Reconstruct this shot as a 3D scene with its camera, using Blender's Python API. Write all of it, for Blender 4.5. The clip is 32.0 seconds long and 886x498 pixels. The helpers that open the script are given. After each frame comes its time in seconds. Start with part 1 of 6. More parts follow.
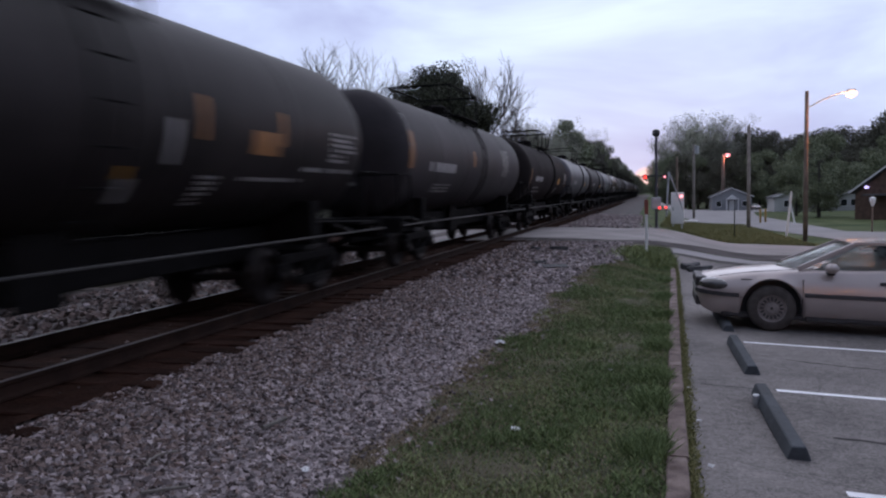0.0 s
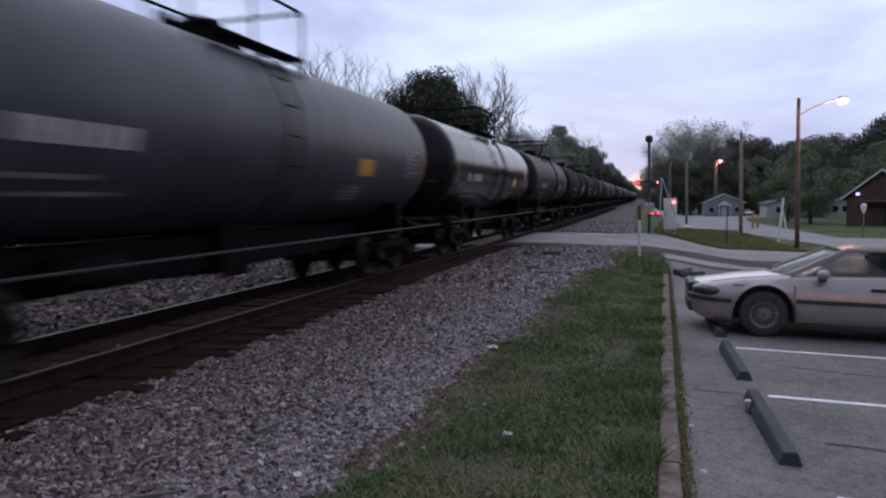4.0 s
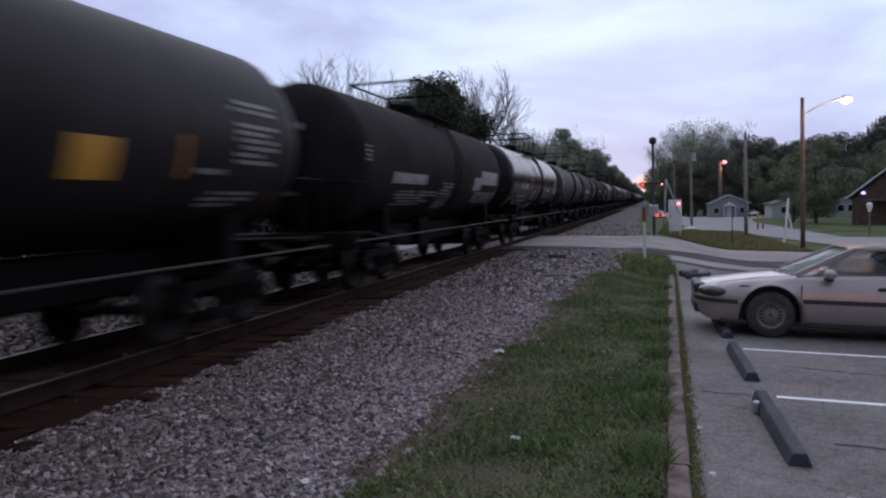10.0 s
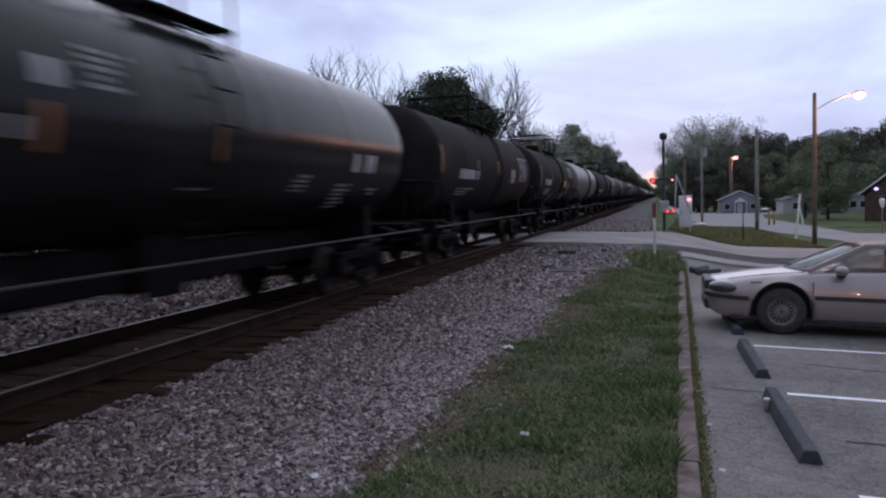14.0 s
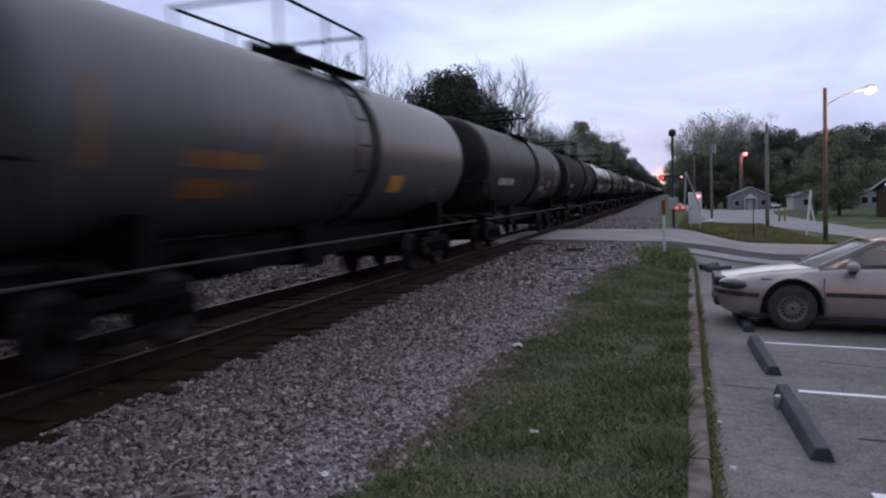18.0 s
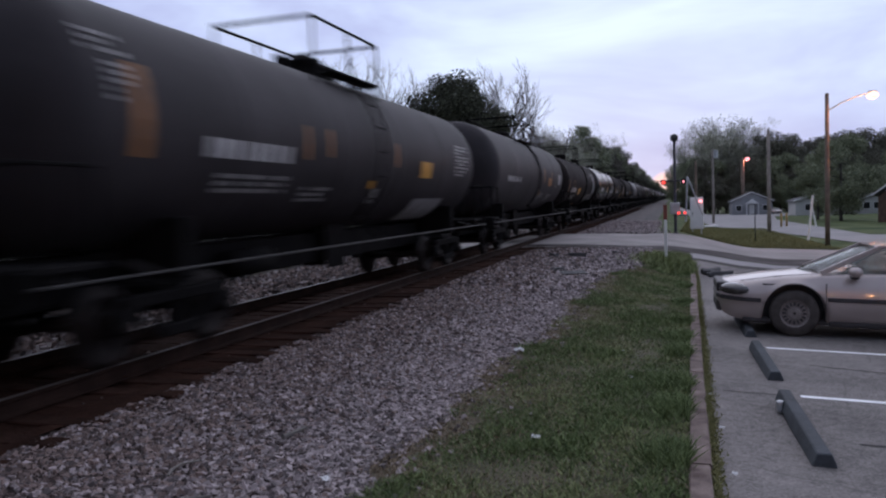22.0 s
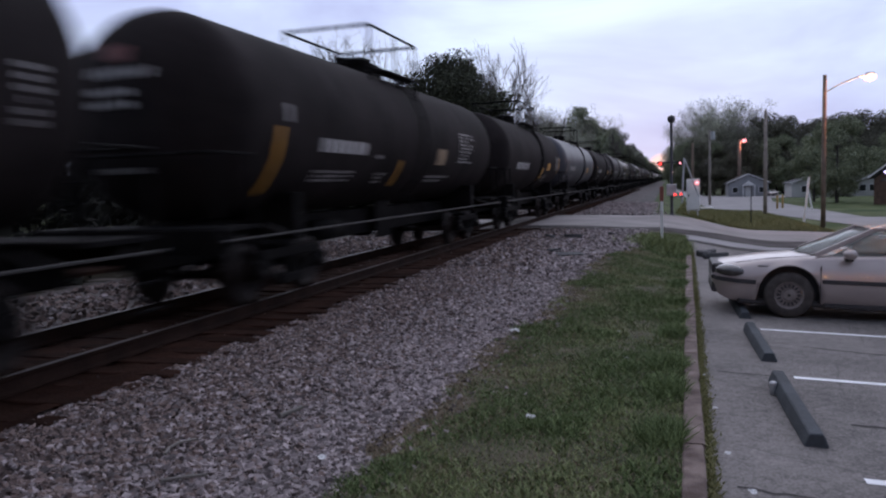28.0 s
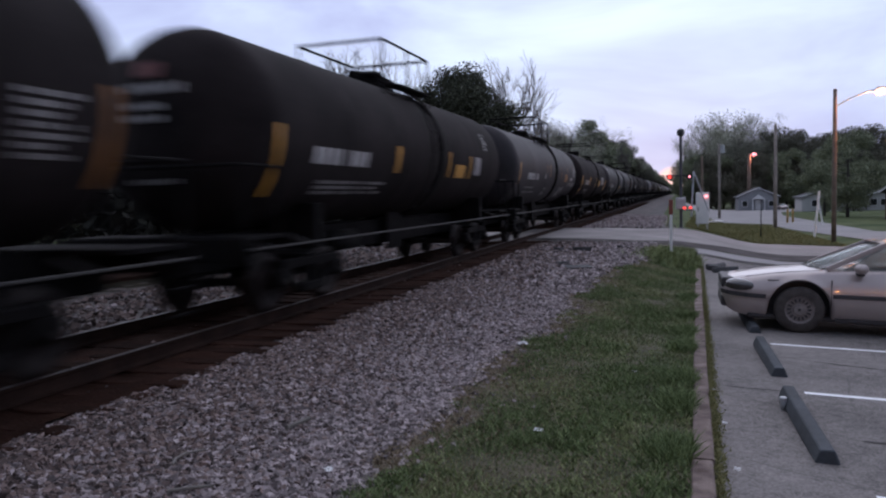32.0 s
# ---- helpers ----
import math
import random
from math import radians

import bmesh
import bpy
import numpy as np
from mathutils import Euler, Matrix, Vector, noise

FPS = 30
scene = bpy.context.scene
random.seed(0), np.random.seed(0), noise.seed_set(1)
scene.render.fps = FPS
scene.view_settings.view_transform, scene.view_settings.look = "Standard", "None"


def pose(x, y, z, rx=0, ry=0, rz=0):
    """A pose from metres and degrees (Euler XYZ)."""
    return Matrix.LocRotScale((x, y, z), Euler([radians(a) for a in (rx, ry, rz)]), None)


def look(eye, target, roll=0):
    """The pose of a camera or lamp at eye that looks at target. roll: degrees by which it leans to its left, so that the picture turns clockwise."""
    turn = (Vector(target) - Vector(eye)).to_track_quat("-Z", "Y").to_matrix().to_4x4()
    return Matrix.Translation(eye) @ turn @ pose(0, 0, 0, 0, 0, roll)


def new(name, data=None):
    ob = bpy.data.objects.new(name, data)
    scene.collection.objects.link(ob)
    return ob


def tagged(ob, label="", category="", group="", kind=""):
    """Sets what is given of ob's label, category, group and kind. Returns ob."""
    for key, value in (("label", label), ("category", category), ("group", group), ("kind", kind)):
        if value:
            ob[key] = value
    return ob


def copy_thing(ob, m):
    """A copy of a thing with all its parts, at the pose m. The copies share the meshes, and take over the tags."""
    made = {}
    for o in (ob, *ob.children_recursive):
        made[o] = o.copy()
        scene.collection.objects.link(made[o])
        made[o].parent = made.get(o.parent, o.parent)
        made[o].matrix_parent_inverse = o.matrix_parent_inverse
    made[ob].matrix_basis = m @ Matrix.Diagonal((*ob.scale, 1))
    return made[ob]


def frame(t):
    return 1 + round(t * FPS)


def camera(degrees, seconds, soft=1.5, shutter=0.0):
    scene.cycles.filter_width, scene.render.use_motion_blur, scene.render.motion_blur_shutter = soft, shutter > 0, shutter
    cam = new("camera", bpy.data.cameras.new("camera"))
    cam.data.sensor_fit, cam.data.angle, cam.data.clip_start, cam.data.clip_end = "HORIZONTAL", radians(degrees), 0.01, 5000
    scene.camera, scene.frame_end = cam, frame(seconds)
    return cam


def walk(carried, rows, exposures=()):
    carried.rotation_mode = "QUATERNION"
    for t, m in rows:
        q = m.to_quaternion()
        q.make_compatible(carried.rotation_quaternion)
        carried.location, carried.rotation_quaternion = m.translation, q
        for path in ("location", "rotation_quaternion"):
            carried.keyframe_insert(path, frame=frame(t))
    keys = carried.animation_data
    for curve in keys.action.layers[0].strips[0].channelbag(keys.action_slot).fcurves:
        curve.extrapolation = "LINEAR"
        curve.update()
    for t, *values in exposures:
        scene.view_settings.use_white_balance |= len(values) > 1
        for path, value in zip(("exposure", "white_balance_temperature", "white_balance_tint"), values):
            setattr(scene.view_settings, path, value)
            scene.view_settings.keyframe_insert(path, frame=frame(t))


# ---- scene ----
import collections

# The camera: a person standing in the car park, the camera held in the hand.
EYE = (0.0, 0.0, 1.932)
# seconds, pitch, roll, yaw
TURNS = [
    (0.0, -4.08, 1.40, 15.95), (0.5, -4.00, 1.35, 15.67), (1.0, -3.67, 1.93, 15.56), (1.5, -3.51, 1.84, 16.23),
    (2.0, -3.69, 1.60, 16.04), (2.5, -3.54, 1.51, 15.37), (4.5, -3.84, 0.96, 15.36), (5.0, -4.00, 0.86, 14.83),
    (5.5, -4.21, 0.85, 14.60), (6.0, -3.84, 0.91, 14.83), (6.5, -3.88, 0.78, 14.54), (7.0, -3.82, 1.02, 13.95),
    (7.5, -3.73, 1.04, 14.70), (8.0, -3.62, 1.13, 14.85), (8.5, -3.71, 1.55, 14.39), (9.0, -3.74, 1.51, 14.14),
    (9.5, -3.50, 1.86, 15.33), (10.0, -3.35, 1.93, 15.78), (10.5, -3.45, 1.93, 15.99),
    (11.0, -3.61, 1.68, 16.05), (11.5, -3.63, 1.50, 16.16), (12.0, -3.71, 1.75, 16.50),
    (12.5, -3.74, 1.79, 16.62), (13.0, -3.71, 1.77, 16.74), (13.5, -3.61, 1.72, 16.92),
    (14.0, -3.65, 1.90, 16.51), (14.5, -3.83, 1.75, 16.14), (16.5, -3.97, 2.61, 16.92),
    (17.0, -3.79, 2.57, 17.36), (17.5, -3.68, 3.05, 17.17), (18.0, -3.77, 2.23, 17.17),
    (18.5, -3.86, 2.29, 17.09), (19.0, -4.09, 2.59, 15.95), (19.5, -3.88, 2.34, 16.11),
    (20.0, -3.68, 1.92, 16.20), (20.5, -3.26, 2.19, 16.44), (21.0, -3.23, 2.10, 16.74),
    (21.5, -3.44, 2.03, 16.89), (22.0, -3.42, 2.12, 17.30), (22.5, -3.53, 2.13, 17.68),
    (23.0, -3.61, 1.94, 17.94), (23.5, -4.10, 2.01, 17.41), (24.0, -4.33, 2.26, 16.93),
    (24.5, -4.36, 2.13, 17.09), (25.0, -4.26, 2.13, 17.15), (25.5, -4.35, 2.02, 16.78),
    (27.5, -4.84, 1.80, 16.40), (28.0, -4.93, 1.89, 17.02), (28.5, -4.57, 2.09, 17.52),
    (29.0, -4.50, 1.97, 17.65), (29.5, -4.68, 1.72, 17.62), (30.0, -4.51, 2.08, 17.66),
    (30.5, -4.31, 1.87, 17.64), (31.0, -4.09, 1.56, 18.03), (31.5, -3.94, 1.57, 17.99),
    (32.0, -3.97, 1.59, 17.70),
]
cam = camera(62.0, 32.0, soft=2.2, shutter=0.5)
walk(cam, [(t, pose(*EYE, 90 + p, r, y)) for t, p, r, y in TURNS],
     exposures=[(0.0, 0.08), (4.5, 0.05), (9.0, 0.04), (14.0, 0.10), (22.0, 0.09), (28.0, 0.15), (32.0, 0.15)])

# ---- light: a heavily clouded evening sky just after sunset ----
world = bpy.data.worlds.new("evening_sky")
scene.world = world
world.use_nodes = True
wn, wl = world.node_tree.nodes, world.node_tree.links
wn.clear()


def wnode(kind, **kw):
    n = wn.new(kind)
    for k, v in kw.items():
        n.inputs[k].default_value = v
    return n


w_out = wn.new("ShaderNodeOutputWorld")
w_bg = wn.new("ShaderNodeBackground")
w_sky = wn.new("ShaderNodeTexSky")
w_sky.sky_type = "NISHITA"
w_sky.sun_disc = False
w_sky.sun_elevation = radians(3.0)
w_sky.sun_rotation = radians(-2.0)
w_coord = wn.new("ShaderNodeTexCoord")
w_map = wn.new("ShaderNodeMapping")
w_map.inputs["Scale"].default_value = (1.0, 1.0, 3.4)
w_noise = wnode("ShaderNodeTexNoise", Scale=2.2, Detail=5.0, Roughness=0.52, Distortion=0.4)
w_ramp = wn.new("ShaderNodeValToRGB")
w_ramp.color_ramp.elements[0].position = 0.34
w_ramp.color_ramp.elements[0].color = (0.463, 0.510, 0.818, 1)
w_ramp.color_ramp.elements[1].position = 0.67
w_ramp.color_ramp.elements[1].color = (0.812, 0.952, 1.232, 1)
w_mix = wn.new("ShaderNodeMix")
w_mix.data_type = "RGBA"
w_mix.inputs["Factor"].default_value = 0.97
w_scale = wn.new("ShaderNodeVectorMath")
w_scale.operation = "SCALE"
w_scale.inputs["Scale"].default_value = 0.10
wl.new(w_coord.outputs["Generated"], w_map.inputs["Vector"])
wl.new(w_map.outputs["Vector"], w_noise.inputs["Vector"])
wl.new(w_noise.outputs["Fac"], w_ramp.inputs["Fac"])
wl.new(w_sky.outputs["Color"], w_scale.inputs[0])
wl.new(w_scale.outputs["Vector"], w_mix.inputs["A"])
wl.new(w_ramp.outputs["Color"], w_mix.inputs["B"])
# the last glow of the set sun low over the track
w_dot = wn.new("ShaderNodeVectorMath")
w_dot.operation = "DOT_PRODUCT"
w_dot.inputs[1].default_value = (math.sin(radians(-0.5)), math.cos(radians(-0.5)), math.sin(radians(0.75)))
w_norm = wn.new("ShaderNodeVectorMath")
w_norm.operation = "NORMALIZE"
wl.new(w_coord.outputs["Generated"], w_norm.inputs[0])
wl.new(w_norm.outputs["Vector"], w_dot.inputs[0])
w_range = wn.new("ShaderNodeMapRange")
w_range.interpolation_type = "SMOOTHSTEP"
w_range.inputs["From Min"].default_value = math.cos(radians(0.95))
w_range.inputs["From Max"].default_value = 1.0
wl.new(w_dot.outputs["Value"], w_range.inputs["Value"])
w_glow = wn.new("ShaderNodeMix")
w_glow.data_type = "RGBA"
w_glow.inputs["B"].default_value = (1.25, 0.80, 0.74, 1)
wl.new(w_range.outputs["Result"], w_glow.inputs["Factor"])
wl.new(w_mix.outputs["Result"], w_glow.inputs["A"])
# dusk: the sky grows dimmer away from the sunset in the north
w_side = wn.new("ShaderNodeSeparateXYZ")
wl.new(w_norm.outputs["Vector"], w_side.inputs[0])
w_dusk = wn.new("ShaderNodeMapRange")
w_dusk.interpolation_type = "SMOOTHSTEP"
for k, val in (("From Min", -0.5), ("From Max", 0.65), ("To Min", 0.60), ("To Max", 1.0)):
    w_dusk.inputs[k].default_value = val
wl.new(w_side.outputs["Y"], w_dusk.inputs["Value"])
w_dim = wn.new("ShaderNodeVectorMath")
w_dim.operation = "SCALE"
wl.new(w_glow.outputs["Result"], w_dim.inputs[0])
wl.new(w_dusk.outputs["Result"], w_dim.inputs["Scale"])
wl.new(w_dim.outputs["Vector"], w_bg.inputs["Color"])
w_bg.inputs["Strength"].default_value = 1.0
wl.new(w_bg.outputs["Background"], w_out.inputs["Surface"])

sun = new("sun", bpy.data.lights.new("sun", "SUN"))
sun.data.energy = 0.72
sun.data.angle = radians(110)
sun.data.color = (1.0, 0.86, 0.78)
sun.matrix_world = look((0, 0, 0), (0.3, -1.0, -0.9))

# ---- materials ----
def material(name, base, rough=0.8, metal=0.0, vary=0.25, scale=6.0, fine=60.0, bump=0.15, second=None, spread=0.0,
             coat=0.0, coords="Object", emit=None, power=0.0, spec=0.5):
    """A surface with stains (scale), grain (fine), relief and, with spread, a tint of its own for each object."""
    m = bpy.data.materials.new(name)
    m.use_nodes = True
    nt = m.node_tree
    n, l = nt.nodes, nt.links
    b = n["Principled BSDF"]
    b.inputs["Roughness"].default_value = rough
    b.inputs["Metallic"].default_value = metal
    b.inputs["Specular IOR Level"].default_value = spec
    b.inputs["Coat Weight"].default_value = coat
    tc = n.new("ShaderNodeTexCoord")
    big, small = n.new("ShaderNodeTexNoise"), n.new("ShaderNodeTexNoise")
    for tex, sc, det in ((big, scale, 5.0), (small, fine, 3.0)):
        tex.inputs["Scale"].default_value = sc
        tex.inputs["Detail"].default_value = det
        l.new(tc.outputs[coords], tex.inputs["Vector"])
    mix = n.new("ShaderNodeMix")
    mix.data_type = "RGBA"
    mix.inputs["A"].default_value = (*[c * (1 - vary) for c in base], 1)
    mix.inputs["B"].default_value = (*(second or [min(1, c * (1 + vary)) for c in base]), 1)
    ramp = n.new("ShaderNodeValToRGB")
    ramp.color_ramp.elements[0].position, ramp.color_ramp.elements[1].position = 0.35, 0.68
    l.new(big.outputs["Fac"], ramp.inputs["Fac"])
    l.new(ramp.outputs["Color"], mix.inputs["Factor"])
    hsv = n.new("ShaderNodeHueSaturation")
    l.new(mix.outputs["Result"], hsv.inputs["Color"])
    add = n.new("ShaderNodeMath")
    add.operation = "MULTIPLY_ADD"
    add.inputs[1].default_value = vary * 1.4
    add.inputs[2].default_value = 1 - vary * 0.7
    l.new(small.outputs["Fac"], add.inputs[0])
    last = add
    if spread:
        info = n.new("ShaderNodeObjectInfo")
        mul = n.new("ShaderNodeMath")
        mul.operation = "MULTIPLY_ADD"
        mul.inputs[1].default_value = spread * 2
        mul.inputs[2].default_value = -spread
        l.new(info.outputs["Random"], mul.inputs[0])
        plus = n.new("ShaderNodeMath")
        l.new(add.outputs[0], plus.inputs[0])
        l.new(mul.outputs[0], plus.inputs[1])
        last = plus
    l.new(last.outputs[0], hsv.inputs["Value"])
    l.new(hsv.outputs["Color"], b.inputs["Base Color"])
    if bump:
        bp = n.new("ShaderNodeBump")
        bp.inputs["Strength"].default_value = bump
        bp.inputs["Distance"].default_value = 0.02
        l.new(small.outputs["Fac"], bp.inputs["Height"])
        l.new(bp.outputs["Normal"], b.inputs["Normal"])
    if emit:
        b.inputs["Emission Color"].default_value = (*emit, 1)
        b.inputs["Emission Strength"].default_value = power
    return m


def island_material(name, dark, light, rough=0.9):
    """For joined small pieces: each island takes a tone of its own."""
    m = bpy.data.materials.new(name)
    m.use_nodes = True
    n, l = m.node_tree.nodes, m.node_tree.links
    b = n["Principled BSDF"]
    b.inputs["Roughness"].default_value = rough
    geo, ramp = n.new("ShaderNodeNewGeometry"), n.new("ShaderNodeValToRGB")
    ramp.color_ramp.elements[0].color = (*dark, 1)
    ramp.color_ramp.elements[1].color = (*light, 1)
    l.new(geo.outputs["Random Per Island"], ramp.inputs["Fac"])
    l.new(ramp.outputs["Color"], b.inputs["Base Color"])
    return m


def worn_asphalt(name, dark, light):
    """Old asphalt: pale stones showing in dark binder, over wide stains and fine hair cracks."""
    m = bpy.data.materials.new(name)
    m.use_nodes = True
    n, l = m.node_tree.nodes, m.node_tree.links
    b = n["Principled BSDF"]
    b.inputs["Roughness"].default_value = 0.9
    b.inputs["Specular IOR Level"].default_value = 0.3
    tc = n.new("ShaderNodeTexCoord")

    def tex(kind, scale, detail=None):
        t = n.new(kind)
        t.inputs["Scale"].default_value = scale
        if detail is not None:
            t.inputs["Detail"].default_value = detail
        l.new(tc.outputs["Object"], t.inputs["Vector"])
        return t

    def ramp(src, a, b2, lo, hi):
        r = n.new("ShaderNodeMapRange")
        for k, v in (("From Min", a), ("From Max", b2), ("To Min", lo), ("To Max", hi)):
            r.inputs[k].default_value = v
        l.new(src, r.inputs["Value"])
        return r.outputs["Result"]

    grit = tex("ShaderNodeTexVoronoi", 75)
    blot = tex("ShaderNodeTexNoise", 9, 6)
    wide = tex("ShaderNodeTexNoise", 0.55, 4)
    veins = tex("ShaderNodeTexVoronoi", 0.6)
    veins.feature = "DISTANCE_TO_EDGE"
    warp = n.new("ShaderNodeMix")
    warp.data_type = "RGBA"
    warp.inputs["Factor"].default_value = 0.12
    l.new(tc.outputs["Object"], warp.inputs["A"])
    l.new(tex("ShaderNodeTexNoise", 2.2, 4).outputs["Color"], warp.inputs["B"])
    l.new(warp.outputs["Result"], veins.inputs["Vector"])
    sep = n.new("ShaderNodeSeparateColor")
    l.new(grit.outputs["Color"], sep.inputs["Color"])
    parts_ = [ramp(sep.outputs["Red"], 0, 1, -0.30, 0.40), ramp(blot.outputs["Fac"], 0.3, 0.7, 0.26, 0.62), ramp(wide.outputs["Fac"], 0.35, 0.65, -0.22, 0.22)]
    total = parts_[0]
    for p in parts_[1:]:
        a = n.new("ShaderNodeMath")
        l.new(total, a.inputs[0])
        l.new(p, a.inputs[1])
        total = a.outputs[0]
    crack = n.new("ShaderNodeMath")
    crack.operation = "MULTIPLY"
    crack.use_clamp = True
    l.new(total, crack.inputs[0])
    l.new(ramp(veins.outputs["Distance"], 0.0, 0.008, 0.45, 1.0), crack.inputs[1])
    mix = n.new("ShaderNodeMix")
    mix.data_type = "RGBA"
    mix.inputs["A"].default_value = (*dark, 1)
    mix.inputs["B"].default_value = (*light, 1)
    l.new(crack.outputs[0], mix.inputs["Factor"])
    l.new(mix.outputs["Result"], b.inputs["Base Color"])
    bp = n.new("ShaderNodeBump")
    bp.inputs["Strength"].default_value = 0.35
    bp.inputs["Distance"].default_value = 0.006
    l.new(parts_[0], bp.inputs["Height"])
    l.new(bp.outputs["Normal"], b.inputs["Normal"])
    return m


M = dict(
    asphalt=worn_asphalt("asphalt", (0.088, 0.080, 0.075), (0.262, 0.238, 0.222)),
    road=material("road_asphalt", (0.265, 0.240, 0.229), 0.9, vary=0.26, scale=0.5, fine=45, second=(0.295, 0.267, 0.255), bump=0.4),
    side_asphalt=material("side_street_asphalt", (0.255, 0.24, 0.236), 0.9, vary=0.14, scale=0.3, fine=40, bump=0.3),
    road_dark=material("dark_road_asphalt", (0.050, 0.043, 0.041), 0.95, vary=0.4, scale=0.8, fine=30, second=(0.095, 0.084, 0.080), bump=0.3, spec=0.15),
    tar=material("tar", (0.040, 0.034, 0.032), 0.9, vary=0.3, scale=1.5, fine=40),
    concrete=material("concrete", (0.115, 0.074, 0.060), 0.92, vary=0.4, scale=4.5, fine=70, second=(0.235, 0.178, 0.155), bump=0.35),
    paint_white=material("road_paint", (0.85, 0.85, 0.85), 0.7, vary=0.12, scale=5, fine=70, bump=0.1),
    grass_ground=material("grass_soil", (0.062, 0.068, 0.030), 0.95, vary=0.35, scale=1.6, fine=30, second=(0.125, 0.100, 0.068), bump=0.6),
    gravel_bed=material("gravel_bed", (0.095, 0.078, 0.073), 0.95, vary=0.4, scale=2, fine=24, bump=1.0),
    field=material("grass_field", (0.064, 0.102, 0.036), 0.95, vary=0.35, scale=0.25, fine=8, second=(0.115, 0.128, 0.060), bump=0.5, spec=0.1),
    dirt=material("dirt", (0.17, 0.14, 0.11), 0.95, vary=0.3, scale=0.6, fine=20, bump=0.5),
    rail=material("rail_steel", (0.022, 0.012, 0.009), 0.9, spec=0.1, metal=0.0, vary=0.3, scale=3, fine=50, bump=0.2),
    rail_head=material("rail_head", (0.06, 0.050, 0.046), 0.35, metal=1.0, vary=0.1, scale=3, fine=50, bump=0.0),
    # near rail head: the dark reflection of the train put into the colour
    rail_shaded=material("shaded_rail_head", (0.060, 0.047, 0.042), 0.5, spec=0.3, vary=0.25, scale=3, fine=50, bump=0.0),
    sill_grey=material("worn_sill_steel", (0.023, 0.021, 0.020), 0.6, metal=0.2, vary=0.3, scale=3, fine=30, bump=0.05),
    fouled=material("fouled_track_dirt", (0.034, 0.0165, 0.0115), 0.95, spec=0.05, vary=0.4, scale=2, fine=25, bump=0.8),
    tie=material("tie_wood", (0.033, 0.0172, 0.0125), 0.95, spec=0.05, vary=0.4, scale=3, fine=25, bump=0.8, spread=0.3),
    rust=material("rusty_steel", (0.09, 0.05, 0.036), 0.85, metal=0.2, vary=0.35, scale=4, fine=50, bump=0.3),
    under=material("underframe_black", (0.0070, 0.0063, 0.0063), 0.85, spec=0.08, vary=0.4, scale=3, fine=40, bump=0.2),
    wheel=material("wheel_steel", (0.018, 0.014, 0.013), 0.7, metal=0.2, spec=0.2, vary=0.3, scale=4, fine=30),
    mark_white=material("marking_white", (0.40, 0.38, 0.375), 0.6, vary=0.25, scale=3, fine=30, bump=0),
    mark_dim=material("worn_marking_white", (0.26, 0.245, 0.24), 0.6, vary=0.3, scale=3, fine=30, bump=0),
    plate_white=material("dirty_white_plate", (0.25, 0.235, 0.235), 0.6, vary=0.2, scale=3, fine=30, bump=0),
    plate_tan=material("dirty_tan_plate", (0.24, 0.165, 0.095), 0.6, vary=0.2, scale=3, fine=30, bump=0),
    mark_yellow=material("reflective_yellow", (0.52, 0.25, 0.03), 0.5, vary=0.2, scale=3, fine=30, bump=0),
    mark_orange=material("dirty_reflective_orange", (0.24, 0.098, 0.022), 0.6, vary=0.25, scale=3, fine=30, bump=0),
    mark_red=material("marking_red", (0.085, 0.016, 0.014), 0.6, vary=0.2, scale=3, fine=30, bump=0),
    pole_wood=material("pole_wood", (0.185, 0.135, 0.105), 0.9, vary=0.3, scale=2, fine=30, bump=0.5),
    pole_grey=material("weathered_grey_pole", (0.27, 0.235, 0.21), 0.9, vary=0.25, scale=2, fine=30, bump=0.5),
    metal_grey=material("galvanised_steel", (0.42, 0.43, 0.44), 0.45, metal=0.7, vary=0.2, scale=3, fine=30, bump=0.05),
    white_metal=material("white_painted_metal", (0.72, 0.72, 0.70), 0.5, vary=0.08, scale=2, fine=30, bump=0.03),
    dark_steel=material("dull_dark_steel", (0.055, 0.055, 0.066), 0.6, vary=0.3, scale=3, fine=30, bump=0.05),
    black_metal=material("black_metal", (0.02, 0.02, 0.022), 0.5, vary=0.3, scale=3, fine=30, bump=0.05),
    lamp_orange=material("sodium_glow", (1, 0.5, 0.25), emit=(1.0, 0.66, 0.56), power=1.5, bump=0, vary=0.02),
    lamp_rear=material("bright_sodium_glow", (1, 0.5, 0.25), emit=(1.0, 0.36, 0.10), power=250, bump=0, vary=0.02),
    lamp_pink=material("pink_glow", (1, 0.4, 0.3), emit=(1.0, 0.30, 0.36), power=2.0, bump=0, vary=0.02),
    lamp_red=material("red_glow", (1, 0.05, 0.03), emit=(1.0, 0.06, 0.05), power=2.2, bump=0, vary=0.02),
    lamp_blue=material("mercury_glow", (0.7, 0.6, 1), emit=(0.60, 0.50, 1.0), power=1.5, bump=0, vary=0.02),
    stop_block=material("painted_stop_block", (0.038, 0.045, 0.052), 0.8, vary=0.3, scale=4, fine=40, bump=0.4),
)
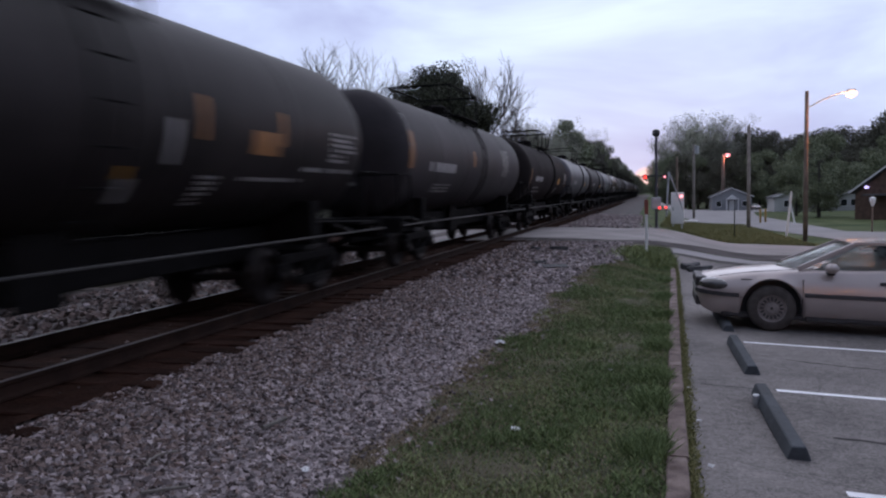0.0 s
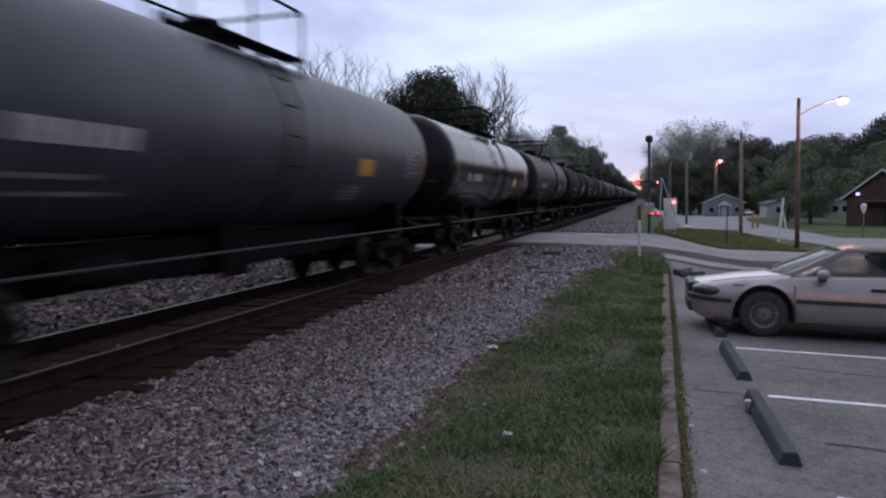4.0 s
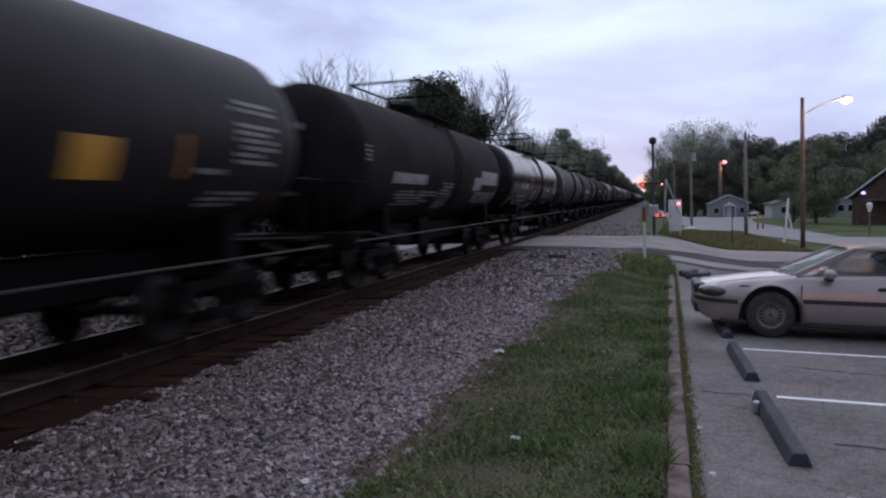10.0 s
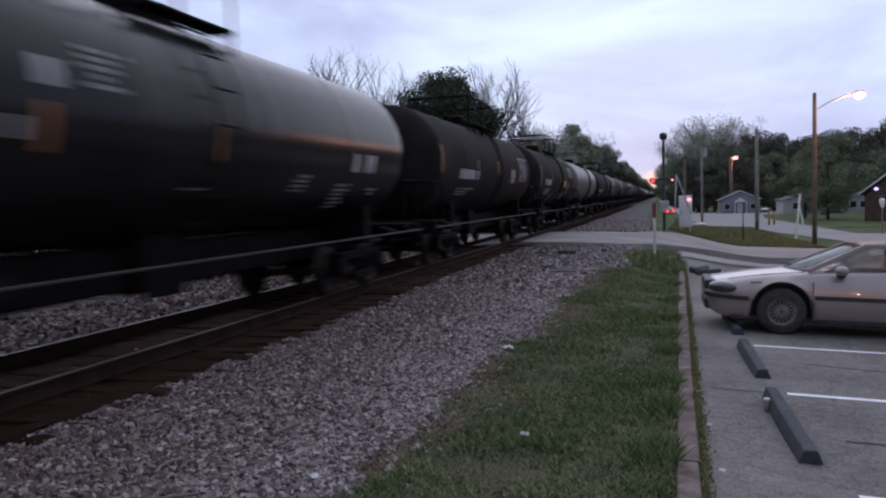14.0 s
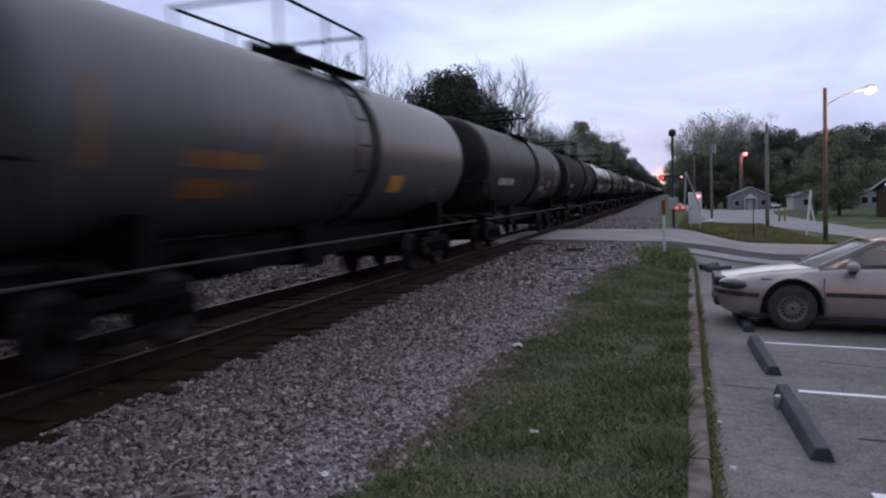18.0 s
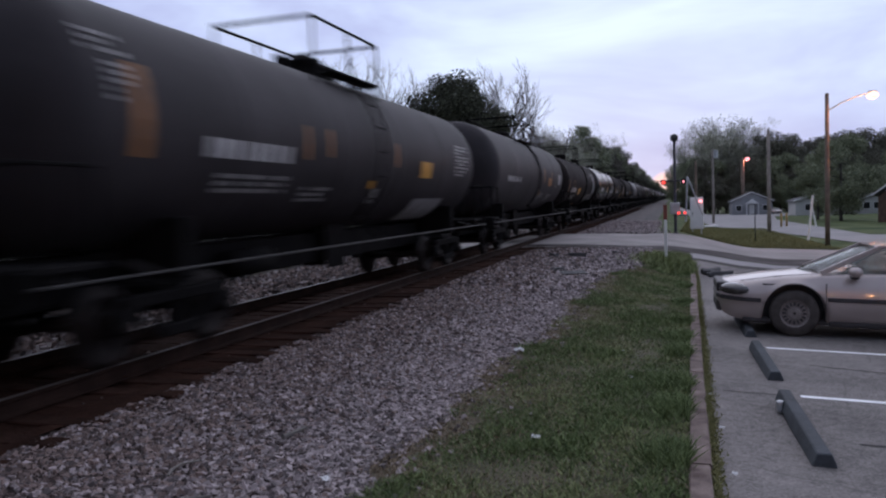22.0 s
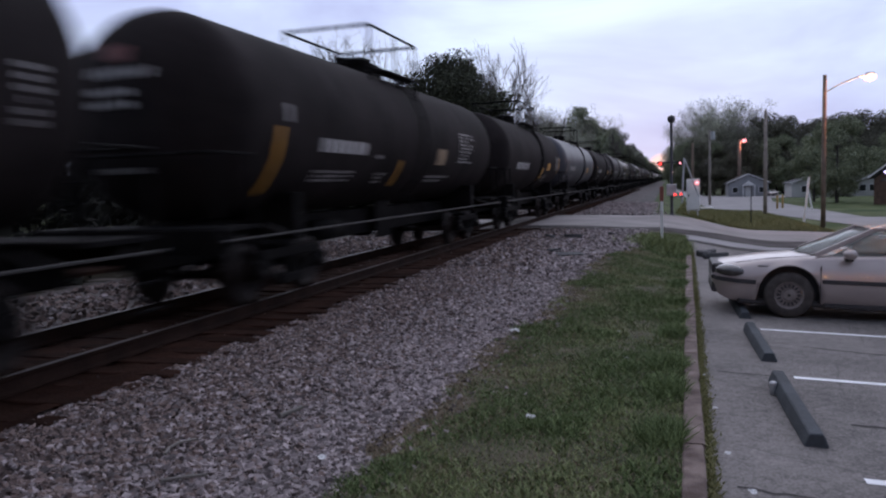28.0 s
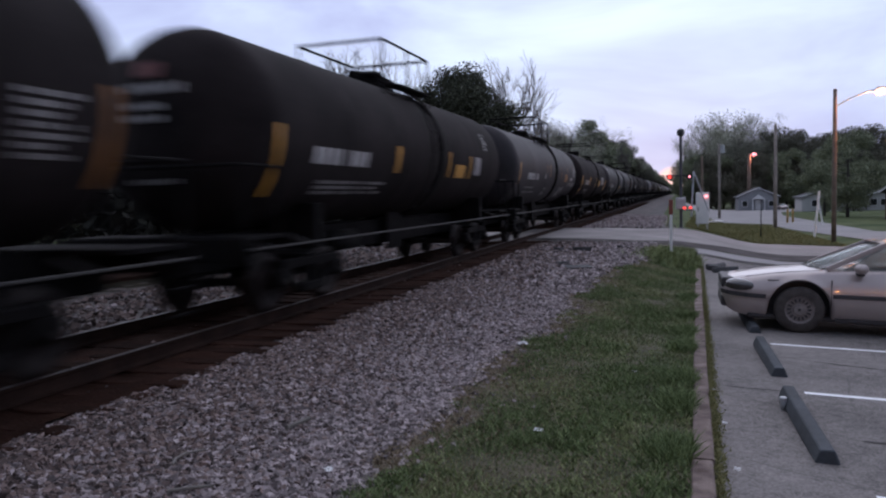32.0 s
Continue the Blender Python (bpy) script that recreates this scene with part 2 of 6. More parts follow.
# tank paints
PAINT = dict(
    black=material("black_tank_paint", (0.0190, 0.0158, 0.0158), 0.50, spec=0.10, vary=0.35, scale=0.9, fine=12, bump=0.03),
    matt=material("matt_black_tank_paint", (0.0205, 0.0168, 0.0167), 0.75, spec=0.05, vary=0.35, scale=0.9, fine=12, bump=0.05),
    gloss=material("glossy_black_tank_paint", (0.0145, 0.0120, 0.0125), 0.22, spec=0.15, vary=0.3, scale=0.9, fine=12, bump=0.0),
    dust=material("dusty_dark_tank_paint", (0.031, 0.027, 0.029), 0.6, spec=0.16, vary=0.3, scale=0.7, fine=10, bump=0.05),
    brown=material("brown_dusty_tank_paint", (0.040, 0.032, 0.030), 0.75, spec=0.15, vary=0.25, scale=0.7, fine=10, bump=0.05),
    slate=material("slate_grey_tank_paint", (0.042, 0.043, 0.052), 0.45, spec=0.3, vary=0.25, scale=0.8, fine=12, bump=0.03),
    grey=material("pale_grey_tank_paint", (0.060, 0.055, 0.060), 0.42, spec=0.45, vary=0.18, scale=0.8, fine=12, bump=0.03),
)
M.update(
    stone=island_material("ballast_stone", (0.050, 0.040, 0.039), (0.435, 0.370, 0.362)),
    blade_dark=island_material("dark_grass_blade", (0.044, 0.070, 0.023), (0.200, 0.258, 0.100)),
    verge_blade=island_material("faded_grass_blade", (0.085, 0.088, 0.030), (0.25, 0.24, 0.10)),
    # no soot: near-black tones stand for shade inside the thicket
    shaded_leaf=island_material("shaded_thicket_leaf", (0.008, 0.009, 0.006), (0.030, 0.030, 0.020)),
    plate_green=material("faded_yellow_green_plate", (0.17, 0.155, 0.07), 0.7, vary=0.25, scale=3, fine=30, bump=0),
    blade=island_material("grass_blade", (0.078, 0.102, 0.038), (0.310, 0.350, 0.158)),
    dry_blade=island_material("dry_grass_blade", (0.13, 0.10, 0.062), (0.33, 0.265, 0.185)),
    bark=material("bark", (0.052, 0.045, 0.042), 0.95, vary=0.3, scale=3, fine=20, bump=0.4),
    bark_bare=material("grey_brown_bark", (0.085, 0.073, 0.069), 0.95, vary=0.3, scale=3, fine=20, bump=0.4),
    bark_pale=material("pale_bark", (0.16, 0.145, 0.13), 0.95, vary=0.3, scale=3, fine=20, bump=0.4),
    leaf_dark=island_material("dark_evergreen_leaf", (0.048, 0.049, 0.035), (0.160, 0.156, 0.112), 0.85),
    leaf_mid=island_material("dull_green_leaf", (0.098, 0.118, 0.070), (0.265, 0.290, 0.180), 0.85),
    leaf_pale=island_material("pale_spring_leaf", (0.23, 0.235, 0.18), (0.50, 0.51, 0.40), 0.85),
    siding=material("grey_siding", (0.245, 0.25, 0.262), 0.8, vary=0.1, scale=0.5, fine=8, bump=0.1),
    pale_siding=material("pale_grey_siding", (0.40, 0.40, 0.385), 0.8, vary=0.1, scale=0.5, fine=8, bump=0.1),
    trim=material("white_trim", (0.62, 0.62, 0.62), 0.6, vary=0.08, scale=1, fine=10, bump=0.0),
    roofing=material("dark_shingle", (0.07, 0.07, 0.075), 0.9, vary=0.3, scale=1, fine=10, bump=0.4),
    brick=material("brown_brick", (0.085, 0.052, 0.038), 0.9, vary=0.3, scale=2, fine=14, bump=0.4),
    pane=material("dark_window_glass", (0.02, 0.022, 0.025), 0.08, vary=0.1, scale=2, fine=20, bump=0.0),
    red_paint=material("red_reflector", (0.20, 0.055, 0.04), 0.7, vary=0.2, scale=3, fine=30, bump=0.0),
    bollard_yellow=material("faded_yellow_paint", (0.34, 0.22, 0.07), 0.7, vary=0.25, scale=3, fine=30, bump=0.1),
    paper=material("white_litter", (0.75, 0.75, 0.74), 0.8, vary=0.1, scale=9, fine=60, bump=0.1),
    rubble=material("dark_broken_concrete", (0.06, 0.06, 0.062), 0.9, vary=0.35, scale=5, fine=40, bump=0.5),
)
M["leaf_pine"] = island_material("dark_pine_needles", (0.016, 0.020, 0.011), (0.064, 0.070, 0.038), 0.85)
# rusty stone; beside the ties its dark tone also carries the train's shade
M["dark_stone"] = island_material("rust_dark_stone", (0.026, 0.0175, 0.015), (0.235, 0.172, 0.152))
M["service_gravel"] = material("service_gravel", (0.050, 0.042, 0.038), 0.95, vary=0.5, scale=0.5, fine=4, second=(0.13, 0.115, 0.108), bump=0.9)
# soil under the brush, with the shade put into its base colour
M["brush_soil"] = material("shaded_brush_soil", (0.035, 0.030, 0.020), 0.95, vary=0.4, scale=1.2, fine=15, bump=0.5, spec=0.1)

# ---- small tools ----
def part(name, bm, mat, parent=None, label="", smooth=False, loc=None):
    me = bpy.data.meshes.new(name)
    bm.to_mesh(me)
    bm.free()
    me.materials.append(mat)
    if smooth:
        for p in me.polygons:
            p.use_smooth = True
    return place(name, me, parent, label, loc)


def place(name, me, parent=None, label="", loc=None):
    ob = new(name, me)
    ob.parent = parent
    if loc is not None:
        ob.matrix_basis = loc if isinstance(loc, Matrix) else Matrix.Translation(loc)
    if label:
        tagged(ob, label)
    return ob


def empty(name, m, label, category, group="", kind=""):
    ob = new(name)
    ob.empty_display_size = 0.2
    ob.matrix_basis = m
    return tagged(ob, label, category, group, kind)


def box(bm, x0, x1, y0, y1, z0, z1, bevel=0.0, m=None):
    r = bmesh.ops.create_cube(bm, size=1.0)
    vs = r["verts"]
    for v in vs:
        v.co = Vector((x0 + (v.co.x + 0.5) * (x1 - x0), y0 + (v.co.y + 0.5) * (y1 - y0), z0 + (v.co.z + 0.5) * (z1 - z0)))
    if bevel:
        es = list({e for v in vs for e in v.link_edges})
        g = bmesh.ops.bevel(bm, geom=es, offset=bevel, segments=1, affect="EDGES")
        vs = list({v for f in g["faces"] for v in f.verts} | {v for v in vs if v.is_valid})
    if m is not None:
        bmesh.ops.transform(bm, matrix=m, verts=vs)
    return bm


def rod(bm, a, b, r, seg=8, r2=None):
    a, b = Vector(a), Vector(b)
    d = b - a
    g = bmesh.ops.create_cone(bm, cap_ends=True, segments=seg, radius1=r, radius2=r if r2 is None else r2, depth=d.length)
    q = d.to_track_quat("Z", "Y").to_matrix().to_4x4()
    bmesh.ops.transform(bm, matrix=Matrix.Translation((a + b) / 2) @ q, verts=g["verts"])
    return bm


def tube(bm, pts, r, seg=6):
    for a, b in zip(pts, pts[1:]):
        rod(bm, a, b, r, seg)
    return bm


def lathe(bm, rings, seg=24, axis="y", cap=True):
    """rings: (place along the axis, radius)."""
    loops = []
    for p, r in rings:
        loop = []
        for i in range(seg):
            a = 2 * math.pi * i / seg
            c, s = r * math.cos(a), r * math.sin(a)
            loop.append(bm.verts.new((c, p, s) if axis == "y" else ((p, c, s) if axis == "x" else (c, s, p))))
        loops.append(loop)
    for A, B in zip(loops, loops[1:]):
        for i in range(seg):
            bm.faces.new((A[i], A[(i + 1) % seg], B[(i + 1) % seg], B[i]))
    if cap:
        bm.faces.new(loops[0])
        bm.faces.new(loops[-1][::-1])
    bmesh.ops.recalc_face_normals(bm, faces=bm.faces[:])
    return bm


def grid_mesh(name, xs, ys, height, mat, inside=None, shear=None):
    """A sheet over a grid of xs and ys at height(x, y)."""
    idx, verts, faces = {}, [], []
    for i, x in enumerate(xs):
        for j, y in enumerate(ys):
            idx[i, j] = len(verts)
            sx = x + (shear(x, y) if shear else 0.0)
            verts.append((sx, y, height(sx, y)))
    for i in range(len(xs) - 1):
        for j in range(len(ys) - 1):
            if inside is None or inside((xs[i] + xs[i + 1]) / 2, (ys[j] + ys[j + 1]) / 2):
                faces.append((idx[i, j], idx[i + 1, j], idx[i + 1, j + 1], idx[i, j + 1]))
    me = bpy.data.meshes.new(name)
    me.from_pydata(verts, [], faces)
    me.materials.append(mat)
    for p in me.polygons:
        p.use_smooth = True
    return new(name, me)


def ribbon(name, left, right, mat, lift, steps=10, thick=0.0):
    """A strip of pavement between two lines of (x, y) points, laid on the ground."""
    verts, faces = [], []
    n = 6
    rows = []
    for (a, b), (c, d) in zip(zip(left, left[1:]), zip(right, right[1:])):
        for k in range(steps):
            u = k / steps
            rows.append((Vector(a).lerp(Vector(b), u), Vector(c).lerp(Vector(d), u)))
    rows.append((Vector(left[-1]), Vector(right[-1])))
    for p, q in rows:
        for k in range(n + 1):
            w = p.lerp(q, k / n)
            verts.append((w.x, w.y, land(w.x, w.y) + lift))
    for i in range(len(rows) - 1):
        for k in range(n):
            a = i * (n + 1) + k
            faces.append((a, a + 1, a + n + 2, a + n + 1))
    me = bpy.data.meshes.new(name)
    me.from_pydata(verts, [], faces)
    me.materials.append(mat)
    for p in me.polygons:
        p.use_smooth = True
    return new(name, me)


def smooth01(u):
    u = max(0.0, min(1.0, u))
    return u * u * (3 - 2 * u)


def mixf(a, b, u):
    return a + (b - a) * u


TRACK_X, RAIL_Z = -6.45, 0.36
KERB_X = 0.1


def kerb_x(y):
    """The grass side of the kerb, which runs at a slight angle to the track."""
    return 0.03 + 0.0215 * (max(-16.0, min(y, 26.0)) - 3.0)


def land(x, y):
    """Height of the ground: level along the track, falling away to the east and north."""
    far = smooth01((y - 21) / 9)
    wide = mixf(mixf(1.6, 4.5, smooth01((y - 22) / 5)), 5.0, smooth01((y - 30) / 10))
    t = smooth01((x - mixf(-1.5, -0.5, far)) / wide)
    drop = 0.025 * (max(-9.0, min(y, 45.0)) - 7.7) + 0.011 * max(0.0, min(y, 230.0) - 45.0)
    z = -t * drop - 0.041 * max(0.0, min(x, 9.0) - 0.1)
    # the crossing road climbs to the rails
    hump = smooth01((x + 9.5) / 3.0) * (1 - smooth01((x + 4.0) / 6.0)) if x > -9.5 else smooth01((x + 16) / 6.5)
    z += 0.17 * hump * smooth01((y - 26) / 3) * (1 - smooth01((y - 40) / 4))
    return z

# ---- ground, track, roads ----
def spaced(stops):
    out = []
    for a, b, n in stops:
        out += [a + (b - a) * i / n for i in range(n)]
    return out + [stops[-1][1]]


ground = grid_mesh("ground", spaced([(-1500, -120, 8), (-120, -16, 16), (-16, 12, 56), (12, 60, 24), (60, 300, 20), (300, 1500, 8)]),
                   spaced([(-900, -20, 8), (-20, 50, 100), (50, 250, 50), (250, 2500, 12)]), lambda x, y: land(x, y) - 0.03, M["field"])
tagged(ground, "dull green spring grass and bare earth running to the woods", "ground", kind="structure")


def bed_height(x, y):
    d = abs(x - TRACK_X)
    rise = 0.0 if d > 4.6 else smooth01((4.6 - d) / 2.9)
    cross = smooth01((y - 26.5) / 1.5) * (1 - smooth01((y - 40) / 1.5))
    wob = 0.025 * noise.noise((x * 1.3, y * 1.3, 0)) + 0.02 * noise.noise((x * 5, y * 5, 3))
    return mixf(land(x, y) - 0.012 + rise * (RAIL_Z - 0.215 - land(x, y) + 0.012) + wob, land(x, y) - 0.02, cross)


ballast = grid_mesh("ballast_bed", spaced([(-13, -9, 8), (-9, -2.1, 36)]), spaced([(-25, 2, 27), (2, 30, 90), (30, 420, 130)]), bed_height, M["gravel_bed"])
tagged(ballast, "grey crushed stone ballast bed under the railway", "ballast", kind="structure")

lot = grid_mesh("car_park", spaced([(KERB_X + 0.140, 12, 24), (12, 40, 14)]), spaced([(-22, 25.6, 96)]), lambda x, y: land(x, y) + 0.004, M["asphalt"],
                shear=lambda x, y: (kerb_x(y) - 0.11) * (1 - smooth01((x - 0.22) / 3)))
tagged(lot, "worn grey asphalt of a small car park", "car park", kind="structure")
gutter = ribbon("gutter_lot", [(-0.1, 25.6), (12, 25.6), (40, 25.6)], [(-0.1, 26.1), (12, 26.0), (40, 25.9)], M["tar"], 0.012)
tagged(gutter, "dark tarred seam at the edge of the car park", "gutter", kind="structure")
apron = ribbon("pavement_apron", [(-0.4, 26.1), (12, 26.0), (40, 25.9)], [(-0.4, 27.5), (12, 28.9), (40, 28.9)], M["side_asphalt"], 0.016)
tagged(apron, "pale concrete apron between car park and road", "apron", kind="structure")
verge = ribbon("gutter_road", [(-6.0, 28.6), (-3.5, 28.1), (-1.6, 27.6), (0.5, 27.5), (2, 28.0), (12, 28.9), (40, 28.9)], [(-6.0, 29.9), (-3.5, 29.2), (-1.6, 28.6), (0.5, 29.4), (2, 31.8), (12, 34.6), (40, 34)], M["road_dark"], 0.026)
tagged(verge, "dark band along the road edge, widening to the east", "gutter", kind="structure")
road = ribbon("road", [(-30, 28.3), (-6, 28.2), (-2, 28.2), (2, 28.5), (6, 28.7), (14, 28.9), (60, 27)],
              [(-30, 39), (-6, 38.5), (-1.6, 38.0), (2, 42), (5, 43.4), (8.8, 43), (60, 50)], M["road"], 0.018)
tagged(road, "pale worn asphalt road over the railway crossing", "road", kind="structure")
side_road = ribbon("road_side", [(14, 43), (10.8, 52), (8.8, 69.6), (4.5, 84), (1.5, 130), (-2, 200)],
                   [(30, 50), (14.1, 62.5), (14.3, 88), (14.9, 121), (18, 150), (60, 168)], M["side_asphalt"], 0.022)
tagged(side_road, "pale side street leading to small houses", "road", kind="structure")
service = ribbon("road_gravel", [(-4.2, 39), (-4.0, 60), (-4.0, 200)], [(-0.6, 39), (-1.2, 60), (-1.6, 200)], M["service_gravel"], 0.02)
tagged(service, "mottled grey gravel service track beside the railway", "track road", kind="structure")

fouled = grid_mesh("track_bed", spaced([(TRACK_X - 1.35, TRACK_X + 1.9, 24)]), spaced([(-20, 28.2, 120)]),
                   lambda x, y: bed_height(x, y) + 0.03 + 0.02 * noise.noise((x * 4, y * 4, 9)), M["fouled"],
                   lambda x, y: x < TRACK_X + 1.64 + 0.25 * noise.noise((1, y * 2, 4)))
tagged(fouled, "dark rusty dirt between the rails and ties", "track bed", kind="structure")

track = empty("railway_track", Matrix.Identity(4), "single railway track with rusty rails on dark timber ties", "railway track", kind="structure")
for side in (-1, 1):
    bm = bmesh.new()
    x = TRACK_X + side * 0.755
    prof = [(-0.07, -0.17), (0.07, -0.17), (0.07, -0.155), (0.012, -0.135), (0.012, -0.045), (0.035, -0.035), (0.035, -0.006),
            (-0.035, -0.006), (-0.035, -0.035), (-0.012, -0.045), (-0.012, -0.135), (-0.07, -0.155)]
    a = [bm.verts.new((x + px, -60, RAIL_Z + pz)) for px, pz in prof]
    b = [bm.verts.new((x + px, 1250, RAIL_Z + pz)) for px, pz in prof]
    for i in range(len(prof)):
        bm.faces.new((a[i], a[(i + 1) % len(prof)], b[(i + 1) % len(prof)], b[i]))
    bmesh.ops.recalc_face_normals(bm, faces=bm.faces[:])
    rail = part("rail", bm, M["rail"], track, "rust-brown steel rail")
    bm = bmesh.new()
    box(bm, x - 0.034, x + 0.034, -60, 1250, RAIL_Z - 0.0055, RAIL_Z, 0.002)
    # same steel on both; the near one is coloured as mirroring the dark cars
    part("rail_head", bm, M["rail_head" if side < 0 else "rail_shaded"], rail, "polished running surface" if side < 0 else "running surface coloured dark for the train's reflection")
bm = bmesh.new()
box(bm, -1.3, 1.76, -0.115, 0.115, -0.17, 0.0, 0.012)
tie_mesh = bpy.data.meshes.new("tie")
bm.to_mesh(tie_mesh)
bm.free()
tie_mesh.materials.append(M["tie"])
rt = random.Random(4)
for i in range(290):
    y = -14 + i * 0.5
    if 28.4 < y < 39.2:
        continue
    place("tie", tie_mesh, track, loc=pose(TRACK_X + rt.uniform(-0.06, 0.06), y + rt.uniform(-0.03, 0.03), RAIL_Z - 0.172 + rt.uniform(-0.012, 0.004), rz=rt.uniform(-1, 1)))

# ---- the train: tank cars running away northward at about 89 km/h ----
SPEED = 24.79
TANK_R, TANK_Z = 1.40, 2.60
_mesh = {}


def shared(key, build, mat, smooth=False):
    """A mesh built once for each key and material."""
    k = (key, mat.name)
    if k not in _mesh:
        bm = bmesh.new()
        build(bm)
        me = bpy.data.meshes.new(key if isinstance(key, str) else str(key[0]))
        bm.to_mesh(me)
        bm.free()
        me.materials.append(mat)
        if smooth:
            for p in me.polygons:
                p.use_smooth = abs(p.normal.y) < 0.98
        _mesh[k] = me
    return _mesh[k]


def tank_shell(bm, half):
    rings = []
    for i in range(7):
        a = math.pi / 2 * (1 - i / 6)
        rings.append((-half - 0.66 * math.sin(a), max(0.02, TANK_R * math.cos(a))))
    rings.append((-half + 0.12, TANK_R))
    belts = [(-half * 0.62), (-half * 0.2), half * 0.2, half * 0.62]
    for b in belts:
        rings += [(b - 0.16, TANK_R), (b - 0.05, TANK_R), (b - 0.02, TANK_R + 0.006), (b + 0.02, TANK_R + 0.006), (b + 0.05, TANK_R), (b + 0.16, TANK_R)]
    rings.append((half - 0.12, TANK_R))
    for i in range(7):
        a = math.pi / 2 * i / 6
        rings.append((half + 0.66 * math.sin(a), max(0.02, TANK_R * math.cos(a))))
    lathe(bm, rings, 48)


def patch(bm, y0, y1, a0, a1, r=TANK_R + 0.012, n=5):
    """A marking on the side of the tank that faces east, between two angles above the middle (degrees)."""
    rows = []
    for i in range(n + 1):
        a = radians(a0 + (a1 - a0) * i / n)
        rows.append([bm.verts.new((r * math.cos(a), y, r * math.sin(a))) for y in (y0, y1)])
    for A, B in zip(rows, rows[1:]):
        bm.faces.new((A[0], A[1], B[1], B[0]))


def lettering(bm, y0, y1, a0, a1, count, rnd):
    """A row of unreadable characters as plain bars."""
    w = (y1 - y0) / count
    for i in range(count):
        if rnd.random() < 0.12:
            continue
        patch(bm, y0 + i * w, y0 + (i + rnd.uniform(0.6, 0.86)) * w, a0, a1, n=2)


def head_patch(bm, half, x0, x1, z0, z1):
    """A marking on the dished end that faces south."""
    n = 3
    rows = []
    for i in range(n + 1):
        z = z0 + (z1 - z0) * i / n
        row = []
        for x in (x0, (x0 + x1) / 2, x1):
            q = max(0.0, 1 - (x * x + z * z) / TANK_R ** 2)
            row.append(bm.verts.new((x, -half - 0.66 * math.sqrt(q) - 0.02, z)))
        rows.append(row)
    for A, B in zip(rows, rows[1:]):
        for k in (0, 1):
            bm.faces.new((A[k], A[k + 1], B[k + 1], B[k]))


def side_frame(bm):
    box(bm, -0.08, 0.08, -0.95, 0.95, 0.60, 0.74, 0.02)
    box(bm, -0.08, 0.08, -0.35, 0.35, 0.22, 0.36, 0.02)
    for e in (-1, 1):
        box(bm, -0.10, 0.10, e * 0.89 - 0.16, e * 0.89 + 0.16, 0.36, 0.62, 0.03)
        rod(bm, (0, e * 0.30, 0.26), (0, e * 0.75, 0.64), 0.06, 6)
    for k in (-0.14, 0, 0.14):
        rod(bm, (0, k, 0.36), (0, k, 0.60), 0.06, 8)


def truck_beam(bm):
    box(bm, -1.0, 1.0, -0.2, 0.2, 0.5, 0.78, 0.02)


def wheelset(bm):
    for s in (-1, 1):
        lathe(bm, [(s * 0.685, 0.10), (s * 0.685, 0.45), (s * 0.715, 0.45), (s * 0.72, 0.415), (s * 0.82, 0.405), (s * 0.82, 0.33),
                   (s * 0.78, 0.30), (s * 0.78, 0.12), (s * 0.84, 0.11)], 24, "x")
    rod(bm, (-1.15, 0, 0), (1.15, 0, 0), 0.075, 10)


def bogie(parent, y):
    fr = place("truck", shared("truck", truck_beam, M["under"]), parent, "black cast steel truck", (0, y, 0))
    for s in (-1, 1):
        place("side_frame", shared("side_frame", side_frame, M["under"]), fr, loc=(s * 1.0, 0, 0))
    for e in (-1, 1):
        place("wheelset", shared("wheelset", wheelset, M["wheel"], True), fr, loc=(0, e * 0.89, 0.42))
    return fr


# kind of marking: name, material, writing (2 large, 1 small, 0 a plain panel), label
MARK_KINDS = {
    "L": ("number_lettering", M["mark_white"], 2, "large white stencilled lettering"),
    "l": ("lettering", M["mark_dim"], 1, "small grey-white stencilled lettering"),
    "q": ("company_lettering", M["mark_orange"], 2, "faded orange lettering"),
    "p": ("label_plate", M["plate_white"], 0, "dirty white label plate"),
    "t": ("tan_plate", M["plate_tan"], 0, "dirty tan label plate"),
    "o": ("reflective_stripe", M["mark_orange"], 0, "dirty orange reflective stripe"),
    "y": ("reflective_stripe", M["mark_yellow"], 0, "yellow reflective stripe"),
    "r": ("red_plate", M["mark_red"], 0, "dull red label plate"),
    "g": ("notice_plate", M["plate_green"], 0, "faded yellow-green label plate"),
}


def usual_marks(half, colour, known):
    """The markings that every car carries, where none are known nearby."""
    low = min([float(e.split()[1]) for e in known.split(",")] or [9]) if known else 9
    high = max([float(e.split()[2]) for e in known.split(",")]) if known else -9
    out = []
    if low > -half * 0.3:
        f = -half * 0.76
        out += ["L %.2f %.2f -20 -9" % (f, f + 2.1), "l %.2f %.2f -34 -30" % (f, f + 1.7), "l %.2f %.2f -42 -38" % (f, f + 2.2), "%s %.2f %.2f -26 4" % (colour, -half * 0.96 - 0.06, -half * 0.96 + 0.06)]
    if high < half * 0.6:
        g = half * 0.80
        out += ["l %.2f %.2f -22 4" % (g, g + 1.0), "%s %.2f %.2f -28 2" % (colour, half * 0.98 - 0.06, half * 0.98 + 0.06), "y %.2f %.2f -22 -9" % (half * 0.42, half * 0.42 + 0.7), "l %.2f %.2f -45 -31" % (half * 0.35, half * 0.35 + 0.9)]
    return ", ".join(out + ([known] if known else []))


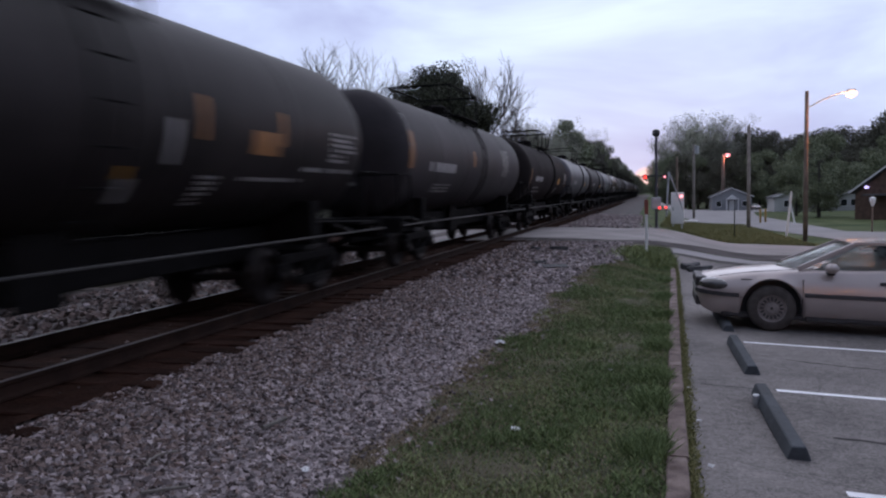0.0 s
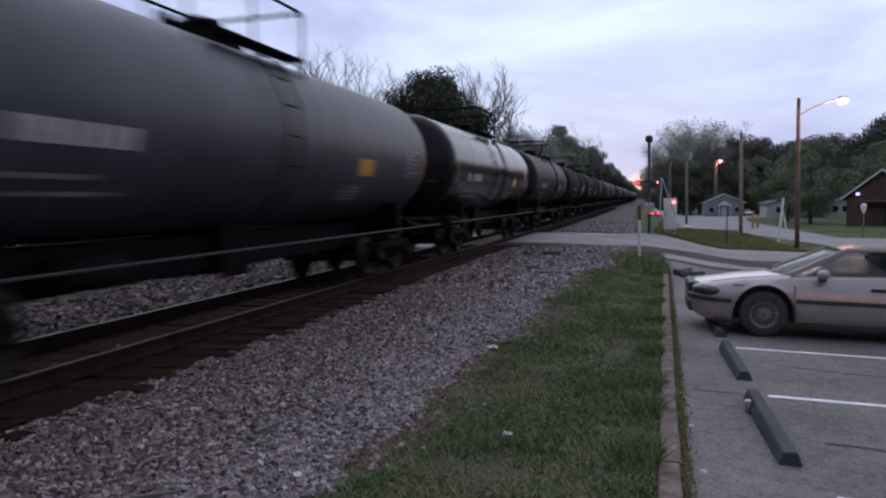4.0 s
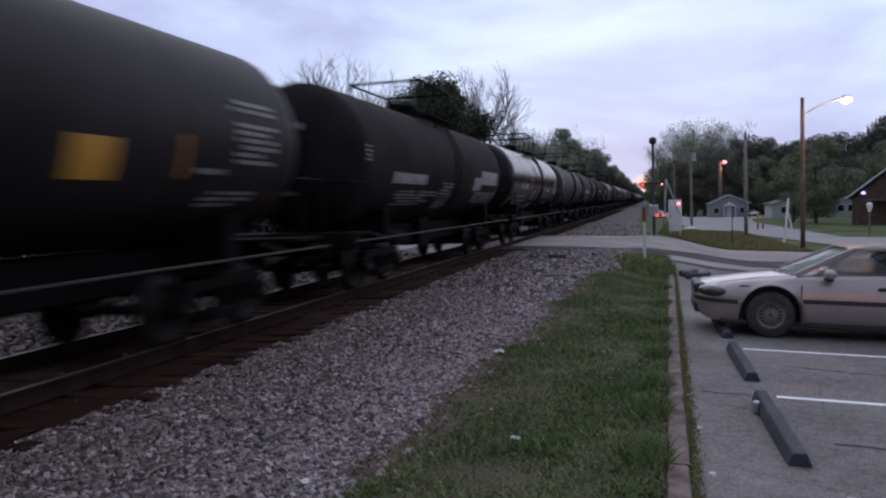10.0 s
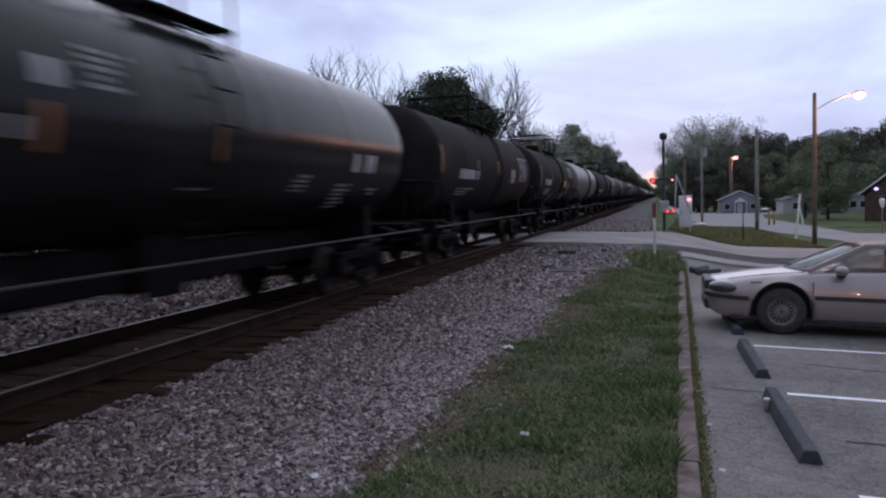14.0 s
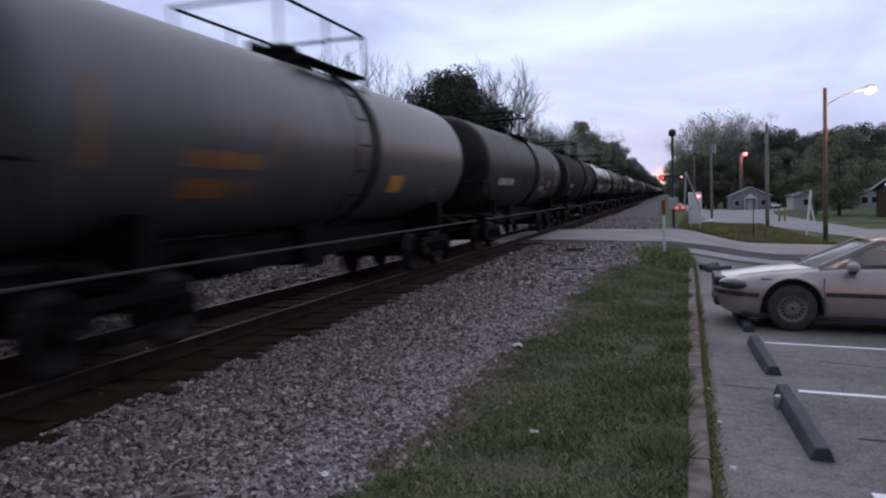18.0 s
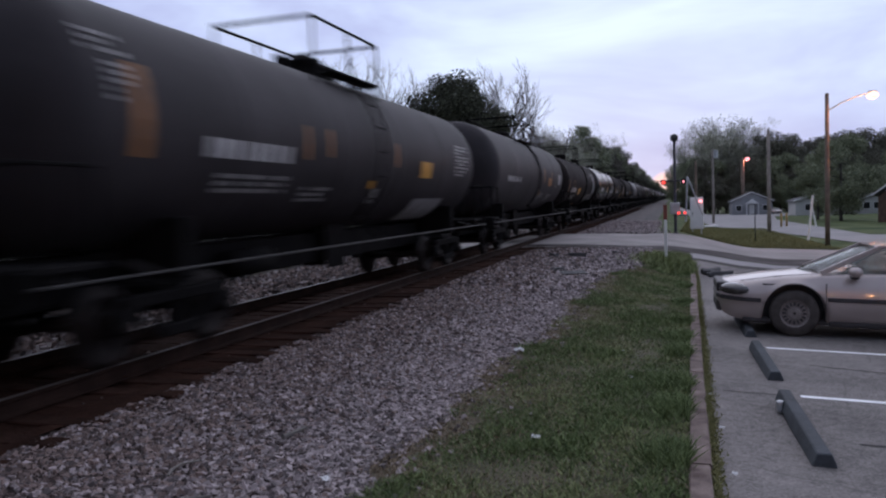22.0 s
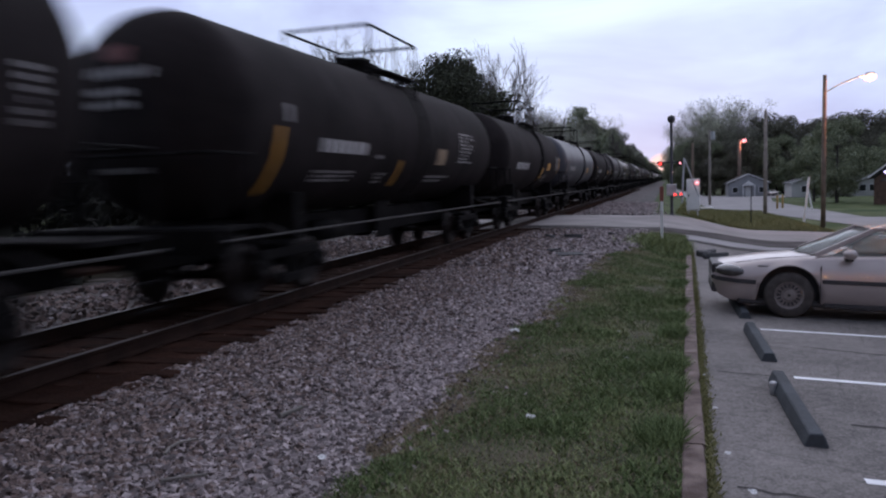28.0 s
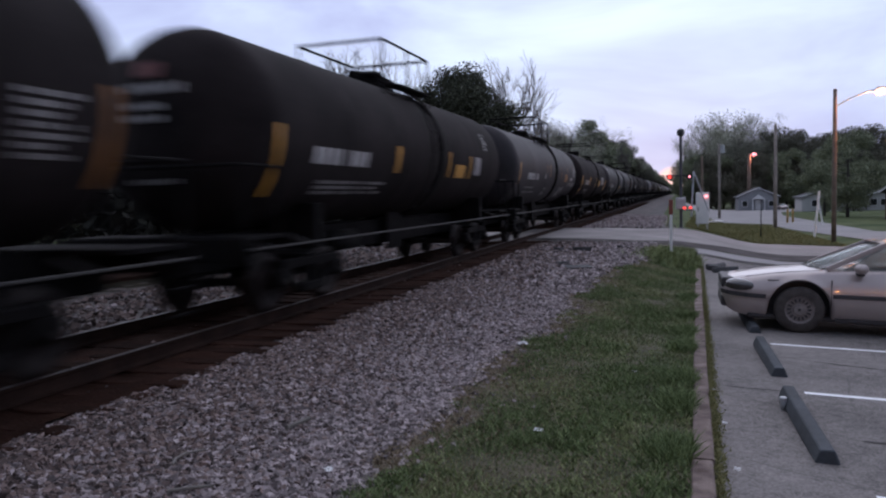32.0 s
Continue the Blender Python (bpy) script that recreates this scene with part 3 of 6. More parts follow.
# style: paint, marks (0 none), stripe colour, rail variant, dark middle band
def tank_car(pitch, style, rnd, spec, girth_scale=1.0):
    paint, _, _, top, band = style
    half = round(pitch * 10) / 20 - 1.47
    at_tank = Matrix.Translation((0, 0, TANK_Z + TANK_R * (girth_scale - 1))) @ Matrix.Diagonal((girth_scale, 1, girth_scale, 1))
    kind = dict(black="black", matt="sooty black", gloss="glossy black", dust="dusty dark", brown="dusty brown", slate="slate grey", grey="pale grey")[paint]
    car = empty("tank_car", Matrix.Identity(4), kind + " railway tank car rolling on the track", "tank car", "tank cars of the train")
    tank = place("tank", shared(("tank", half), lambda bm: tank_shell(bm, half), PAINT[paint], True), car, kind + " welded steel tank", at_tank)
    ce = half + 1.47

    def sill(bm):
        box(bm, -0.35, 0.35, -ce + 0.55, ce - 0.55, 0.64, 1.16, 0.02)
    place("centre_sill", shared(("centre_sill", half), sill, M["under"]), car, "black steel centre sill")

    def deck(bm):
        box(bm, -1.40, 1.40, half, half + 0.88, 1.10, 1.16, 0.01)
        box(bm, -1.43, 1.43, half + 0.80, half + 0.92, 0.84, 1.14, 0.01)

    def bolster(bm):
        box(bm, -1.2, 1.2, half - 1.57, half - 1.33, 0.86, 1.55, 0.02)
    for turn in (0, 180):
        place("end_platform", shared(("end_platform", half), deck, M["under"]), car, "black end platform", pose(0, 0, 0, rz=turn))
        place("bolster", shared(("bolster", half), bolster, M["under"]), car, "black saddle under the tank", pose(0, 0, 0, rz=turn))

    def rails(bm):
        for s in (-1, 1):
            box(bm, s * 1.47 - 0.03, s * 1.47 + 0.03, -half - 0.9, half + 0.9, 0.985, 1.015, 0.006)
            for y in (-half - 0.5, -half + 0.55, half - 0.55, half + 0.5):
                rod(bm, (s * 1.47, y, 1.0), (s * 1.1, y, 1.12), 0.03, 6)
    place("side_rail", shared(("side_rail", half), rails, M["sill_grey"]), car, "dull grey steel side rail")
    for e in (-1, 1):
        bogie(car, e * (half - 1.45))

        def coupler(bm):
            box(bm, -0.13, 0.13, ce - 0.95, ce - 0.12, 0.72, 0.98, 0.03)
            box(bm, -0.20, 0.18, ce - 0.26, ce - 0.005, 0.68, 1.02, 0.05)
        place("coupler", shared(("coupler", half), coupler, M["rust"]), car, "rusty knuckle coupler", pose(0, 0, 0, rz=0 if e > 0 else 180))

        def ends(bm):
            x = 1.38
            y = half + 0.9
            for xx in (-1.38, 1.38):
                rod(bm, (xx, y, 1.18), (xx, y, 2.05), 0.022, 6)
                rod(bm, (xx, half + 0.1, 1.18), (xx, half + 0.1, 2.05), 0.022, 6)
                rod(bm, (xx, y, 2.05), (xx, half + 0.1, 2.05), 0.022, 6)
            rod(bm, (-x, y, 2.05), (x, y, 2.05), 0.022, 6)
            for xx in (-0.5, 0.5):
                rod(bm, (xx, y, 1.18), (xx, y, 2.05), 0.018, 6)
        place("end_railing", shared(("end_railing", half), ends, M["under"]), car, "", pose(0, 0, 0, rz=0 if e > 0 else 180))["kind"] = "stuff"

        def steps(bm):
            y = half + 0.7
            for k in (0.42, 0.70, 0.98):
                rod(bm, (1.46, y - 0.2, k), (1.46, y + 0.2, k), 0.018, 5)
            for yy in (y - 0.2, y + 0.2):
                rod(bm, (1.46, yy, 0.40), (1.46, yy, 1.2), 0.02, 5)
        place("step", shared(("step", half), steps, M["under"]), car, "", pose(0, 0, 0, rz=0 if e > 0 else 180))
    # the working platform round the manway on top
    zt = TANK_Z + TANK_R
    lp = (1.35, 1.6, 1.15)[top % 3]

    def platform(bm):
        for s in (-1, 1):
            box(bm, s * 0.84 - 0.15, s * 0.84 + 0.15, -lp * 0.55, lp * 0.98, zt - 0.10, zt - 0.055, 0.01)
            for k in (-0.5, 0.2, 0.92):
                rod(bm, (s * 0.86, lp * k, zt - 0.08), (s * 0.92, lp * k, zt - 0.52), 0.016, 5)
        for e in (-0.55, 0.95):
            rod(bm, (-0.9, e * lp, zt - 0.08), (0.9, e * lp, zt - 0.08), 0.02, 6)
    place("top_platform", shared(("top_platform", lp), platform, M["under"]), car, "black steel walkway")

    def railing(bm):
        tube(bm, [(0.92, -lp, zt + 0.72), (0.92, lp, zt + 0.72), (-0.92, lp, zt + 0.72), (-0.92, -lp, zt + 0.72), (0.92, -lp, zt + 0.72)], 0.03, 6)
    top_railing = place("top_railing", shared(("top_railing", lp), railing, M["under"]), car, "black pipe railing")
    for s in (-1, 1):
        for y in (-lp, 0, lp):
            place("railing_post", shared("railing_post", lambda bm: rod(bm, (0, 0, zt - 0.36), (0, 0, zt + 0.72), 0.022, 6), M["under"]), top_railing, "", (s * 0.92, y, 0))

    def manway(bm):
        lathe(bm, [(zt - 0.25, 0.30), (zt + 0.22, 0.30), (zt + 0.22, 0.36), (zt + 0.28, 0.36), (zt + 0.34, 0.25), (zt + 0.36, 0.02)], 16, "z")
    place("manway", shared("manway", manway, M["under"]), car, "black manway with a domed lid")
    place("valve_housing", shared("valve_housing", lambda bm: box(bm, -0.22, 0.22, 0.5, 1.0, zt - 0.2, zt + 0.30, 0.04), M["under"]), car, "black valve housing")
    place("vent_valve", shared("vent_valve", lambda bm: rod(bm, (0, -0.8, zt - 0.2), (0, -0.8, zt + 0.25), 0.11, 10), M["under"]), car, "black safety valve")

    def ladder(bm):
        pts = []
        for i in range(9):
            a = radians(-50 + 16 * i)
            pts.append(((TANK_R + 0.16) * math.cos(a), TANK_Z + (TANK_R + 0.16) * math.sin(a)))
        for yy in (-0.22, 0.22):
            tube(bm, [(1.45, yy, 1.05)] + [(p[0], yy, p[1]) for p in pts], 0.02, 5)
        for p in pts:
            rod(bm, (p[0], -0.22, p[1]), (p[0], 0.22, p[1]), 0.016, 5)
    for turn in (0, 180):
        place("ladder", shared("ladder", ladder, M["under"]), car, "black side ladder", pose(0, 0, 0, rz=turn))["kind"] = "stuff"

    def outlet(bm):
        rod(bm, (0, 0, 0.62), (0, 0, 1.4), 0.16, 12)
        rod(bm, (0, 0, 0.55), (0, 0, 0.65), 0.24, 12)
    place("bottom_outlet", shared("bottom_outlet", outlet, M["under"]), car)
    for s in (-1, 1):
        place("skid_plate", shared("skid_plate", lambda bm: box(bm, -0.02, 0.02, -0.42, 0.42, 0.52, 1.30, 0.01), M["under"]), car, "", (s * 0.5, 0, 0))

    def reservoir(bm):
        lathe(bm, [(-0.55, 0.02), (-0.5, 0.19), (0.5, 0.19), (0.55, 0.02)], 16)
    place("air_reservoir", shared("air_reservoir", reservoir, M["under"], True), car, "", (0.55, -half * 0.45, 0.86))

    def handwheel(bm):
        for i in range(16):
            a, b = 2 * math.pi * i / 16, 2 * math.pi * (i + 1) / 16
            rod(bm, (0.28 * math.cos(a), 0, 0.28 * math.sin(a)), (0.28 * math.cos(b), 0, 0.28 * math.sin(b)), 0.018, 5)
        for k in range(3):
            a = math.pi * k / 3
            rod(bm, (-0.28 * math.cos(a), 0, -0.28 * math.sin(a)), (0.28 * math.cos(a), 0, 0.28 * math.sin(a)), 0.014, 5)
        box(bm, -0.06, 0.06, 0.0, 0.12, -0.5, 0.1, 0.02)
    place("brake_wheel", shared("brake_wheel", handwheel, M["under"]), car, "black hand brake wheel", (-0.7, -half - 1.0, 1.75))

    # reflective stripes, plates and stencilled writing
    numbers = collections.Counter()
    for entry in spec.split(","):
        w = entry.split()
        if not w:
            continue
        y0, y1, a0, a1 = [float(v) for v in w[1:]]
        if y1 - y0 < 0.12:
            y0, y1 = (y0 + y1) / 2 - 0.06, (y0 + y1) / 2 + 0.06
        name, mat, text, tag = MARK_KINDS[w[0]]
        numbers[name] += 1
        bm = bmesh.new()
        if text:
            tall = 12.0 if text > 1 else 3.6
            rows = max(1, round((a1 - a0) / tall))
            step = (a1 - a0) / rows
            for i in range(rows):
                end = y1 if i == 0 else mixf(y1, y0, rnd.choice((0.0, 0.05, 0.2, 0.35)))
                top_a = a1 - i * step
                lettering(bm, y0, end, top_a - step * (0.86 if text > 1 else 0.60), top_a, max(2, round((end - y0) / (0.24 if text > 1 else 0.13))), rnd)
        else:
            patch(bm, y0, y1, a0, a1)
        ob = part(name, bm, mat, car, tag, loc=at_tank)
        if text:
            ob["kind"] = "stuff"
    if spec and paint != "grey":
        def endmarks(bm):
            r = random.Random(3)
            for z, h, k in ((0.44, 0.13, 7), (0.22, 0.09, 5), (0.06, 0.09, 5), (-0.75, 0.07, 6)):
                for j in range(k):
                    x = -0.60 + j * 0.15
                    head_patch(bm, half, x, x + r.uniform(0.09, 0.13), z, z + h)
        place("end_lettering", shared(("end_lettering", half), endmarks, M["mark_dim"]), car, "white stencilled end lettering", at_tank)["kind"] = "stuff"
        place("end_plate", shared(("end_plate", half), lambda bm: head_patch(bm, half, -0.42, 0.05, 0.66, 0.86), M["mark_red"]), car, "dull red end plate", at_tank)
    if band:
        def girth(bm):
            lathe(bm, [(half * 0.12, TANK_R + 0.004), (half * 0.12, TANK_R + 0.03), (half * 0.12 + 0.22, TANK_R + 0.03), (half * 0.12 + 0.22, TANK_R + 0.004)], 48, cap=False)
        place("girth_band", shared(("girth_band", half), girth, M["under"], True), car, "dark band round the tank", at_tank)
    return car

# The cars from the tail forward: length over couplers, paint, amount of writing, stripe colour, platform kind, dark band.
CARS = """
16.1 matt 1 o 0 0, 16.1 matt 2 o 0 0, 15.5 matt 3 y 0 1, 17.0 dust 2 y 1 1, 16.8 matt 3 y 2 0, 17.3 dust 3 o 1 1, 16.4
dust 3 o 0 1, 15.8 matt 2 w 1 1, 15.9 matt 2 y 0 0, 14.3 matt 3 y 1 1, 16.7 slate 1 n 1 0, 16.7 matt 2 y 0 0, 16.0
black 3 o 1 0, 16.2 gloss 3 o 0 0, 16.9 matt 3 o 1 0, 16.2 gloss 3 o 0 0, 17.1 brown 2 o 1 1, 16.3 dust 2 o 0 0, 16.2
dust 3 o 1 0, 16.1 matt 2 o 2 0, 16.5 gloss 2 o 1 0, 16.3 matt 3 y 1 1, 17.1 matt 3 o 2 0, 16.1 grey 0 n 1 1, 17.2
black 2 o 0 1, 16.2 matt 2 o 2 0, 15.4 gloss 1 o 0 0, 15.3 black 2 o 1 0, 15.3 matt 3 y 0 0, 15.8 gloss 2 o 2 0, 15.1
matt 3 o 1 0, 15.1 matt 3 o 1 0, 16.1 grey 0 n 0 1, 16.1 matt 2 o 2 0, 16.5 black 2 o 1 0, 16.0 black 2 o 2 0, 15.3
matt 2 n 0 0, 16.1 gloss 2 o 0 1, 14.9 dust 2 o 1 1, 14.6 brown 2 o 0 1, 16.7 matt 2 n 1 0, 15.6 black 2 o 0 0, 15.9
matt 3 o 1 0, 15.9 gloss 2 o 2 0, 13.7 black 2 o 0 1, 16.9 slate 1 n 1 0, 15.7 gloss 1 o 0 0, 16.0 black 2 o 1 0, 15.5
matt 2 o 0 0, 16.0 matt 3 o 1 0, 15.8 matt 2 o 2 0, 15.7 black 3 o 0 0, 16.2 dust 1 o 1 0, 16.1 matt 2 n 0 0, 16.1
slate 1 o 1 0, 16.1 dust 1 n 1 0, 16.1 slate 1 n 0 0, 16.1 gloss 2 o 1 0, 16.1 dust 1 n 2 0, 16.1 matt 2 o 0 0, 16.1
slate 1 n 1 0, 16.1 black 2 o 0 0, 16.1 dust 1 n 1 0, 16.1 matt 1 o 0 0, 16.1 slate 1 n 1 0, 16.1 matt 2 o 0 0, 16.1
dust 1 n 1 0
"""
# What each car carries on its side: kind, from and to along the tank (m), from and to above its middle (degrees).
MARKS = collections.defaultdict(str)
MARKS[1] = "l 5.5 6.1 -27 -1, o 6.47 6.53 -37 4"
MARKS[2] = "y -6.32 -6.19 -42 1, L -5.2 -3.2 -21 -9, y -1.91 -1.72 -22 -1, l -4.9 -2.2 -42 -30, y 1.42 1.51 -23 1, y 2.0 2.8 -23 -10, y 3.16 3.29 -23 0, p 3.6 4.2 -19 0, l 4.6 5.1 8 28"
MARKS[3] = "L -2.0 -1.6 -18 -7, o -1.49 -1.39 -5 8, o -0.67 -0.58 -12 9, o 2.14 2.26 -12 9, o 3.4 4.2 -18 -4, o 4.19 4.28 -1 8, y 0.94 1.09 -35 -28, p 0.9 1.2 -48 -35, L 5.2 6.0 -16 -10, l 5.9 7.0 -8 10, l 4.7 7.2 -28 -20, l 2.5 3.9 -52 -29, l -1.5 -0.6 -34 -32, l -1.4 -0.7 -48 -38"
MARKS[4] = "y -6.88 -6.64 -43 -1, L -5.5 -3.6 -22 -10, y -3.13 -2.90 -23 -2, y 0.23 0.34 -28 -2, y 1.7 2.6 -23 -8, p 3.3 5.0 -19 2, y 6.0 6.3 -35 -4, l -5.0 -2.7 -43 -33, r 6.76 6.86 -29 -22"
MARKS[5] = "p -7.20 -7.00 17 38, o -6.75 -6.64 -21 12, L -5.5 -3.1 -25 -14, o -4.55 -4.46 -13 2, l -5.1 -2.9 -41 -30, o -5.75 -5.66 -31 -21, o -1.18 -1.09 -18 3, o 1.89 2.00 -19 1, y 3.0 3.6 -30 -16, l 4.9 5.9 -23 21, l -1.6 -1.1 -47 -36"
MARKS[6] = "L -3.0 -2.5 -15 -6, o -2.17 -2.08 -12 9, o -0.80 -0.71 -11 9, o 2.05 2.27 -5 8, y 2.5 3.1 -16 -3, o 3.45 3.54 -6 8, l 4.5 4.8 -7 -2, l 5.5 6.1 -10 6, l -3.0 -2.5 -28 -24, l -2.8 -1.9 -34 -32, l 0.1 0.7 -51 -31, l 4.3 6.1 -25 -19"
MARKS[7] = "o -6.38 -6.28 -30 -5, L -5.2 -3.0 -21 -10, l -4.7 -3.2 -42 -30, l -0.8 -0.3 -32 -15, l 3.5 4.7 -23 5, l 5.85 6.05 -19 4"
MARKS[8] = "y -5.83 -5.74 -51 -6, p -5.60 -5.51 -3 7, L -4.5 -2.7 -20 -10, l -2.2 -1.9 -22 -18, l -4.5 -3.0 -41 -31, l -2.0 -1.5 -43 -32, y -0.91 -0.82 -45 -21, t 1.4 2.1 -23 -8, l 3.2 4.5 -21 11, l 1.1 3.0 -43 -34"
MARKS[9] = "L -4.3 -2.0 -24 -12, y 0.8 1.5 -42 -18"
MARKS[12] = "g 0.6 1.3 -27 -14, o 1.58 1.67 -11 3, l 0.8 1.7 -40 -31, l 0.9 2.0 -47 -44, l 0.9 1.4 -56 -52, o 4.09 4.22 -22 1, L 3.3 4.5 -31 -27, l 3.5 4.2 -62 -34, l 5.0 5.8 -21 11, r 4.00 4.20 -21 -15"
MARKS[13] = "o -6.33 -6.24 -51 10, L -5.4 -3.4 -20 -8, l -4.9 -3.0 -44 -30, l -0.5 0.4 -45 -29, l 1.8 2.7 -44 -28, y 1.6 2.1 -21 -9, l 3.7 5.4 -16 -2"
MARKS[14] = "l -6.8 -6.5 13 28, o -6.27 -6.18 -30 12, L -5.0 -3.0 -24 -12, o -3.98 -3.89 -12 2, o -1.48 -1.39 -18 3, o 1.34 1.43 -20 1, y 2.5 3.2 -29 -15, l 1.6 2.2 -19 -15, o 3.92 4.01 -18 1, l 4.7 6.2 -30 19, l -4.8 -3.0 -32 -29, l -4.6 -2.2 -40 -37, l -1.4 -0.4 -48 -30, y -0.5 0.4 -72 -54, l 3.2 4.2 -49 -35"
MARKS[15] = "y 2.0 2.6 -19 -4, o 1.57 1.66 -23 -8, l 2.2 2.9 -40 -29, o 2.5 3.1 -55 -46, L 3.6 4.8 -19 -12, r 4.28 4.39 -27 -21, l 3.6 4.8 -46 -31, l 5.4 6.3 -19 8, o 4.99 5.08 -19 -2, L -5.2 -3.1 -21 -9"
MARKS[16] = "p -7.03 -6.98 18 56, o -6.78 -6.69 -35 3, L -5.3 -2.6 -28 -16, l -4.8 -3.0 -48 -34, o 2.0 2.9 -47 -31, l 5.2 6.2 -10 25"
MARKS[17] = "l -6.7 -6.2 21 33, l -6.5 -6.2 2 19, o -6.20 -6.00 -18 21, L -5.0 -3.0 -17 -6, o -2.62 -2.53 -12 8, o -1.89 -1.80 -9 8, l -4.7 -3.0 -35 -23, l -2.5 -1.6 -41 -29, y -0.1 0.2 -29 -23, p 0.1 0.4 -42 -29, o 1.02 1.11 -11 7, y 2.5 3.2 -18 -4, p 2.7 4.8 -69 -38, l 5.0 6.2 -15 17"
MARKS[18] = "o 1.53 1.69 -13 8, o 2.6 3.5 -18 -5, o 3.33 3.42 -3 6, p 5.2 6.0 -14 3, l 4.5 4.9 -20 -16, p 1.17 1.26 -42 -35, y 1.07 1.16 -35 -27, l 1.5 2.3 -40 -31, l 3.2 4.4 -48 -33, L -5.6 -3.2 -17 -9"
MARKS[19] = "l -6.60 -6.50 9 47, o -6.42 -6.33 -25 1, L -5.2 -3.1 -27 -15, o -4.36 -4.27 -12 1, y -2.2 -1.4 -30 -15, l -4.8 -2.9 -44 -32, y -0.9 -0.1 -78 -60, l 4.0 5.8 6 27, p 5.1 5.8 -26 4, l 2.2 5.8 -48 -30"
MARKS[20] = "o -5.83 -5.74 -39 4, L -4.9 -3.0 -20 -8, o -1.68 -1.59 -20 1, y 0.3 0.8 -19 -5, l -4.6 -3.0 -35 -30, l -4.4 -2.1 -43 -39, l -1.2 -0.6 -45 -31, l 0.9 1.5 -53 -35, o 1.5 2.1 -70 -58, L 3.1 4.4 -21 -15, r 3.73 3.96 -33 -24, l 5.0 6.1 -21 1, o -4.02 -3.93 -7 1"
MARKS[21] = "y 4.22 4.31 -20 0, y 6.57 6.63 -42 1, o 2.9 3.4 -33 -18, l 1.9 2.4 -16 -13, l 2.1 2.6 -38 -30, l 3.1 3.5 -40 -34, l 3.7 4.0 -15 -11, l 4.7 5.9 -23 5, l 4.9 5.7 -38 -27, l 4.3 5.7 -52 -44, y -6.49 -6.33 -39 0, y -3.08 -2.91 -12 6, y 0.60 0.81 -39 -1, L -5.7 -3.4 -20 -10"
MARKS[22] = "o -7.02 -6.93 -6 7, L -5.6 -3.1 -25 -13, o -4.71 -4.62 -13 -4, l -5.4 -3.5 -46 -27, o -1.82 -1.70 -18 3, y 0.9 1.5 -21 -10, r 3.6 4.5 -20 -14"
MARKS[23] = "o -6.02 -5.93 -25 10, q -4.8 -2.9 -24 -14, q -4.5 -3.0 -41 -28, o -2.57 -2.48 -20 5, y 1.8 2.5 -36 -21, o 0.06 0.15 -13 -3, l 4.5 5.0 -40 -31"
MARKS[24] = "o 1.76 1.85 -19 2, p 2.34 2.43 -26 -9, p 1.9 3.0 -33 -26, o 3.6 4.3 -29 -15, o 4.41 4.50 -14 1, l 3.5 4.4 -48 -34, l 5.3 6.5 1 14, l 5.4 6.3 -26 -2, L -5.7 -3.4 -28 -17"
MARKS[25] = "l -6.68 -6.58 7 30, o -6.55 -6.46 -15 19, L -5.2 -3.9 -27 -18, l -4.8 -3.6 -45 -34, y 2.0 2.3 -32 -17, l 0.7 1.2 -35 -12, l 3.6 4.5 -23 8"
MARKS[26] = "L -4.6 -3.0 -25 -16"
MARKS[29] = "L -2.9 -2.4 2 14, l -2.1 -1.4 4 22, p -2.94 -2.85 -16 -8, o -2.63 -2.54 -20 -2, o -0.00 0.09 -20 1, l -0.5 0.1 -35 -33, l 2.1 2.6 -36 -23, l 3.6 4.2 -50 -28, L 4.1 5.1 -21 -6, l 5.0 5.5 -38 -31"
MARKS[30] = "o -6.13 -6.03 -13 15, L -4.6 -2.3 -19 -7, l -4.3 -2.5 -38 -28, o -2.51 -2.41 -5 6, o 0.20 0.40 -9 8, t 2.4 3.1 -18 1, l 3.9 5.7 -16 21"
MARKS[31] = "o -5.93 -5.80 -18 19, L -4.6 -2.8 -18 -6, o -2.46 -2.37 -7 10, l -4.4 -2.6 -37 -24, l -1.8 -1.1 -55 -32, o 0.51 0.62 -9 8, y 2.0 2.9 -18 -5, o 2.67 2.76 -4 9, l 3.5 4.3 -36 -9, l 4.0 6.1 3 28, l 0.6 3.3 -48 -33"
MARKS[32] = "y 2.7 3.3 -28 -14, l 4.1 4.4 -27 -24, l 4.24 4.48 -39 -35, l 5.3 6.0 -18 -7"
MARKS[33] = "l -6.60 -6.50 12 42, o -6.10 -6.01 -29 -9, o -4.15 -4.02 -15 -4, L -5.0 -2.8 -27 -16, t -2.0 -1.3 -29 -15, l -4.4 -2.6 -46 -33, o -1.10 -0.91 -32 -3, l 4.4 5.4 -11 28, l 3.1 5.4 -56 -31"
MARKS[34] = "L -5.2 -2.5 2 17, L -5.1 -3.5 -17 -4, l -4.9 -3.0 -36 -23, o -5.87 -5.78 -42 -8, o -1.98 -1.89 -25 -5, o 1.48 1.57 -21 3, l 4.2 5.4 -18 17, p 0.7 2.8 32 68"
MARKS[35] = "y 2.2 2.8 -28 -10, o 3.87 3.96 -26 -5, l 4.9 6.0 9 17, l 5.0 6.0 -18 5, l 4.2 4.8 -25 -20, l 4.5 5.7 -43 -32, r 6.12 6.22 -38 -31, L -5.8 -2.8 -1 17"
MARKS[36] = "l -6.20 -6.00 -7 10, L -4.6 -2.3 -23 -12, l -4.2 -1.0 -45 -28, l -0.8 0.4 -51 -18, p 2.5 3.5 -25 -9, p 3.4 5.7 -17 0, l 2.9 5.9 -44 -27"
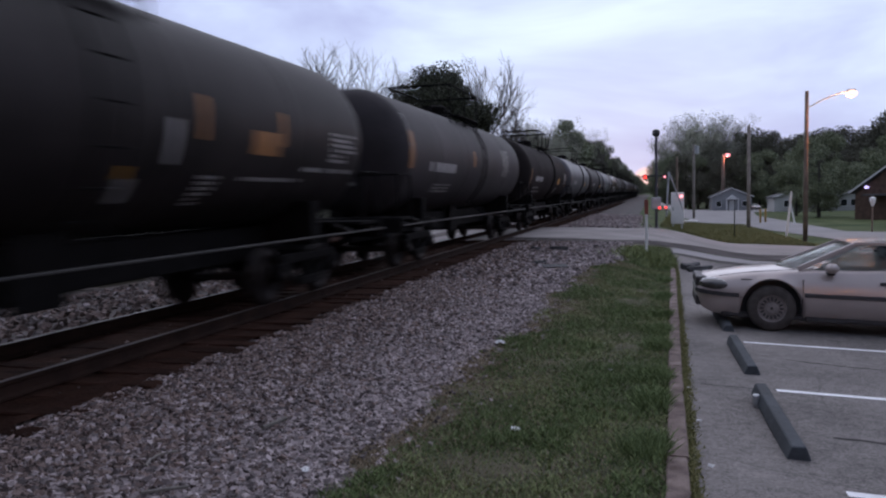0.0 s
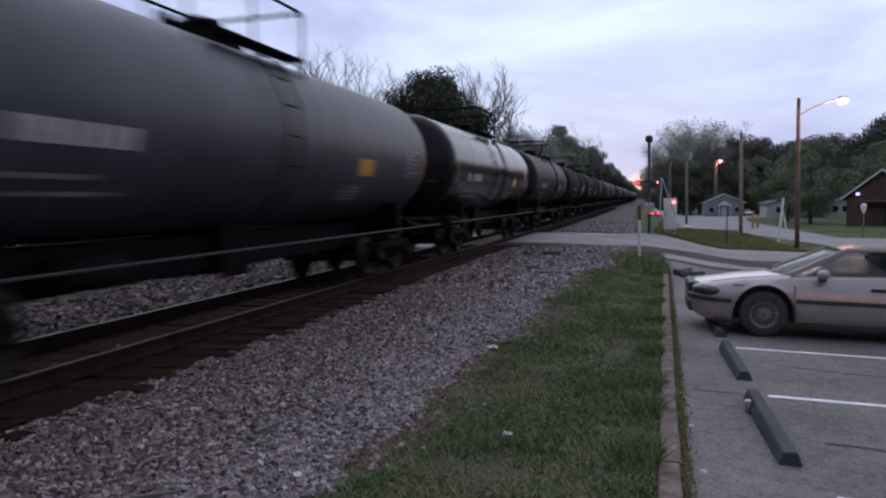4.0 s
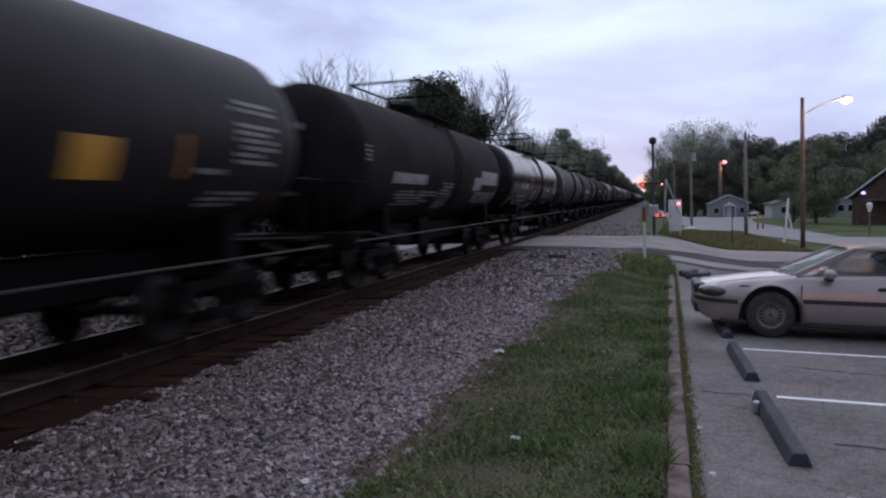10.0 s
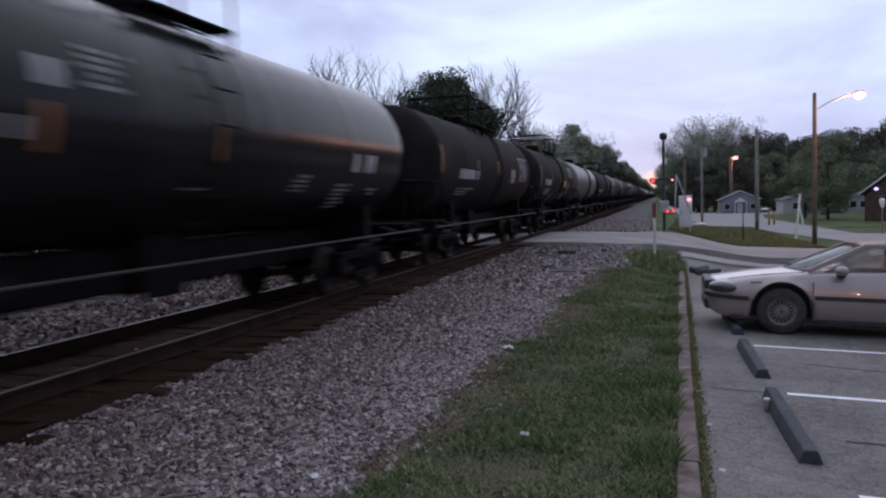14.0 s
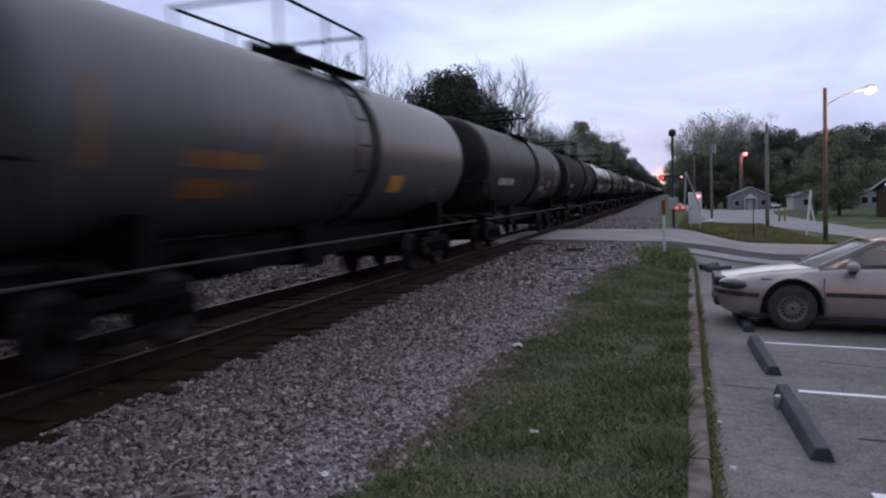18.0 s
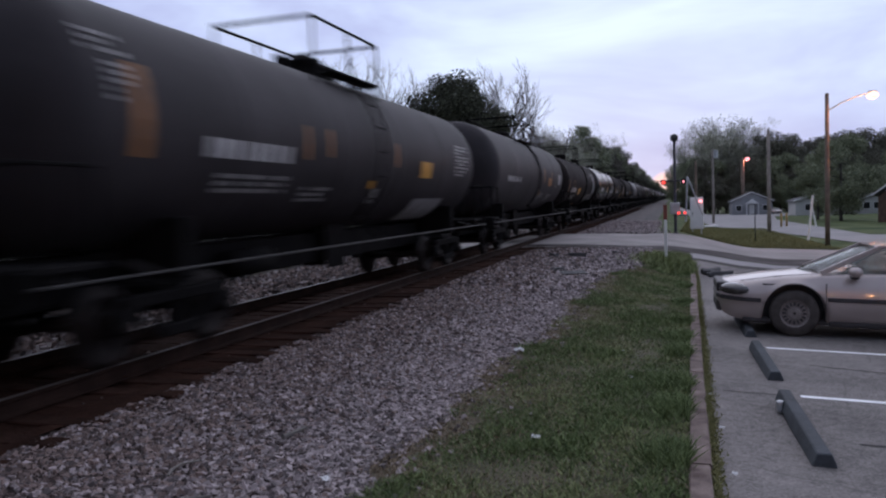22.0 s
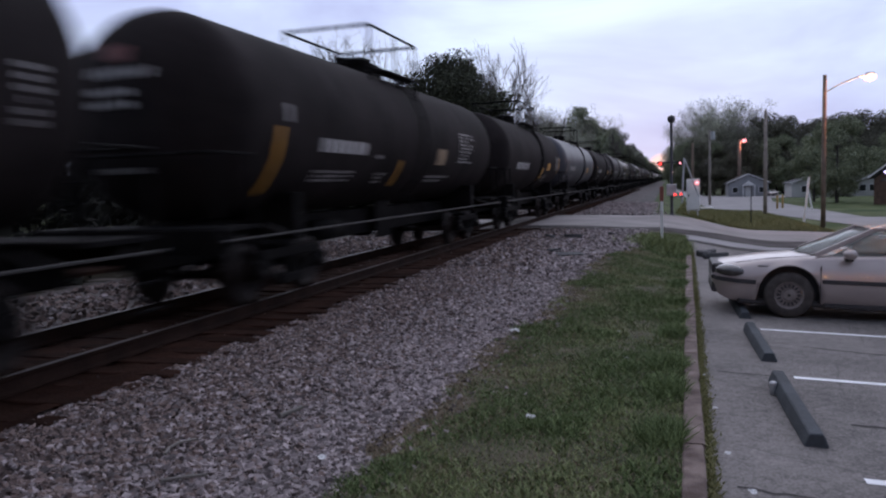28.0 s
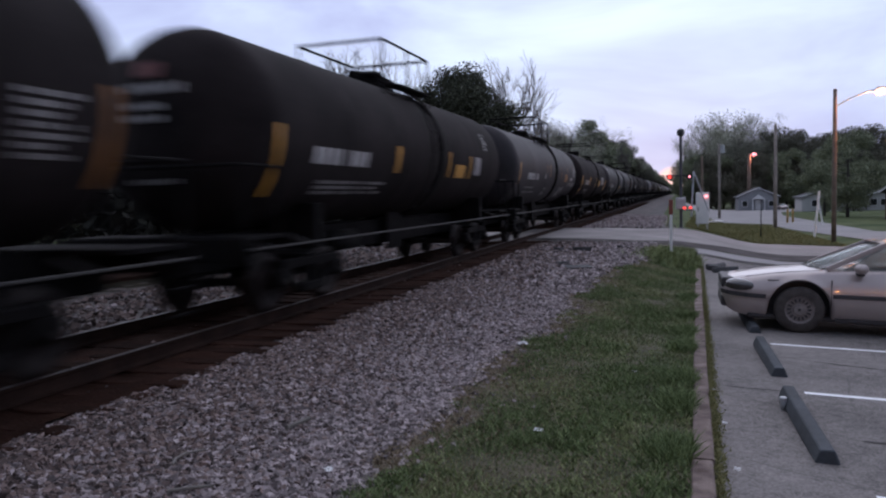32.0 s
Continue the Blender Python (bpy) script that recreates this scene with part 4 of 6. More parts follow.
MARKS[37] = "L -4.7 -3.2 -19 -9, o -4.20 -4.11 -9 0, l -4.5 -3.1 -34 -30, l -4.5 -2.2 -42 -39, o -2.23 -2.14 -19 -1, l -1.4 -0.8 -39 -20, o -0.9 -0.2 -60 -48, y 0.7 1.4 -21 -7, L 2.6 4.0 -22 -15, r 3.00 3.16 -28 -22, l 5.2 6.2 -25 3, l 3.6 4.3 -54 -44, l 1.6 2.1 -61 -51"
MARKS[38] = "r 5.44 5.53 8 13, l 5.2 6.0 -19 3, o 5.87 5.96 -15 7, o -6.0 -5.5 -10 27"
MARKS[39] = "L -4.6 -2.8 -18 -7, t -2.4 -1.6 -18 -6, l -4.2 -2.9 -32 -27, l -4.2 -2.1 -40 -35, l -0.6 -0.1 -35 -13, o 0.33 0.53 -34 -5, l 4.3 5.6 7 14, l 2.8 4.0 -27 -10"
MARKS[40] = "o -1.04 -0.95 -19 0, l -0.1 0.3 -34 -32, l 2.1 3.5 -11 3, o 1.86 1.95 -19 1, y 3.2 3.9 -31 -16, o 4.47 4.56 -20 2, l 4.9 5.3 -17 2, p 5.6 6.6 -13 3, r 5.9 6.6 -38 -15, l 4.8 5.8 -45 -23, l 4.0 4.4 -42 -35, L -5.5 -3.0 -10 1"
MARKS[41] = "p -6.4 -6.0 -2 10, p -3.0 1.1 14 45, L -4.8 -2.8 -25 -13, q -4.2 -2.7 -52 -35, y 1.9 2.5 -50 -32, y 3.9 4.6 -47 -29"
MARKS[42] = "o -6.33 -6.24 -17 17, q -5.0 -2.7 -16 -5, q -4.8 -3.3 -27 -21, q -4.5 -3.0 -43 -32, o -2.70 -2.49 -16 6, o -0.07 0.08 -12 6, o 1.3 1.8 -20 0, o 2.81 2.97 -19 5, p 2.0 2.8 -53 -22, l 4.0 4.5 -37 -23, l 4.7 5.5 -22 14"
MARKS[43] = "o 1.13 1.22 -26 -12, o 1.6 2.3 -22 -7, o 2.25 2.34 -5 0, l 1.7 2.4 -40 -25, L 3.5 4.6 -23 -16, r 3.92 4.01 -34 -26, l 3.9 5.2 -66 -44, l 5.1 6.0 -22 7, L -4.8 -2.8 -25 -14"
MARKS[44] = "l -5.43 -5.33 2 26, o -5.08 -4.99 -54 8, L -3.5 -1.6 -28 -16, l -2.8 -1.2 -47 -34, y 0.2 0.9 -44 -34, l 2.5 5.2 -31 -7"
MARKS[48] = "L -3.0 -2.0 -20 -10, l -2.7 -2.3 -35 -30, l -2.6 -1.4 -42 -38, o -0.66 -0.51 -43 -20, l -0.3 0.2 -21 -17, l -0.4 0.4 -44 -31, l 1.9 2.2 -19 -14, t 2.6 3.3 -23 -8, p 3.8 4.8 -23 -2, l 5.1 5.5 -12 14, l 2.3 3.2 -43 -29, l 4.2 4.8 -44 -28"
MARKS[49] = "o -6.58 -6.48 -18 12, L -5.3 -3.5 -16 -5, l -4.8 -3.0 -42 -21, l -2.2 -1.7 -43 -18, y 3.2 3.9 -29 -9, l 4.7 5.8 -33 14"
MARKS[50] = "o -5.92 -5.81 -36 0, L -5.4 -2.6 3 17, L -5.1 -3.7 -16 -3, l -4.9 -2.9 -36 -22, p -1.3 -0.6 23 38, o 1.28 1.40 -32 -2, y 1.9 2.7 -41 -25, l 3.9 5.5 -31 17"
MARKS[51] = "p 1.08 1.17 -25 -4, y 0.36 0.49 -33 -27, p 0.40 0.60 -46 -33, o 1.62 1.71 -12 9, o 2.8 3.5 -17 -4, o 3.53 3.62 -11 8, l 5.2 6.2 -19 2, l 4.1 6.2 -27 -22, l 1.8 2.2 -50 -30, l 2.7 4.4 -34 -30, L -4.5 -1.8 -18 -9"
MARKS[52] = "l -6.68 -6.58 -1 34, o -6.7 -6.4 -16 17, L -5.1 -2.8 -19 -8, l -4.4 -2.8 -42 -30, o -0.9 -0.6 -8 10, l 3.4 4.6 -17 21"
TAIL = -818.2
GIRTHS = {12: 1.045, 15: 1.04, 18: 1.045, 21: 0.97, 24: 1.02, 50: 1.015}
CAR_OBJECTS = []
rc = random.Random(11)
tail = TAIL
for number, entry in enumerate(CARS.replace("\n", " ").split(",")):
    w = entry.split()
    pitch = float(w[0])
    side = round(pitch * 10) / 20 - 1.47
    spec = MARKS[number] if w[1] == "grey" else usual_marks(side, w[3] if w[3] in "oy" else "o", MARKS[number])
    car = tank_car(pitch, (w[1], int(w[2]), w[3], int(w[4]), int(w[5])), rc, spec, GIRTHS.get(number, 1.0))
    CAR_OBJECTS.append((car, tail + pitch / 2))
    tail += pitch


def motions():
    """Every car of the train runs north along the track at one speed."""
    for car, y in CAR_OBJECTS:
        walk(car, [(t, pose(TRACK_X, y + SPEED * t, RAIL_Z)) for t in (0.0, 8.0, 16.0, 24.0, 32.0)])


# ---- things beside the track ----
def on_land(x, y, dz=0.0, rz=0.0):
    return pose(x, y, land(x, y) + dz, rz=rz)


def lot_z(x, y):
    return land(x, y) + 0.004


def wheel_stop(x, y, rz=0.0):
    ob = empty("wheel_stop", pose(x, y, lot_z(x, y), rz=rz), "dark blue-grey painted concrete wheel stop on the asphalt", "wheel stop", "wheel stops of the car park")
    bm = bmesh.new()
    prof = [(-0.08, 0), (-0.08, 0.03), (-0.046, 0.118), (0.046, 0.118), (0.08, 0.03), (0.08, 0)]
    a = [bm.verts.new((px, -0.89, pz)) for px, pz in prof]
    b = [bm.verts.new((px, 0.90, pz)) for px, pz in prof]
    n = len(prof)
    for i in range(n):
        bm.faces.new((a[i], a[(i + 1) % n], b[(i + 1) % n], b[i]))
    bm.faces.new(a)
    bm.faces.new(b[::-1])
    bmesh.ops.recalc_face_normals(bm, faces=bm.faces[:])
    bmesh.ops.bevel(bm, geom=bm.edges[:], offset=0.008, segments=1, affect="EDGES")
    part("block", bm, M["stop_block"], ob)
    return ob


for sx, sy, sr in ((0.96, 6.43, 0.7), (0.99, 9.25, 0.7), (1.02, 12.18, 0.7)):
    wheel_stop(sx, sy, sr)


def stripe(x0, y, length, w=0.085):
    me = bpy.data.meshes.new("parking_line")
    n = 12
    verts, faces = [], []
    for i in range(n + 1):
        x = x0 + length * i / n
        yy = y - 0.010 * (x - x0)
        verts += [(x, yy - w / 2, land(x, yy) + 0.009), (x, yy + w / 2, land(x, yy) + 0.009)]
    for i in range(n):
        faces.append((2 * i, 2 * i + 2, 2 * i + 3, 2 * i + 1))
    me.from_pydata(verts, [], faces)
    me.materials.append(M["paint_white"])
    tagged(new("parking_line", me), "thin white painted parking line on asphalt", "parking line", "parking lines", kind="structure")


for k in range(-2, 3):
    stripe(1.14, 7.69 + 2.74 * k, 4.9)


def crack(points, w):
    """A crack in the asphalt, filled with dark dirt."""
    me = bpy.data.meshes.new("asphalt_crack")
    r = random.Random(len(points) + int(points[0][1] * 10))
    path = []
    for (a, b), (c, d) in zip(points, points[1:]):
        for i in range(8):
            path.append((mixf(a, c, i / 8) + r.uniform(-0.03, 0.03), mixf(b, d, i / 8) + r.uniform(-0.03, 0.03)))
    verts, faces = [], []
    for i, (x, y) in enumerate(path):
        k = w * r.uniform(0.4, 1.2)
        verts += [(x, y - k, land(x, y) + 0.007), (x + k * 0.4, y + k, land(x, y) + 0.007)]
    for i in range(len(path) - 1):
        faces.append((2 * i, 2 * i + 2, 2 * i + 3, 2 * i + 1))
    me.from_pydata(verts, [], faces)
    me.materials.append(M["tar"])
    tagged(new("asphalt_crack", me), "dark dirt-filled crack in the asphalt", "crack", kind="structure")


crack([(0.45, 7.72), (1.12, 7.68)], 0.018)
crack([(1.35, 6.2), (2.0, 6.1), (2.6, 5.85), (3.4, 5.7)], 0.03)
crack([(1.5, 9.35), (2.1, 9.2), (2.9, 9.15), (3.8, 8.9)], 0.022)
crack([(2.2, 6.8), (2.5, 6.3), (2.6, 5.9)], 0.018)
crack([(0.4, 4.6), (1.1, 4.5), (1.9, 4.7)], 0.02)

# ---- kerb, grass, ballast stones, litter ----
kerb = empty("kerb", Matrix.Identity(4), "weathered reddish concrete kerb between grass and asphalt", "kerb", kind="structure")
rk = random.Random(7)
y = -16.0
cuts = [-16.0, -13.0, -10.0, -7.0, -4.0, -1.0, 2.1, 5.1, 8.15, 11.2, 14.2, 17.2, 20.2, 23.2]
for a, b in zip(cuts, cuts[1:]):
    bm = bmesh.new()
    n = 16
    tw = rk.uniform(-0.016, 0.016)
    secs = []
    for i in range(n + 1):
        yy = a + 0.012 + (b - a - 0.024) * i / n
        g = land(kerb_x(yy) + 0.1, yy)
        x0 = kerb_x(yy) + tw * (i / n - 0.5) + rk.uniform(-0.002, 0.002)
        chip = rk.uniform(0.006, 0.018) if rk.random() < 0.12 else 0.0
        w, h = 0.138 - chip + rk.uniform(-0.002, 0.002), 0.085 - chip * 0.4 + rk.uniform(-0.003, 0.003)
        secs.append([bm.verts.new((x0 + px, yy, g + pz)) for px, pz in ((0, -0.15), (0, h - 0.008), (0.010, h), (w - 0.012, h), (w, h - 0.012), (w + 0.006, -0.15))])
    for A, B in zip(secs, secs[1:]):
        for k in range(6):
            bm.faces.new((A[k], A[(k + 1) % 6], B[(k + 1) % 6], B[k]))
    bm.faces.new(secs[0])
    bm.faces.new(secs[-1][::-1])
    bmesh.ops.recalc_face_normals(bm, faces=bm.faces[:])
    part("kerb_stone", bm, M["concrete"], kerb)


def grass_edge(y):
    """Where the grass gives way to stone."""
    base = mixf(-2.15, -1.85, smooth01((y - 7) / 6))
    base = mixf(base, -1.02, smooth01((y - 17) / 5))
    return base + 0.34 * noise.noise((0, y * 0.55, 7)) + 0.24 * noise.noise((3, y * 1.7, 1)) + 0.10 * noise.noise((5, y * 4.5, 2))


strip = grid_mesh("grass_strip", spaced([(-2.9, KERB_X + 0.02, 30)]), spaced([(-12, 2, 20), (2, 27.5, 130)]),
                  lambda x, y: land(x, y) + 0.012 + 0.035 * smooth01((x + 1.9) / 1.5) * (1 - smooth01((y - 25) / 2)) + 0.02 * noise.noise((x * 1.5, y * 1.5, 5)),
                  M["grass_ground"], lambda x, y: x > grass_edge(y), lambda x, y: (kerb_x(y) - KERB_X) * smooth01((x + 1.2) / 1.25))
tagged(strip, "thin worn grass with bare brown patches", "grass", kind="structure")


def fast_mesh(name, verts, faces, mat, smooth=False):
    me = bpy.data.meshes.new(name)
    me.from_pydata(verts, [], faces)
    me.materials.append(mat)
    return new(name, me)


# stones: jittered eight-cornered lumps, joined
rs = np.random.RandomState(5)
CUBE = np.array([(-1, -1, -1), (1, -1, -1), (1, 1, -1), (-1, 1, -1), (-1, -1, 1), (1, -1, 1), (1, 1, 1), (-1, 1, 1)], float) * 0.5
CUBE_F = [(0, 3, 2, 1), (4, 5, 6, 7), (0, 1, 5, 4), (1, 2, 6, 5), (2, 3, 7, 6), (3, 0, 4, 7)]


def stones(name, spots, label, mat="stone"):
    verts, faces = [], []
    for x, y, z, s in spots:
        c = CUBE * (s * rs.uniform(0.65, 1.25, 3)) + rs.uniform(-0.22, 0.22, (8, 3)) * s
        q = Euler(rs.uniform(0, 6.28, 3)).to_matrix()
        base = len(verts)
        for v in c:
            w = q @ Vector(v)
            verts.append((x + w.x, y + w.y, z + w.z))
        faces += [tuple(base + i for i in f) for f in CUBE_F]
    ob = fast_mesh(name, verts, faces, M[mat])
    return tagged(ob, label, "ballast", kind="stuff")


spots, dirty = [], []
for n, (ya, yb, lo, hi) in ((33000, (2.6, 9, 0.022, 0.049)), (15000, (9, 15, 0.029, 0.056)), (8000, (15, 28, 0.045, 0.085)), (5000, (39, 62, 0.045, 0.08)), (5000, (-12, 2.6, 0.05, 0.09))):
    for _ in range(n):
        y = rs.uniform(ya, yb)
        e = grass_edge(y)
        x = rs.uniform(TRACK_X + 1.58, e + 0.10 if y < 30 else -0.9)
        if rs.rand() < 0.012:
            x = e + abs(rs.normal(0, 0.35))
        if 28.2 < y < 39:
            continue
        # more dark stones towards the track: rust, plus the train's shade as colour
        dark_share = (smooth01((-2.0 - x) / 2.4) * 0.66 + 0.06) * (0.2 if y > 39 else 1.0)
        (dirty if rs.rand() < dark_share else spots).append((x, y, max(bed_height(x, y), land(x, y)) + 0.008, rs.uniform(lo, hi)))
stones("ballast_stones", spots, "loose grey and pinkish crushed stone")
stones("ballast_stones", dirty, "rust-stained crushed stone beside the ties, darkened for the train's shade", "dark_stone")
spots, between = [], []
for _ in range(6000):
    x, y = rs.uniform(-12, TRACK_X - 1.2), rs.uniform(3, 45)
    if not 28.2 < y < 39:
        spots.append((x, y, bed_height(x, y) + 0.01, rs.uniform(0.06, 0.1)))
for _ in range(2200):
    x, y = rs.uniform(TRACK_X - 1.2, TRACK_X + 1.2), rs.uniform(3, 28)
    between.append((x, y, bed_height(x, y) - 0.01, rs.uniform(0.035, 0.06)))
# one stone in five is pale here, the others take the darker tone
stones("ballast_stones", spots[::5], "grey crushed stone on the far side of the track")
stones("ballast_stones", [p for i, p in enumerate(spots) if i % 5], "darker brown stone on the far side of the track", "dark_stone")
stones("ballast_stones", between, "rust-stained stone between the rails", "dark_stone")


def blades(name, count, spread, mat, label, tall):
    verts, faces = [], []
    for _ in range(count):
        x, y, h = spread()
        if x is None:
            continue
        h *= rs.uniform(0.6, 1.3)
        a = rs.uniform(0, 6.283)
        w = rs.uniform(0.003, 0.006) * tall
        lean = h * rs.uniform(0.3, 1.5)
        b = rs.uniform(0, 6.283)
        z = land(x, y) + 0.01 + 0.035 * smooth01((x + 1.9) / 1.5) * (1 - smooth01((y - 25) / 2))
        i = len(verts)
        verts += [(x - w * math.cos(a), y - w * math.sin(a), z), (x + w * math.cos(a), y + w * math.sin(a), z),
                  (x + lean * math.cos(b), y + lean * math.sin(b), z + h)]
        faces.append((i, i + 1, i + 2))
    return tagged(fast_mesh(name, verts, faces, mat), label, "grass", kind="stuff")


def turf():
    y = 2.4 + 24.5 * rs.rand() ** 1.5
    x = rs.uniform(grass_edge(y) + 0.02, kerb_x(y))
    d = 0.8 * noise.noise((x * 1.1, y * 0.8, 11)) + 0.6 * noise.noise((x * 3.2, y * 3.2, 2)) + 0.4 * noise.noise((x * 8, y * 8, 6))
    bare = 0.75 * (1 - smooth01((x - grass_edge(y)) / 0.9))
    if d < -0.95 + 1.5 * bare:
        return None, 0, 0
    return x, y, 0.026 + 0.04 * max(0, d)


def patchy(shade):
    """Turf split into lighter and darker patches."""
    def spread():
        while True:
            x, y, h = turf()
            if x is None:
                return x, y, h
            dark = 1.2 * noise.noise((x * 1.0, y * 0.8, 21)) + 0.5 * noise.noise((x * 3.5, y * 3.5, 23)) + rs.uniform(-0.25, 0.25)
            if (dark > 0.0) == shade:
                return x, y, h * (1.25 if shade else 0.85)
    return spread


blades("grass_blades", 95000, patchy(False), M["blade"], "short uneven green grass", 1.6)
blades("grass_blades", 100000, patchy(True), M["blade_dark"], "darker lush patches of grass", 1.8)


def straw():
    y = 2.4 + 24.5 * rs.rand() ** 1.5
    e = grass_edge(y)
    return (e + abs(rs.normal(-0.05, 0.4)) if rs.rand() < 0.5 else rs.uniform(e, kerb_x(y))), y, 0.032


blades("dry_grass", 62000, straw, M["dry_blade"], "dead straw among the grass", 1.4)


def edge_tufts():
    y = rs.choice([5.3, 6.6, 7.6, 9.4, 10.6, 12.2, 14.9, 18.2, 22.3]) + rs.normal(0, 0.16)
    return min(kerb_x(y) - 0.01, kerb_x(y) - 0.12 + rs.normal(0, 0.09)), y, 0.095


blades("grass_tufts", 11000, edge_tufts, M["blade_dark"], "dark green tufts leaning on the kerb", 1.5)


def gutter_weeds():
    y = rs.uniform(2.5, 24)
    return kerb_x(y) + 0.142 + abs(rs.normal(0, 0.034)), y, 0.026


blades("kerb_weeds", 14000, gutter_weeds, M["verge_blade"], "weeds in the seam between kerb and asphalt", 1.6)


def back_turf():
    y = rs.uniform(-12, 2.6)
    return rs.uniform(grass_edge(y) + 0.1, kerb_x(y)), y, 0.04


blades("grass_blades", 22000, back_turf, M["blade_dark"], "short grass beside the kerb", 3.5)


def post_tuft():
    return min(kerb_x(24.0) + 0.05, -0.10 + rs.normal(0, 0.4)), 23.6 + rs.normal(0, 0.6), 0.20


blades("grass_tuft", 3500, post_tuft, M["blade"], "long bright grass round a white post", 4.0)


def far_verge():
    y = 43.5 + 36 * rs.rand() ** 1.5
    return rs.uniform(mixf(0.2, 1.5, (y - 39) / 40), mixf(8.5, 8.6, (y - 39) / 40)), y, 0.13


blades("grass_verge", 30000, far_verge, M["verge_blade"], "faded rough grass island between the two roads", 5.0)


def litter(x, y, s, label, name="litter"):
    bm = bmesh.new()
    bmesh.ops.create_grid(bm, x_segments=4, y_segments=4, size=s)
    r = random.Random(int(x * 100))
    for v in bm.verts:
        v.co.z = r.uniform(0, s * 0.9)
        v.co.x *= r.uniform(0.6, 1.1)
    bmesh.ops.solidify(bm, geom=bm.faces[:], thickness=0.002)
    ob = part(name, bm, M["paper"], None, loc=pose(x, y, land(x, y) + 0.05, rz=r.uniform(0, 180)))
    tagged(ob, label, "litter")


litter(-1.07, 5.68, 0.034, "crumpled white paper lying in the grass")
litter(-1.9, 9.11, 0.05, "flat white scrap lying on the stones")
litter(-0.45, 7.9, 0.025, "tiny white scrap in the grass")
bm = bmesh.new()
lathe(bm, [(0.0, 0.022), (0.004, 0.030), (0.055, 0.033), (0.062, 0.029), (0.105, 0.033), (0.116, 0.026), (0.118, 0.02)], 14, "z")
tagged(part("drink_can", bm, M["metal_grey"], None, smooth=True, loc=pose(0.87, 6.96, lot_z(0.87, 6.96), rx=3, ry=-4)), "small dented pale metal can beside a wheel stop", "can")
for x, y, s in ((0.34, 6.15, 0.018), (0.35, 5.05, 0.02), (0.45, 4.42, 0.022), (0.30, 7.3, 0.014), (-0.62, 9.4, 0.02)):
    litter(x, y, s, "tiny white scrap on the ground")


def stick(pts, r, label):
    bm = bmesh.new()
    for (a, b), (c, d) in zip(pts, pts[1:]):
        rod(bm, (a, b, bed_height(a, b) + 0.05), (c, d, bed_height(c, d) + 0.05), r, 6, r * 0.8)
    tagged(part("stick", bm, M["bark_pale"], None), label, "stick")


stick([(-3.38, 4.56), (-3.46, 4.46), (-3.47, 4.36), (-3.41, 4.24)], 0.011, "thin pale crooked twig on the ballast")
stick([(-3.14, 3.84), (-3.04, 3.94), (-2.95, 4.06)], 0.014, "pale broken branch on the ballast")
stick([(-3.05, 5.2), (-3.0, 5.5)], 0.022, "short grey wooden stick on the ballast")


def chunk(x, y, a, b, h, rz):
    bm = bmesh.new()
    box(bm, -a, a, -b, b, -0.03, h, 0.02)
    r = random.Random(int(x * 50))
    for v in bm.verts:
        v.co += Vector((r.uniform(-0.3, 0.3) * a, r.uniform(-0.3, 0.3) * b, r.uniform(-0.3, 0.3) * h))
    tagged(part("asphalt_chunk", bm, M["rubble"], None, loc=pose(x, y, bed_height(x, y) + 0.03, rz=rz)), "broken dark asphalt lump lying on the ballast", "rubble", "asphalt lumps")


for c in ((-3.04, 24.36, 0.26, 0.12, 0.12, 10), (-3.75, 24.0, 0.13, 0.1, 0.1, 60), (-2.47, 19.1, 0.32, 0.3, 0.05, 20), (-3.0, 19.8, 0.16, 0.14, 0.06, 50), (-2.0, 26.4, 0.10, 0.08, 0.08, 0)):
    chunk(*c)
litter(-2.35, 4.55, 0.03, "pale scrap at the edge of the ballast")

# broken wheel stops at the far end of the car park
for k, (x, y, rz, l) in enumerate(((1.05, 23.3, 70, 0.5), (1.25, 22.2, 10, 0.35), (1.0, 22.9, 130, 0.3))):
    bm = bmesh.new()
    box(bm, -l, l, -0.10, 0.10, 0, 0.17, 0.03)
    r = random.Random(k)
    for v in bm.verts:
        v.co += Vector((r.uniform(-0.04, 0.04), r.uniform(-0.03, 0.03), r.uniform(-0.03, 0.02) if v.co.z > 0.05 else 0))
    ob = part("broken_wheel_stop", bm, M["rubble"], None, loc=pose(x, y, lot_z(x, y), rz=rz))
    tagged(ob, "broken dark concrete wheel stop lying on asphalt", "wheel stop", "broken wheel stops")

west = grid_mesh("verge_west", spaced([(-40, -12.4, 20)]), spaced([(-60, 27.5, 40), (40, 200, 40)]), lambda x, y: land(x, y) - 0.012, M["brush_soil"],
                 lambda x, y: not 27.4 < y < 40.5)
tagged(west, "weedy soil beyond the track, coloured dark as if in shade", "verge", kind="structure")

# ---- posts, poles, crossing signal, houses ----
def pole(x, y, h, r, label, name="utility_pole", mat="pole_wood", lean=0.0):
    ob = empty(name, pose(x, y, land(x, y) - 0.05, ry=lean), label, "pole")
    bm = bmesh.new()
    lathe(bm, [(0, r), (h * 0.5, r * 0.88), (h - 0.02, r * 0.74), (h, r * 0.66)], 14, "z")
    part("shaft", bm, M[mat], ob, smooth=True)
    return ob


def bowl(bm, c, r):
    g = bmesh.ops.create_icosphere(bm, subdivisions=2, radius=r)
    bmesh.ops.transform(bm, matrix=Matrix.Translation(c) @ Matrix.Diagonal((1, 1, 0.75, 1)), verts=g["verts"])


